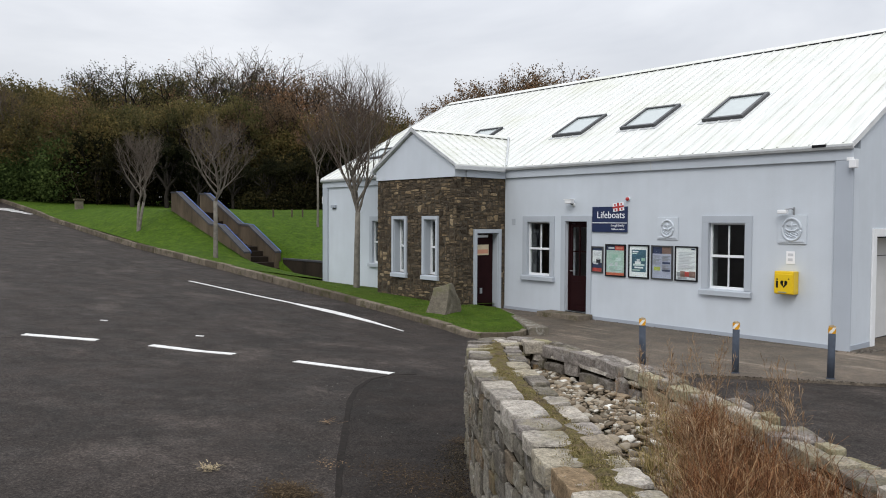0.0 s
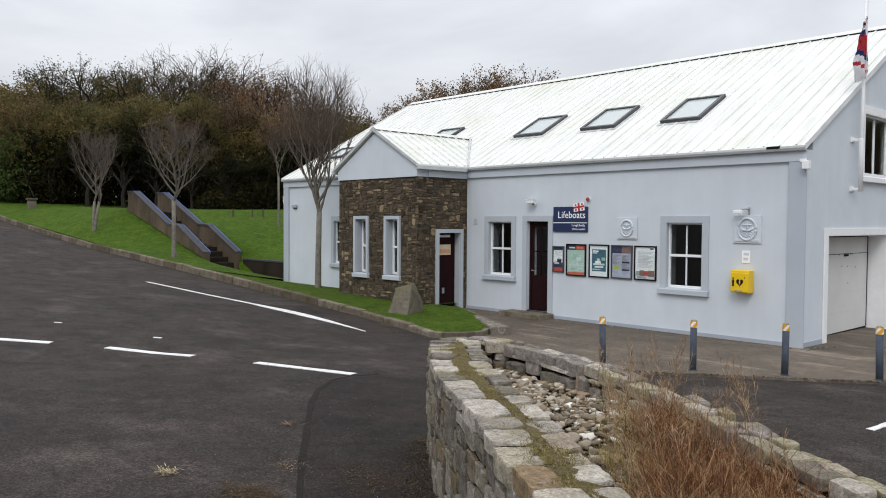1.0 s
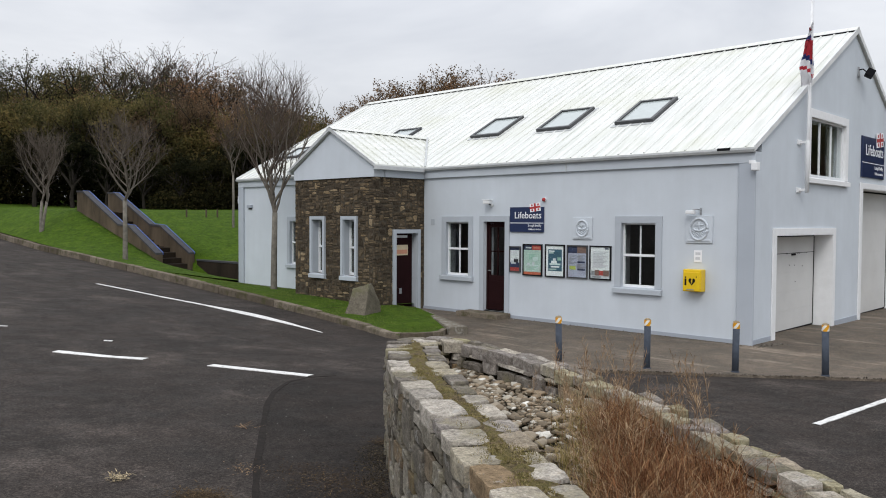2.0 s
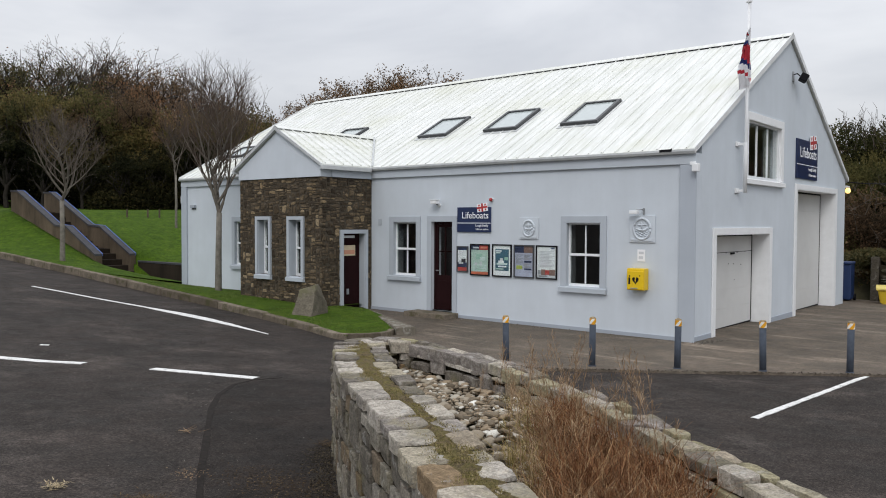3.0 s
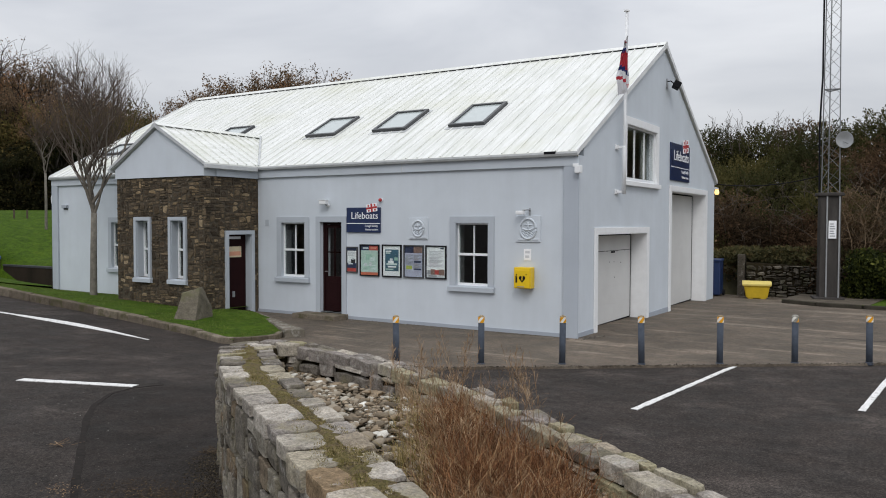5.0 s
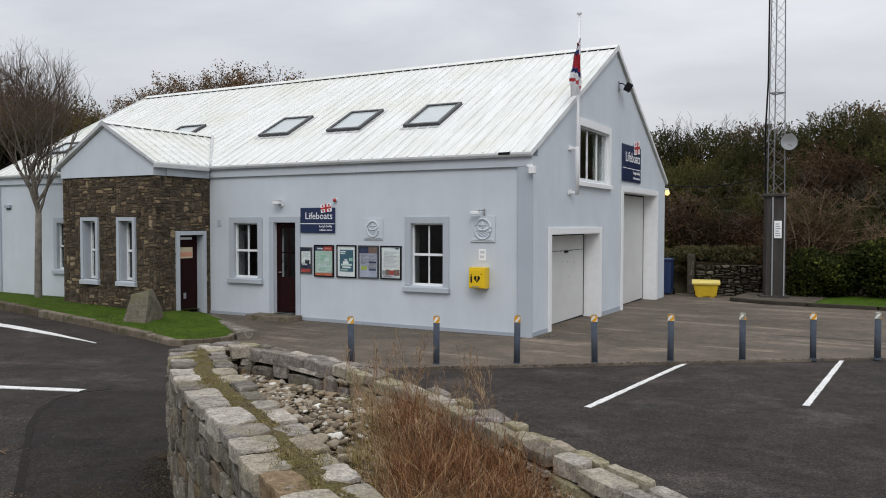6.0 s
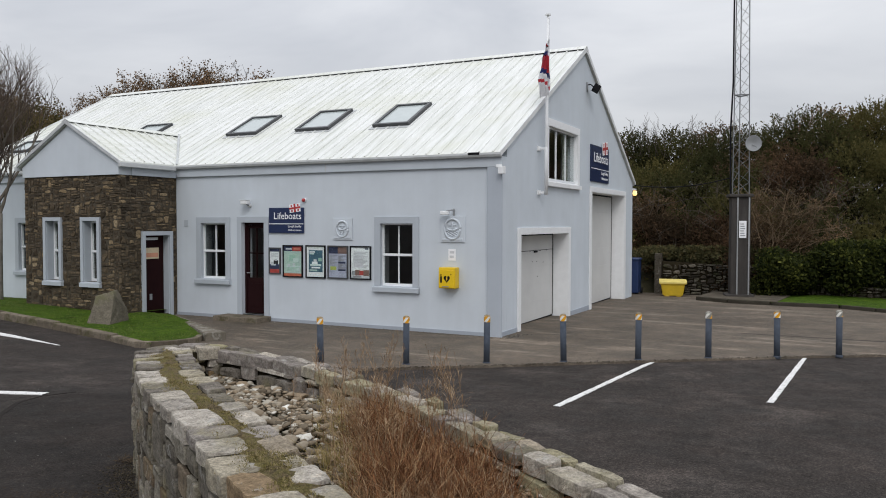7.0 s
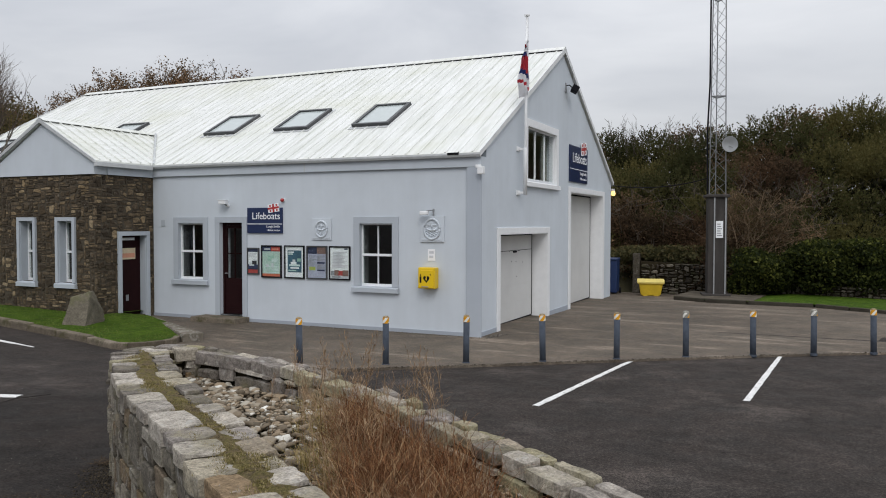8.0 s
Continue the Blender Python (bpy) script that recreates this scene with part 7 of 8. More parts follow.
def sprays(name, blobs, count, per, size, seed, material, label, category="scrub", length=(0.3, 0.6), lift=0.7, stretch=2.0, fall=0.0):
    """A thicket of leafy shoots: each shoot grows outwards and upwards from a clump, with leaves strung along it."""
    rng = np.random.default_rng(seed)
    b = np.array(blobs, float)
    vol = (b[:, 3] * b[:, 4] * b[:, 5]) ** 0.67
    pick = rng.choice(len(b), count, p=vol / vol.sum())
    d = rng.normal(size=(count, 3))
    d[:, 2] = np.abs(d[:, 2]) * 0.9 - 0.25
    d /= np.linalg.norm(d, axis=1, keepdims=True)
    root = b[pick, :3] + d * rng.uniform(0.6, 0.98, (count, 1)) * b[pick, 3:]
    way = d + np.array([0, 0, lift]) + rng.normal(0, 0.28, (count, 3))
    way /= np.linalg.norm(way, axis=1, keepdims=True)
    ln = rng.uniform(*length, (count, 1))
    t = (np.arange(per) + 0.5) / per
    c = root[:, None, :] + way[:, None, :] * (ln * t)[:, :, None] + rng.normal(0, 1, (count, per, 3)) * size * (1.1 - 0.8 * t)[None, :, None]
    c[:, :, 2] -= fall * (ln * t * t)
    way = np.repeat(way, per, 0)
    c = c.reshape(-1, 3)
    n = len(c)
    e1 = way + rng.normal(0, 0.6, (n, 3))
    e1 /= np.linalg.norm(e1, axis=1, keepdims=True)
    e2 = np.cross(e1, rng.normal(size=(n, 3)))
    e2 /= np.linalg.norm(e2, axis=1, keepdims=True)
    s = size * rng.uniform(0.6, 1.4, (n, 1))
    v = np.stack([c - e1 * s * stretch * 0.5, c + e2 * s * 0.5, c + e1 * s * stretch * 0.5, c - e2 * s * 0.5], 1).reshape(-1, 3)
    me = bpy.data.meshes.new(name)
    me.from_pydata(v.tolist(), [], np.arange(4 * n).reshape(-1, 4).tolist())
    me.materials.append(material)
    return tagged(new(name, me), label, category, kind="stuff")


wood_base = lambda x, y: lawn_z(max(-60, min(-17.1, x)), max(1, y))
bush("wood_understorey", along(75.5, 52, 56, 48.5, 60, 0.0, 2.7, 1.5, 201, wood_base) + along(83, 75.5, 64, 60, 14, 0.0, 2.6, 1.5, 206, wood_base), 46000, 0.13, 301, L_DARK, "tangled undergrowth at the foot of the wood, coloured as shade", "undergrowth", 0.3, 160)
# shade-coloured leaf mass added to close the gaps behind the trunks
bush("wood_backing", along(81, 52, 69, 62, 60, 0.0, 3.4, 1.9, 208, wood_base), 26000, 0.16, 308, L_DARK, "leaf backing added deep in the wood, coloured as shade", "undergrowth", 0.1)
thick = along(75.5, 52, 56, 54, 80, 1.2, 4.0, 1.6, 202, wood_base) + along(83, 75.5, 63, 58, 24, 1.2, 4.0, 1.6, 207, wood_base)
sprays("wood_thicket", thick[0::2], 8000, 8, 0.085, 302, L_OLIVE, "dense olive-brown thicket inside the wood", "thicket", (0.4, 0.9), 0.5)
sprays("dusky_thicket", thick[1::2], 7000, 8, 0.085, 305, L_DUSK, "dusky green thicket inside the wood", "thicket", (0.4, 0.9), 0.5)
bush("ivy_bank", along(81, 75.4, 60.5, 55.5, 18, 0.0, 2.9, 1.5, 203, wood_base), 18000, 0.11, 303, L_IVY, "glossy dark green ivy at the head of the road", "ivy", 0.5)
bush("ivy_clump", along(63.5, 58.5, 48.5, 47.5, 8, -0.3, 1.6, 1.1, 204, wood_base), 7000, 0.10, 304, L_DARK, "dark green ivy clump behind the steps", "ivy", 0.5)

# scrub on the slope behind the yard, bush by bush, rising in rows to the skyline
L_SAGE = leafage("grey_green_broom_shoots", [(0.0, (0.066, 0.068, 0.030)), (0.5, (0.084, 0.086, 0.037)), (1.0, (0.108, 0.104, 0.046))], 0.9)
L_BRAMBLE = leafage("withered_bramble_leaves", [(0.0, (0.074, 0.055, 0.039)), (0.5, (0.110, 0.081, 0.055)), (1.0, (0.160, 0.118, 0.078))])
rs = random.Random(88)


def crest(b):
    """Height of the thicket's skyline at a bearing."""
    return float(np.interp(b, [-8, -4.2, -2.3, 1.0, 2.6, 4.6, 7.0, 10.0, 13.8, 18], [6.8, 7.1, 7.55, 7.85, 7.0, 6.7, 6.65, 6.45, 6.6, 6.7]))


M_STEM = simple("dull_brown_stems", (0.088, 0.072, 0.058), 0.95, vary=0.4)
# very dark leaves below each bush stand in for the hollows' shade
L_SHADE = leafage("shade_toned_inner_leaves", [(0.0, (0.018, 0.019, 0.010)), (0.6, (0.028, 0.029, 0.015)), (1.0, (0.044, 0.039, 0.021))], 0.9)
L_RUDDY = leafage("dark_ruddy_leaves", [(0.0, (0.038, 0.029, 0.020)), (0.5, (0.064, 0.045, 0.031)), (1.0, (0.105, 0.070, 0.048))], 0.9)
kinds = {"broom": [], "olive": [], "russet": [], "ruddy": [], "shade": []}
for d, part_of_rise in ((29.3, 0.22), (30.6, 0.36), (32.0, 0.50), (33.6, 0.64), (35.4, 0.79), (37.4, 0.92), (38.6, 1.0)):
    b = -8.0
    while b < 18.5:
        r = rs.uniform(0.95, 2.0)
        x, y = ray_place(b, d + rs.uniform(-0.6, 0.6))
        zt = 2.2 + (crest(b) - 2.2) * d / 38 if part_of_rise > 0.9 else crest(b) * part_of_rise + 0.25
        zt += rs.uniform(-0.45, 0.35)
        if b > 4 and part_of_rise < 0.55:
            kind = rs.choice(("ruddy", "ruddy", "olive", "russet", "broom"))
        elif 0.5 < b < 4.5 and part_of_rise < 0.68:
            kind = rs.choice(("ruddy", "olive", "broom"))
        elif b < 3:
            kind = rs.choice(("broom", "broom", "broom", "olive", "russet"))
        else:
            kind = rs.choice(("broom", "olive", "olive", "olive", "russet"))
        rz = r * rs.uniform(0.75, 1.05)
        kinds[kind].append((x, y, zt - rz - 0.25, r, r * 0.9, rz))
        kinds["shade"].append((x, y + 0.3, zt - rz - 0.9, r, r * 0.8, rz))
        b += r * rs.uniform(1.1, 1.65) / d * 57.3
bush("scrub_shade", kinds["shade"], 36000, 0.15, 406, L_SHADE, "inner growth of the hillside scrub, coloured as hollow shade", "scrub", 0.2, 200)
sprays("broom_scrub", kinds["broom"], 13000, 10, 0.043, 401, L_SAGE, "feathery grey-green shrubs on the hillside", "scrub", (0.28, 0.60), 0.8, 2.6)
sprays("olive_scrub", kinds["olive"], 13000, 9, 0.049, 402, L_SCRUB, "overgrown olive-green scrub on the hillside", "scrub", (0.22, 0.48), 0.5, 2.0)
sprays("brown_brambles", kinds["russet"], 7000, 7, 0.055, 403, L_BRAMBLE, "brown withered brambles and bracken on the slope", "brambles", (0.3, 0.7), 0.3, 1.8, 0.3)
sprays("ruddy_brambles", kinds["ruddy"], 8000, 7, 0.055, 407, L_RUDDY, "dark reddish-brown brambles low on the slope", "brambles", (0.3, 0.7), 0.3, 1.8, 0.3)
# a spreading shrub with tan leafless branches behind the hedge
M_TANSTEM = simple("tan_stems", (0.215, 0.155, 0.100), 0.95, vary=0.4)
rf = random.Random(90)
fan = thing("bare_shrub", "spreading leafless shrub with tan branches above the hedge", "shrub")
tips_fan = []
for k in range(30):
    b0, d0 = 4.0 + rf.gauss(0, 0.5), 28.4 + rf.uniform(-0.3, 0.3)
    x, y = ray_place(b0, d0)
    p = Vector((x, y, 0.9))
    a = rf.uniform(-1.25, 0.25)
    way = Vector((-math.sin(a), rf.gauss(0, 0.15) - 0.1, math.cos(a) * 0.95)).normalized()
    ln = rf.uniform(1.3, 2.6) * (1.0 if a > -0.6 else 1.15)
    bm = bmesh.new()
    bow = Vector((rf.gauss(0, 0.16), 0, rf.uniform(0.05, 0.25)))
    pts = [p, p + way * ln * 0.33 + bow * 0.8, p + way * ln * 0.66 + bow + Vector((rf.gauss(0, 0.08), 0, 0)), p + way * ln + Vector((rf.gauss(0, 0.15), 0, -0.05))]
    add_tube(bm, pts, [0.020, 0.016, 0.012, 0.006], 4, False)
    for _ in range(13):
        i = rf.choice((1, 1, 2, 2, 2))
        q = pts[i].lerp(pts[i + 1], rf.random())
        e = q + (way * 0.5 + Vector((rf.gauss(0, 0.5), rf.gauss(0, 0.3), rf.gauss(0.15, 0.4)))) * rf.uniform(0.25, 0.6)
        add_tube(bm, [q, e], [0.008, 0.004], 3, False)
        tips_fan += [q.lerp(e, rf.uniform(0.4, 1)) + Vector((rf.gauss(0, 0.06), rf.gauss(0, 0.06), rf.gauss(0, 0.06))) for _ in range(14)]
    part("branch", bm, M_TANSTEM, fan)
fan_leaves = leaf_mesh("leaves", np.array([p[:] for p in tips_fan]), 0.045, 91)
fan_leaves.materials.append(L_BROWN)
part("leaves", fan_leaves, None, fan, "few withered tan leaves")
# bare arching stems among the brambles and leafless tops on the skyline
rb = random.Random(89)
bm = bmesh.new()
for k in range(0, 420, 4):
    b, d = (rb.uniform(-1, 4.4), rb.uniform(28.9, 30.2)) if k < 200 else ((rb.uniform(5, 14.5), rb.uniform(28.9, 30.0)) if k < 300 else (rb.uniform(7.0, 13.5), rb.uniform(36.5, 37.6)))
    x, y = ray_place(b, d)
    if k < 300:
        p = Vector((x, y, rb.uniform(0.8, 3.2)))
        e = Vector((rb.gauss(0, 0.8), rb.gauss(-0.2, 0.3), rb.uniform(0.1, 1.0)))
    else:
        p = Vector((x, y, crest(b) - 1.3))
        e = Vector((rb.gauss(0, 0.3), rb.gauss(0, 0.3), rb.uniform(1.0, 1.9)))
    m = p + e * 0.5 + Vector((rb.gauss(0, 0.12), rb.gauss(0, 0.12), 0.12))
    add_tube(bm, [p, m, p + e], [0.012, 0.008, 0.004], 4, False)
    for _ in range(5):
        q = p.lerp(p + e, rb.uniform(0.35, 0.95)) + Vector((0, 0, 0.08))
        add_tube(bm, [q, q + Vector((rb.gauss(0, 0.22), rb.gauss(0, 0.22), rb.uniform(0.05, 0.4)))], [0.008, 0.004], 3, False)
solid("bare_stems", bm, M_STEM, "bare grey-brown stems among the hillside scrub", "stems", kind="stuff")
# palest and darkest leaves carry highlights and shade in their colour
L_HEDGE = leafage("highlight_toned_hedge_leaves", [(0.0, (0.009, 0.015, 0.005)), (0.5, (0.026, 0.037, 0.009)), (0.85, (0.054, 0.067, 0.016)), (1.0, (0.120, 0.138, 0.036))], 0.75)
hedge = []
for k in range(46):
    b = rs.uniform(-6.5, 4.2)
    x, y = ray_place(b, rs.uniform(26.4, 27.6))
    hedge.append((x, y, 0.36 + rs.uniform(0.0, 0.86) + (0.10 if b < 0 else -0.14), 0.62, 0.7, 0.46))
bush("ivy_hedge", hedge, 60000, 0.066, 404, L_HEDGE, "glossy green ivy hedge over the field wall", "hedge", 0.6)
top_ivy = []
for k in range(22):
    x, y = ray_place(rs.uniform(5.2, 12.6), rs.uniform(27.2, 28.2))
    top_ivy.append((x, y + 0.3, 1.10 + rs.uniform(-0.12, 0.16), 0.5, 0.40, 0.24))
bush("wall_ivy", top_ivy, 7000, 0.075, 405, L_DUSK, "ivy trailing over the top of the stone wall", "ivy", 0.5)


# ---- things fixed to the station ----
def bars(rows, x, z, right=False):
    """Plain bars that stand for small print: (offset down, width, height)."""
    bm = bmesh.new()
    for d, w, h in rows:
        a = x - w if right else x
        add_box(bm, (a, -0.002, z - d - h), (a + w, 0.0, z - d))
    return bm


def house_flag(parent, x, z, s):
    """The emblem above a sign: a tilted white square with a red cross and dark marks, as plain shapes."""
    turn = Matrix.Rotation(radians(-7), 4, "Y")

    def put(bm):
        bm.transform(Matrix.Translation((x, 0, z)) @ turn)
        return bm

    part("emblem_ground", put(box((-s, -0.006, -s * 0.62), (s, 0.004, s * 0.62), 0.002)), M_LETTER, parent, "white emblem panel")
    bm = bmesh.new()
    add_box(bm, (-s, -0.009, -s * 0.15), (s, -0.0062, s * 0.15))
    add_box(bm, (-s * 0.17, -0.0095, -s * 0.62), (s * 0.17, -0.0064, s * 0.62))
    part("emblem_cross", put(bm), M_RED, parent, "red emblem cross")
    for u in (-1, 1):
        for v in (-1, 1):
            bm = bmesh.new()
            add_box(bm, (u * s * 0.58 - s * 0.12, -0.009, v * s * 0.37 - s * 0.14), (u * s * 0.58 + s * 0.16, -0.0062, v * s * 0.37 + s * 0.14))
            part("emblem_mark", put(bm), M_RED, parent, "dark red emblem mark")


def station_sign(width, height, split, label, at):
    """A navy board that faces -y: the name, a rule and two lines below it. Its lower left corner is the origin."""
    sg = thing("station_sign", label, "sign")
    part("board", box((0, -0.03, 0), (width, 0.0, height), 0.004), M_NAVY, sg)
    part("rule", box((0, -0.0325, split - 0.008), (width, -0.0302, split + 0.008)), M_LETTER, sg, "thin white rule")

    def text(body, x, z, w, h):
        bm = fitted(words(body, 0.2), x, z, w, h)
        bm.transform(Matrix.Translation((0, -0.0325, 0)))
        part("lettering", bm, M_LETTER, sg, "white lettering")

    text("Lifeboats", width * 0.155, height * 0.545, width * 0.78, height * 0.27)
    text("Lough", width * 0.56, height * 0.195, width * 0.178, height * 0.115)
    text("Swilly", width * 0.757, height * 0.195, width * 0.178, height * 0.115)
    text("Lifeboat", width * 0.57, height * 0.085, width * 0.185, height * 0.07)
    text("station", width * 0.772, height * 0.085, width * 0.163, height * 0.065)
    em = new("emblem")
    em.parent = sg
    em.matrix_local = pose(width * 0.76, -0.034, height * 0.985)
    house_flag(em, 0, 0, width * 0.155)
    sg.matrix_world = at
    return sg


station_sign(0.95, 0.56, 0.203, "navy lifeboat sign with white lettering on the front wall", pose(-5.56, -0.004, 1.98))
station_sign(1.82, 0.97, 0.35, "large navy lifeboat sign with white lettering on the gable", pose(0.004, 6.19, 3.32, 0, 0, 90))


def poster(x0, x1, z0, z1, label, frame_mat, paper, blocks):
    """A framed notice: rim, sheet, printed blocks and bars. Blocks are (u0, u1, v0, v1, material) as fractions."""
    w, h = x1 - x0, z1 - z0
    p = thing("poster_frame", label, "poster", "posters on the front wall", pose(x0, -0.004, z0))
    f = 0.028
    bm = bmesh.new()
    for a, b in (((0, -0.035, 0), (f, 0, h)), ((w - f, -0.035, 0), (w, 0, h)), ((f, -0.035, 0), (w - f, 0, f)), ((f, -0.035, h - f), (w - f, 0, h))):
        add_box(bm, a, b, 0.003)
    part("rim", bm, frame_mat, p)
    part("sheet", box((f, -0.016, f), (w - f, -0.002, h - f)), paper, p)
    for k, (u0, u1, v0, v1, m) in enumerate(blocks):
        d = 0.0165 + 0.0006 * (k + 1)
        part("printed_block", box((f + u0 * (w - 2 * f), -d, f + v0 * (h - 2 * f)), (f + u1 * (w - 2 * f), -0.0162, f + v1 * (h - 2 * f))), m, p)
    part("cover", box((f, -0.026, f), (w - f, -0.023, h - f)), M_GLASS, p, "clear cover").visible_shadow = False
    return p


P_WHITE = simple("poster_white", (0.78, 0.79, 0.80), 0.6, vary=0.03)
P_RED = simple("poster_red", (0.42, 0.055, 0.045), 0.6)
P_ORANGE = simple("poster_orange", (0.52, 0.13, 0.07), 0.6)
P_MINT = simple("poster_mint", (0.42, 0.55, 0.49), 0.6)
P_TEAL = simple("poster_teal", (0.04, 0.11, 0.16), 0.6)
P_LILAC = simple("poster_lilac", (0.40, 0.41, 0.52), 0.6)
P_NAVY = simple("poster_navy", (0.02, 0.03, 0.08), 0.6)
P_GREY = simple("poster_grey", (0.28, 0.29, 0.31), 0.6)
P_PALE = simple("faded_print", (0.56, 0.57, 0.60), 0.6)
P_BLACKISH = simple("poster_black", (0.015, 0.017, 0.022), 0.6)
P_PALEMINT = simple("poster_pale_mint", (0.56, 0.66, 0.64), 0.6, vary=0.1)
P_GREENISH = simple("poster_soft_green", (0.32, 0.50, 0.41), 0.6, vary=0.15)
P_PINK = simple("poster_salmon", (0.58, 0.20, 0.14), 0.6)
P_LIME = simple("poster_lime", (0.42, 0.48, 0.10), 0.6)
P_BROWN = simple("poster_brown", (0.20, 0.12, 0.10), 0.6)
lines = lambda u0, u1, v0, v1, n, m: [(u0, u1 - 0.13 * (k % 3), v1 - (v1 - v0) * (k + 0.55) / n, v1 - (v1 - v0) * k / n, m) for k in range(n)]
poster(-5.575, -5.25, 1.065, 1.655, "small framed poster with a red foot and dark picture", M_DARKFRAME, P_WHITE,
       [(0, 1, 0.88, 1.0, P_NAVY), (0, 1, 0.0, 0.15, P_RED), (0, 1, 0.15, 0.36, P_NAVY), (0.1, 0.60, 0.30, 0.44, P_PALE), (0.40, 0.85, 0.36, 0.52, P_BLACKISH), (0.5, 0.74, 0.50, 0.58, P_PALE)] + lines(0.12, 0.9, 0.64, 0.82, 4, P_PALE))
poster(-5.185, -4.645, 1.005, 1.715, "framed pale green map poster with a red corner", M_BLACK, P_MINT,
       [(0, 0.48, 0.84, 1.0, P_NAVY), (0.48, 1, 0.84, 1.0, P_RED), (0, 1, 0.0, 0.09, P_ORANGE), (0.10, 0.90, 0.12, 0.34, P_PALEMINT), (0.20, 0.36, 0.16, 0.40, P_PALE), (0.50, 0.62, 0.20, 0.44, P_PALE), (0.30, 0.64, 0.52, 0.70, P_GREENISH), (0.52, 0.80, 0.48, 0.60, P_PALEMINT), (0.12, 0.44, 0.89, 0.94, P_PALE), (0.56, 0.90, 0.89, 0.95, P_PINK)] + lines(0.15, 0.85, 0.14, 0.30, 4, P_GREENISH))
poster(-4.565, -4.045, 1.005, 1.72, "framed poster with a teal sea picture and white border", M_BLACK, P_WHITE,
       [(0.12, 0.9, 0.16, 0.88, P_TEAL), (0.16, 0.48, 0.80, 0.84, P_WHITE), (0.16, 0.42, 0.74, 0.78, P_PALEMINT), (0.20, 0.82, 0.36, 0.42, P_PALEMINT), (0.30, 0.62, 0.42, 0.50, P_WHITE), (0.40, 0.56, 0.50, 0.58, P_PALE), (0.28, 0.76, 0.28, 0.33, P_WHITE), (0.16, 0.6, 0.20, 0.24, P_MINT), (0.66, 0.86, 0.52, 0.62, P_GREENISH)])
poster(-3.985, -3.465, 1.01, 1.72, "framed lilac information notice with navy heading", M_DARKFRAME, P_LILAC,
       [(0, 0.50, 0.78, 1.0, P_NAVY), (0.50, 1, 0.78, 1.0, P_BROWN), (0.08, 0.42, 0.24, 0.36, P_LIME), (0.52, 0.92, 0.46, 0.52, P_NAVY), (0.52, 0.92, 0.22, 0.27, P_NAVY)] + lines(0.06, 0.46, 0.42, 0.72, 8, P_GREY) + lines(0.52, 0.94, 0.54, 0.72, 5, P_GREY) + lines(0.52, 0.94, 0.28, 0.44, 5, P_GREY))
poster(-3.415, -2.895, 1.01, 1.72, "framed white notice with small print and a photograph", M_BLACK, P_WHITE,
       [(0, 1, 0.0, 0.18, P_PALE), (0.04, 0.24, 0.10, 0.24, P_GREY), (0.22, 0.46, 0.09, 0.27, P_BROWN), (0.44, 0.70, 0.10, 0.25, P_RED), (0.66, 0.96, 0.08, 0.27, P_BROWN), (0.10, 0.55, 0.02, 0.08, P_GREY), (0.74, 0.92, 0.93, 0.97, P_NAVY)] + lines(0.14, 0.9, 0.34, 0.86, 11, P_PALE))


def plaque(cx, cz, w, h, r, label):
    """A moulded emblem on a square plaster panel."""
    p = thing("wall_plaque", label, "plaque", "moulded plaques", pose(cx, -0.004, cz))
    part("panel", box((-w / 2, -0.022, -h / 2), (w / 2, 0, h / 2), 0.006), M_RENDER, p)
    ring = bmesh.new()
    pts = [Vector((r * 0.9 * math.cos(a), -0.03, r * 1.05 * math.sin(a))) for a in (2 * math.pi * k / 28 for k in range(29))]
    add_tube(ring, pts, 0.022, 8)
    part("ring", ring, M_RENDER, p, "moulded ring", True)
    bm = bmesh.new()
    for k in range(3):
        zz = -r * (0.25 + 0.2 * k)
        pts = [Vector((-r * 0.72 + r * 1.44 * i / 12, -0.026, zz + 0.018 * math.sin(i * 1.6 + k))) for i in range(13)]
        add_tube(bm, pts, 0.011, 6)
    add_tube(bm, [(-r * 0.6, -0.028, r * 0.05), (-r * 0.3, -0.03, -r * 0.12), (r * 0.3, -0.03, -r * 0.12), (r * 0.62, -0.028, r * 0.10)], 0.02, 6)
    add_tube(bm, [(0, -0.028, -r * 0.1), (0, -0.03, r * 0.7)], 0.013, 6)
    add_tube(bm, [(-r * 0.45, -0.028, r * 0.38), (r * 0.45, -0.028, r * 0.42)], 0.013, 6)
    part("relief", bm, M_RENDER, p, "moulded relief", True)
    part("ledge", box((-w * 0.42, -0.034, -h * 0.44), (w * 0.42, -0.02, -h * 0.36), 0.004), M_RENDER, p)


plaque(-3.605, 2.075, 0.49, 0.46, 0.16, "round moulded emblem on a grey plaster panel")
plaque(-1.00, 2.085, 0.53, 0.52, 0.19, "round moulded emblem on a grey plaster panel")

# defibrillator box
aed = thing("defibrillator_box", "bright yellow defibrillator cabinet with black symbols", "cabinet", at=pose(-1.22, -0.004, 0.915) @ Matrix.Diagonal((0.85, 1.0, 0.97, 1.0)))
aw, ah = 0.42, 0.43
part("body", box((0, -0.20, 0), (aw, 0, ah), 0.02), M_YELLOW, aed)
part("door", box((0.015, -0.222, 0.015), (aw - 0.015, -0.202, ah - 0.05), 0.01), M_YELLOW, aed)
bm = bmesh.new()
heart = []
for k in range(24):
    a = 2 * math.pi * k / 24
    heart.append((0.225 + 0.0050 * 16 * math.sin(a) ** 3, 0.20 + 0.0050 * (13 * math.cos(a) - 5 * math.cos(2 * a) - 2 * math.cos(3 * a) - math.cos(4 * a))))
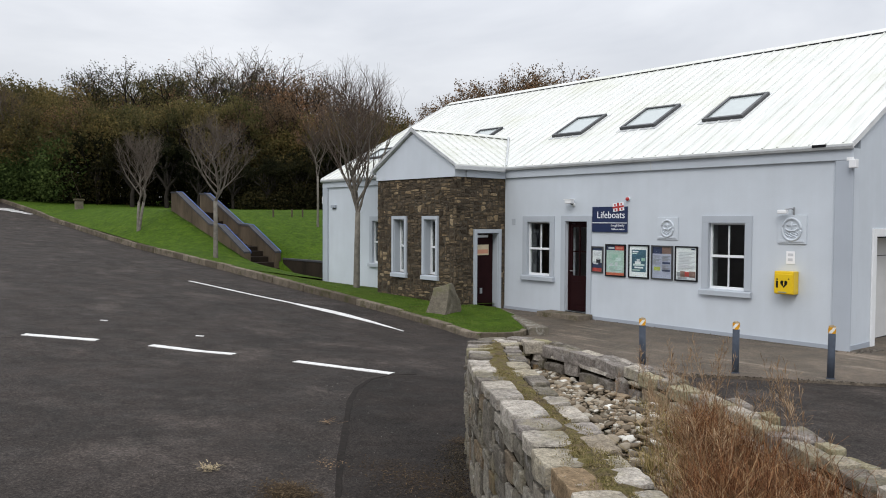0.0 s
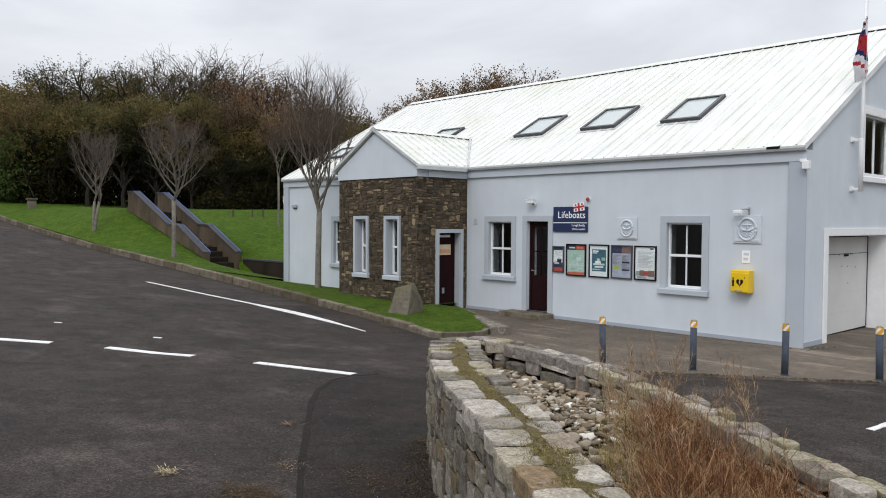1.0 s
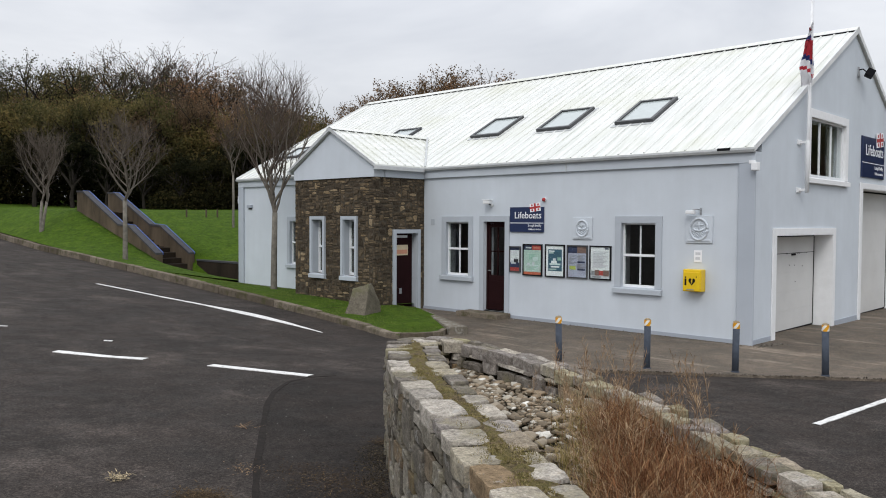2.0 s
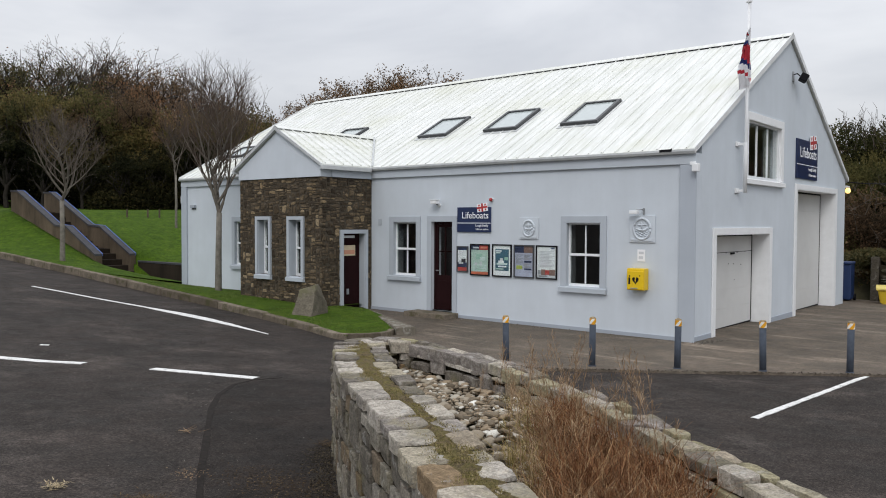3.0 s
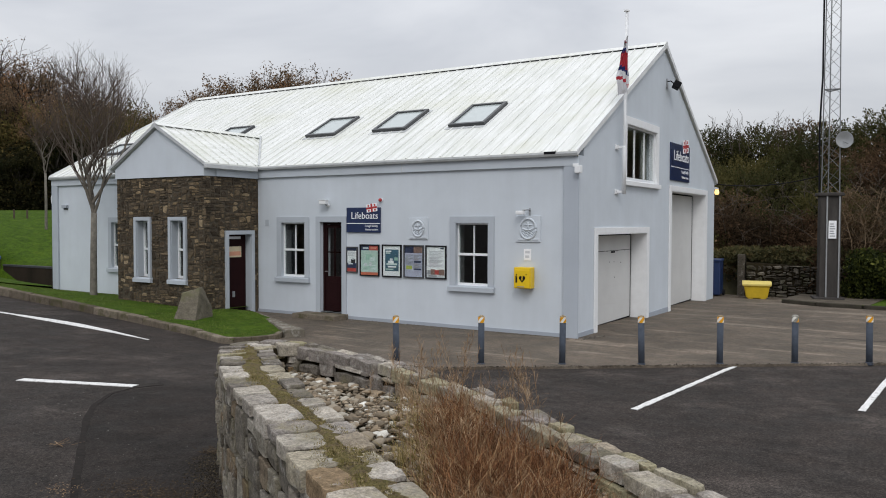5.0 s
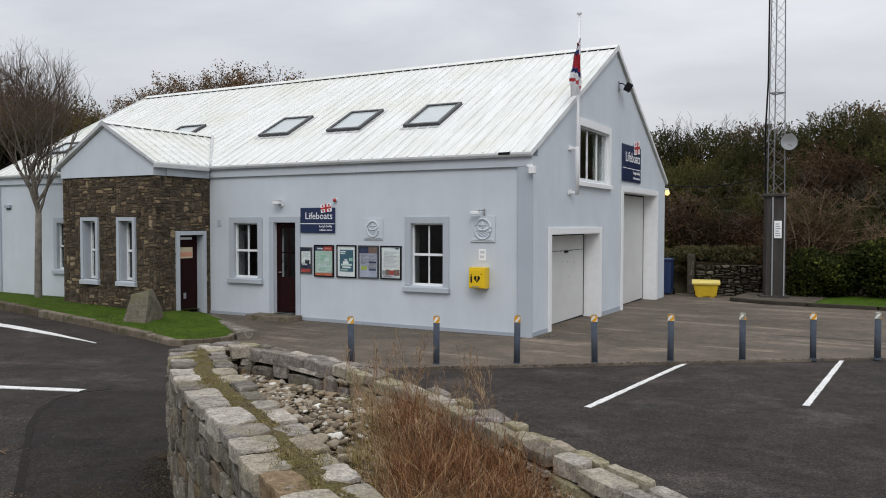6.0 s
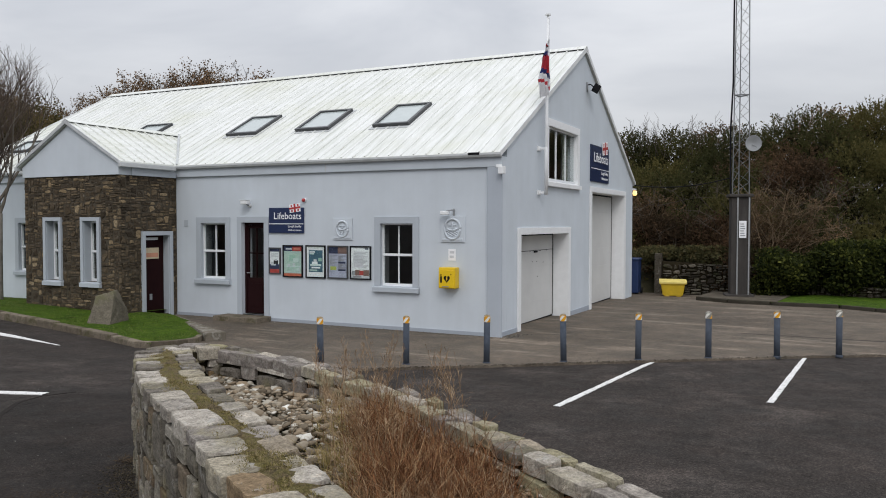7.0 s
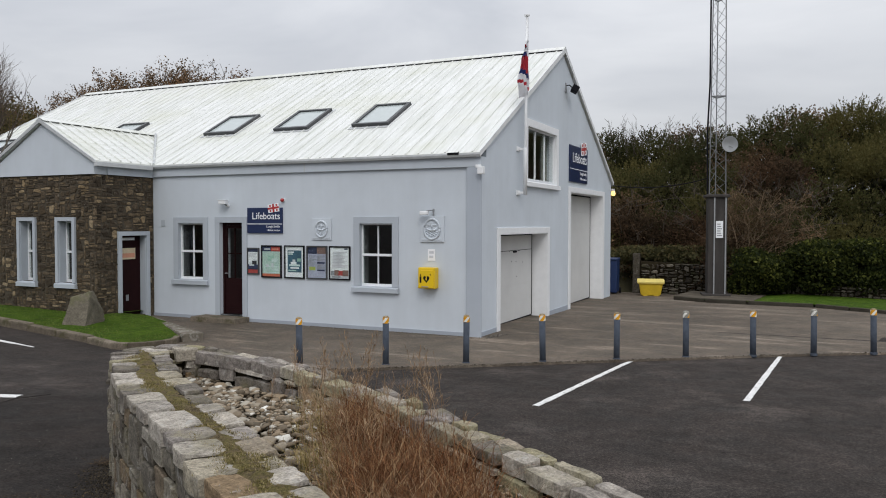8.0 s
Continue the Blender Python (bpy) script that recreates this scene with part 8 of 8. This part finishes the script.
add_prism(bm, heart, "y", -0.2245, -0.2225)
part("heart_symbol", bm, M_BLACK, aed, "black heart symbol")
part("bolt_symbol", prism([(0.218, 0.24), (0.244, 0.24), (0.231, 0.20), (0.244, 0.20), (0.213, 0.145), (0.220, 0.19), (0.206, 0.19)], "y", -0.2255, -0.2247), M_YELLOW, aed, "yellow bolt symbol")
bm = bmesh.new()
add_box(bm, (0.312, -0.2245, 0.285), (0.346, -0.2225, 0.294))
add_box(bm, (0.3245, -0.2246, 0.273), (0.3335, -0.2226, 0.307))
part("plus_symbol", bm, M_BLACK, aed)
part("side_print", box((0.055, -0.2245, 0.12), (0.100, -0.2225, 0.250)), M_BLACK, aed, "black printed bar")
part("figure_head", box((0.063, -0.2245, 0.262), (0.092, -0.2225, 0.292)), M_BLACK, aed, "black pictogram")
part("latch", box((0.10, -0.2265, 0.03), (0.28, -0.2225, 0.05), 0.002), M_STEEL, aed)
nt = thing("wall_notice", "small white paper notice above the yellow cabinet", "notice", at=pose(-1.10, -0.004, 1.46))
part("sheet", box((0, -0.006, 0), (0.16, 0, 0.23)), M_LETTER, nt)
part("print", box((0.03, -0.0072, 0.14), (0.13, -0.0062, 0.19)), P_PALE, nt, "grey printed bar")
part("print", box((0.03, -0.0072, 0.05), (0.12, -0.0062, 0.10)), P_PALE, nt, "grey printed bar")


def lamp_bracket(at, label):
    l = thing("wall_lamp", label, "lamp", at=at)
    part("plate", box((0.07, -0.02, -0.07), (0.10, 0, 0.07), 0.004), M_STEEL, l)
    part("arm", tube([(0.085, -0.01, 0.03), (0.085, -0.12, 0.04), (-0.02, -0.14, 0.03)], 0.012, 8), M_STEEL, l)
    part("head", box((-0.14, -0.19, -0.05), (0.03, -0.09, 0.02), 0.014), M_WHITE, l, "white lamp head")


lamp_bracket(pose(-1.06, -0.004, 2.42), "small white lamp on a grey bracket above the plaque")


def cctv(at, label):
    c = thing("security_camera", label, "security camera", at=at)
    part("mount", lathe([(0.045, 0.0), (0.045, -0.03), (0.02, -0.05)], (0, 0, 0), 14, "y"), M_WHITE, c)
    part("arm", tube([(0, -0.03, 0), (0, -0.10, 0.01), (0.0, -0.13, 0.04)], 0.014, 8), M_DARKFRAME, c)
    part("housing", box((-0.12, -0.20, 0.02), (0.07, -0.08, 0.11), 0.02), M_WHITE, c)
    part("hood", box((-0.14, -0.21, 0.105), (0.08, -0.07, 0.122), 0.006), M_WHITE, c)
    part("lens", lathe([(0.035, -0.118), (0.035, -0.134)], (0, -0.14, 0.065), 14, "x"), M_BLACK, c)
    return c


cctv(pose(-6.12, -0.004, 2.60), "white security camera over the front door")
box_l = thing("corner_detector", "white box detector on the corner pilaster", "detector", at=pose(0.06, -0.004, 3.24))
part("arm", box((-0.12, -0.06, 0.03), (0.0, -0.05, 0.09), 0.004), M_WHITE, box_l)
part("body", box((-0.04, -0.17, -0.10), (0.08, -0.052, 0.05), 0.015), M_WHITE, box_l)
al = thing("alarm_sounder", "small red alarm sounder beside the sign", "alarm", at=pose(-4.60, -0.004, 2.70))
part("base", lathe([(0.045, 0), (0.045, -0.03)], (0, 0, 0), 16, "y"), M_WHITE, al)
part("dome", lathe([(0.042, -0.03), (0.038, -0.06), (0.022, -0.08), (0.005, -0.085)], (0, 0, 0), 16, "y"), M_RED, al, "red dome", True)
lf = thing("corner_camera", "white security camera at the far end of the front wall", "security camera", at=pose(-17.02, 0.2, 2.95))
part("arm", box((-0.22, -0.03, 0.05), (0.0, 0.03, 0.10), 0.01), M_WHITE, lf)
part("body", box((-0.30, -0.09, -0.18), (-0.14, 0.07, 0.06), 0.02), M_WHITE, lf)
vt = thing("wall_vent", "small grey vent cover on the far end wall", "vent", at=pose(-16.35, -0.004, 2.62))
part("hood", box((-0.12, -0.08, 0.0), (0.12, 0, 0.09), 0.01), M_BAND, vt)
part("grille", box((-0.10, -0.02, -0.05), (0.10, 0, 0.0), 0.004), M_DARKFRAME, vt)
hb = thing("hatch_cover", "small flush painted cover plate on the front wall", "cover plate", at=pose(-8.12, -0.004, 2.12))
part("plate", box((0, -0.01, 0), (0.12, 0, 0.15), 0.004), M_SURROUND, hb)

# floodlight and lamp on the gable
fl = thing("floodlight", "black floodlight under the gable peak", "floodlight", at=pose(0.004, 5.85, 5.72))
part("plate", box((0, -0.05, -0.12), (0.02, 0.05, 0.12), 0.004), M_STEEL, fl)
part("arm", tube([(0.01, 0, 0.05), (0.10, 0.0, 0.06), (0.16, 0.03, 0.0)], 0.015, 8), M_BLACK, fl)
o = part("housing", box((-0.09, -0.16, -0.09), (0.09, 0.16, 0.09), 0.025), M_BLACK, fl)
o.matrix_local = pose(0.22, 0.10, -0.04, 0, 30, 20)
M_WARM = bpy.data.materials.new("lit_warm_lamp")
M_WARM.use_nodes = True
_b = M_WARM.node_tree.nodes["Principled BSDF"]
_b.inputs["Base Color"].default_value = (0.9, 0.75, 0.4, 1)
_b.inputs["Emission Color"].default_value, _b.inputs["Emission Strength"].default_value = (1.0, 0.62, 0.20, 1), 1.6
ll = thing("corner_lamp", "small lit warm lamp at the rear corner of the gable", "lamp", at=pose(0.0, 11.1, 3.18))
part("arm", box((-0.05, 0.0, 0.08), (0.05, 0.36, 0.14), 0.01), M_WHITE, ll)
part("bulb", lathe([(0.02, 0.04), (0.06, 0.0), (0.075, -0.08), (0.05, -0.13), (0.01, -0.14)], (0, 0.33, 0.06), 16), M_WARM, ll, "glowing warm lamp glass", True)

# flagpole and furled flag
fp = thing("flagpole", "white flagpole bracketed to the gable", "flagpole", at=pose(0.16, 2.22, 2.82))
part("pole", tube([(0, 0, 0), (0, 0.02, 1.6), (0, 0.07, 3.86)], [0.034, 0.032, 0.024], 14), M_WHITE, fp, smooth=True)
part("sleeve", lathe([(0.043, 0.0), (0.043, 1.0), (0.036, 1.02)], (0, 0, 0), 14), M_WHITE, fp, smooth=True)
part("finial", lathe([(0.03, 3.86), (0.06, 3.87), (0.06, 3.90), (0.02, 3.91)], (0, 0.07, 0), 14), M_WHITE, fp)
for zz in (0.05, 1.0):
    part("bracket", box((-0.155, -0.03, zz - 0.025), (0.0, 0.03, zz + 0.025), 0.006), M_WHITE, fp)
    part("bracket_plate", box((-0.158, -0.14, zz - 0.05), (-0.135, 0.08, zz + 0.05), 0.006), M_WHITE, fp)
part("halyard", tube([(0.05, -0.02, 0.6), (0.055, 0.0, 2.2), (0.045, 0.05, 3.84)], 0.004, 5), M_CLOTH_WHITE, fp)


def furled_flag():
    """White cloth with a red cross and blue edging hanging in folds beside the pole."""
    fg = thing("flag", "limp red white and blue flag hanging down the pole", "flag", at=pose(0.16, 2.22, 2.82))
    n, m = 44, 14
    grid = []
    for i in range(n + 1):
        t = i / n
        row = []
        z = 3.36 - 1.22 * t
        wid = 0.10 + 0.40 * math.sin(min(1, t * 1.35 + 0.1) * 1.7) * (1 - 0.35 * max(0, t - 0.6) / 0.4)
        for j in range(m + 1):
            u = j / m
            fold = 0.045 * math.sin(u * 15 + t * 3.0) * (0.4 + t) + 0.02 * math.sin(u * 31 + t * 9)
            row.append(Vector((0.02 + fold, 0.045 - u * wid - 0.02 * math.sin(t * 8), z - 0.30 * u * (1 - t) - 0.10 * u * u)))
        grid.append(row)
    regions = {"cloth_white": (M_CLOTH_WHITE, []), "cloth_red": (M_CLOTH_RED, []), "cloth_blue": (M_BLUE, [])}
    for i in range(n):
        for j in range(m):
            t, u = (i + 0.5) / n, (j + 0.5) / m
            k = "cloth_white"
            q = t + 0.28 * u
            if 0.06 < q < 0.16 and u > 0.3 or 0.86 < q < 0.93:
                k = "cloth_red"
            if 0.30 < q < 0.64:
                k = "cloth_red"
            if 0.24 < q < 0.32 and u > 0.15 or 0.62 < q < 0.72:
                k = "cloth_blue"
            regions[k][1].append((i, j))
    pieces = []
    for nm, (material, cells) in regions.items():
        left = set(cells)
        while left:
            # each stretch of one colour is a piece of cloth of its own
            todo, found = [min(left)], []
            left.discard(todo[0])
            while todo:
                i, j = todo.pop()
                found.append((i, j))
                for q in ((i + 1, j), (i - 1, j), (i, j + 1), (i, j - 1)):
                    if q in left:
                        left.discard(q)
                        todo.append(q)
            pieces.append((nm, material, sorted(found)))
    for nm, material, cells in pieces:
        bm = bmesh.new()
        cache = {}
        for i, j in cells:
            vs = []
            for a, b in ((i, j), (i + 1, j), (i + 1, j + 1), (i, j + 1)):
                if (a, b) not in cache:
                    cache[(a, b)] = bm.verts.new(grid[a][b])
                vs.append(cache[(a, b)])
            bm.faces.new(vs)
        bmesh.ops.solidify(bm, geom=bm.faces[:], thickness=0.004)
        part(nm, bm, material, fg, smooth=True)


furled_flag()

# ---- far side of the yard ----
def grit_bin(at):
    b = thing("grit_bin", "yellow plastic grit bin with a pale lid", "grit bin", at=at)
    bm = bmesh.new()
    lo = [(-0.34, -0.24), (0.34, -0.24), (0.34, 0.24), (-0.34, 0.24)]
    hi = [(-0.42, -0.31), (0.42, -0.31), (0.42, 0.31), (-0.42, 0.31)]
    r0 = [bm.verts.new((x, y, 0.0)) for x, y in lo]
    r1 = [bm.verts.new((x, y, 0.44)) for x, y in hi]
    for i in range(4):
        bm.faces.new((r0[i], r0[(i + 1) % 4], r1[(i + 1) % 4], r1[i]))
    bm.faces.new(r0[::-1])
    bm.faces.new(r1)
    bmesh.ops.bevel(bm, geom=bm.edges[:], offset=0.03, segments=2, affect="EDGES")
    part("tub", bm, M_YELLOW_BIN, b)
    part("lid", prism([(-0.36, 0.44), (0.36, 0.44), (0.36, 0.49), (0.18, 0.575), (-0.30, 0.545), (-0.36, 0.49)], "x", -0.47, 0.47), M_CREAM_LID, b, "pale yellow sloping lid")
    part("rim", box((-0.45, -0.34, 0.41), (0.45, 0.34, 0.438), 0.012), M_YELLOW_BIN, b)
    for k in (-0.2, 0.2):
        part("foot", box((k - 0.08, -0.25, -0.03), (k + 0.08, 0.25, 0.02), 0.01), M_YELLOW_BIN, b)
    b.scale = (0.9, 0.9, 0.92)


grit_bin(pose(1.12, 12.0, -0.13, 0, 0, 12))
bb = thing("wheelie_bin", "dark blue plastic wheelie bin behind the gable", "bin", at=pose(-0.30, 12.35, -0.15, 0, 0, 4))
part("body", box((-0.28, -0.32, 0.05), (0.28, 0.32, 1.12), 0.03), M_BIN_BLUE, bb)
part("lid", box((-0.30, -0.36, 1.12), (0.30, 0.34, 1.20), 0.03), M_BIN_BLUE, bb)
part("wheel", lathe([(0.10, -0.03), (0.10, 0.03)], (-0.30, 0.28, 0.10), 14, "x"), M_BLACK, bb)
part("wheel", lathe([(0.10, -0.03), (0.10, 0.03)], (0.30, 0.28, 0.10), 14, "x"), M_BLACK, bb)
solid("gate_post", box((0.38, 12.75, -0.2), (0.62, 13.0, 1.2), 0.03), M_FARSTONE, "dark stone gate post at the end of the field wall", "post")

# raised island with the mast, its kerb and grass
M_MASTPAD = simple("earth_stained_concrete", (0.092, 0.078, 0.060), 0.95, vary=0.45, scale=2.5, fine=30, relief=0.5, dist=0.01)
ISLAND = [(2.02, 10.74), (3.0, 10.20), (4.18, 10.05), (5.94, 9.95), (7.61, 8.93), (11, 7.0), (18, 3.5), (30, -3)]
isl = bmesh.new()
edge_t = [isl.verts.new((x, y, -0.028)) for x, y in ISLAND]
back_t = [isl.verts.new((x + 1.5, y + 6.5, -0.035 if i < 3 else 0.10)) for i, (x, y) in enumerate(ISLAND)]
for i in range(len(ISLAND) - 1):
    isl.faces.new((edge_t[i], edge_t[i + 1], back_t[i + 1], back_t[i]))
isl.faces.new((edge_t[0], back_t[0], isl.verts.new((2.3, 13.0, -0.028))))
bmesh.ops.recalc_face_normals(isl, faces=isl.faces)
solid("verge", isl, M_TURF, "green grass verge behind the yard", kind="structure")
solid("mast_pad", prism([(2.05, 10.78), (3.0, 10.28), (4.35, 10.12), (4.6, 12.4), (2.3, 12.9)], "z", -0.25, -0.010), M_MASTPAD, "brown weathered concrete pad under the mast", kind="structure")
ks = bmesh.new()
add_box(ks, (-0.46, 0.0, -0.30), (0.46, 0.15, 0.0), 0.03)
verge_me = mesh_of("kerb_stone", ks, M_DARKKERB)
vk = tagged(new("verge_kerb"), "dark weathered kerb round the verge", kind="structure")
for (xa, ya), (xb, yb) in zip(ISLAND, ISLAND[1:]):
    n = max(1, int(math.hypot(xb - xa, yb - ya) / 0.92))
    for k in range(n):
        q = (k + 0.5) / n
        o = part("kerb_stone", verge_me, None, vk)
        o.matrix_local = pose(xa + (xb - xa) * q, ya + (yb - ya) * q, -0.018, 0, 0, math.degrees(math.atan2(yb - ya, xb - xa))) @ Matrix.Diagonal((math.hypot(xb - xa, yb - ya) / n / 0.94, 1, 1, 1))

MX, MY = 3.17, 11.6
mast = thing("radio_mast", "tall lattice radio mast on a dark clad plinth", "radio mast", at=pose(MX, MY, -0.012, 0, 0, 14))
part("plinth", box((-0.27, -0.24, 0.0), (0.29, 0.28, 3.02), 0.012), M_MASTBASE, mast, "dark weathered cladding")
for sx in (-0.09, 0.24):
    part("cover_strip", box((sx - 0.02, -0.275, 0.02), (sx + 0.02, -0.242, 3.02), 0.004), M_STEEL, mast, "pale steel cover strip")
part("cap", box((-0.35, -0.32, 3.022), (0.36, 0.36, 3.12), 0.03), M_MASTBASE, mast)
part("plinth_foot", box((-0.42, -0.38, -0.02), (0.40, 0.36, 0.06), 0.02), M_MASTBASE, mast)
sgn = new("warning_sign")
sgn.parent = mast
part("board", box((-0.05, -0.296, 1.78), (0.16, -0.274, 2.30), 0.004), M_LETTER, sgn)
for k in range(6):
    part("print", box((-0.015, -0.2985, 1.84 + 0.07 * k), (0.125 - 0.02 * (k % 3), -0.2962, 1.868 + 0.07 * k)), P_GREY, sgn, "grey printed bar")
H0, H1, B0, B1 = 3.12, 13.0, 0.262, 0.165
legs = [(-0.9, -0.55), (0.95, -0.55), (0.02, 1.1)]


def leg_at(k, z):
    q = (z - H0) / (H1 - H0)
    b = B0 + (B1 - B0) * q
    return Vector((legs[k % 3][0] * b, legs[k % 3][1] * b, z))


for k in range(3):
    part("leg", tube([leg_at(k, H0), leg_at(k, H1)], 0.017, 6), M_MASTSTEEL, mast)
step = 0.36
for k in range(3):
    z = H0
    i = 0
    while z < H1 - step:
        a, b = (k, k + 1) if i % 2 == 0 else (k + 1, k)
        part("brace", tube([leg_at(a, z), leg_at(b, z + step)], 0.0065, 4), M_MASTSTEEL, mast)
        z += step
        i += 1
for z in (6.13, 9.1):
    for k in range(3):
        part("flange", tube([leg_at(k, z), leg_at(k + 1, z)], 0.02, 5), M_MASTSTEEL, mast)
part("cable", tube([leg_at(0, H0) + Vector((-0.06, -0.05, 0.0)), leg_at(0, 5.0) + Vector((-0.10, -0.05, 0)), leg_at(0, 6.5) + Vector((-0.05, -0.05, 0)), leg_at(0, 9.3) + Vector((-0.07, -0.04, 0)), leg_at(0, 12.6) + Vector((-0.05, -0.04, 0))], 0.028, 6), M_BLACK, mast, "black feeder cable")
dish = new("dish")
dish.parent = mast
dish.matrix_local = pose(0.32, -0.26, 4.64, 0, 0, 10) @ Matrix.Scale(0.92, 4)
part("reflector", lathe([(0.02, 0.09), (0.14, 0.055), (0.245, -0.025), (0.265, -0.042), (0.255, -0.038), (0.14, 0.035), (0.02, 0.066)], (0, 0, 0), 24, "y"), M_DISH, dish, "grey dish reflector", True)
part("feed", tube([(0, 0.05, -0.05), (0.03, -0.25, -0.15)], 0.012, 6), M_MASTSTEEL, dish)
part("mount", tube([(0, 0.08, 0), (-0.08, 0.16, 0)], 0.02, 6), M_MASTSTEEL, dish)
ov = thing("overhead_cable", "thin black cable from the gable corner to the mast", "cable")
A, B = Vector((0.05, 11.1, 3.42)), Vector((MX - 0.25, MY, 3.62))
part("wire", tube([A.lerp(B, q) - Vector((0, 0, 0.16 * 4 * q * (1 - q))) for q in (i / 10 for i in range(11))], 0.016, 5), M_BLACK, ov)


# ---- porch stones ----
grown = lambda h, k: (h[0] - k, h[1] + k, h[2] - 0.13, h[3] + k)
rubble(porch_front, PORCH_X0, PORCH_X1 + 0.03, 0.0, PORCH_TOP - 0.005, [grown(h, 0.09) for h in PW], lambda u, z, p: (u, PORCH_Y - p, z), 0.022, 11, 0.035, 0.17, wide=(0.10, 0.34), cell=0.032, gap=0.003, crisp=0.86, joined=lambda u, z: u < PORCH_X0 + 1.5 or z > 2.2, mix=0.2, jag=2.0)
rubble(porch_side, PORCH_Y, -0.03, 0.0, PORCH_TOP - 0.005, [(PDOOR[0] - 0.1, PDOOR[1] + 0.1, -0.1, PDOOR[3] + 0.1)], lambda u, z, p: (PORCH_X1 + p, u, z), 0.022, 12, 0.035, 0.17, wide=(0.10, 0.34), cell=0.032, gap=0.003, crisp=0.86, mix=0.2, jag=2.0)

# ---- field wall behind the yard ----
FIELD = [(0.66, 12.70, 1.0), (2.3, 13.1, 0.9), (4.2, 13.0, 0.42), (6.5, 12.4, 0.36), (9.5, 11.3, 0.36), (14, 9.0, 0.36)]
field_line = Line(FIELD)
fw = thing("field_wall", "old mossy dry stone field wall behind the yard", "wall")
field_core = wall_core(field_line, 0.0, 0.35, 0.05, -0.3, "wall_core", fw)
rubble(field_core, 0.0, 3.4, -0.15, 0.86, [], on_line(field_line, -1, 0.0), 0.15, 61, 0.05, 0.17, "stone", M_FARSTONE, (0.18, 0.45), 0.05, gap=0.004, crisp=0.66, mix=0.3, jag=2.3)
rubble(field_core, 3.4, field_line.s[-1], 0.0, 0.33, [], on_line(field_line, -1, 0.0), 0.10, 62, 0.06, 0.18, "stone", M_FARSTONE, (0.12, 0.28), 0.05, gap=0.006, crisp=0.70, mix=0.3, jag=2.2)
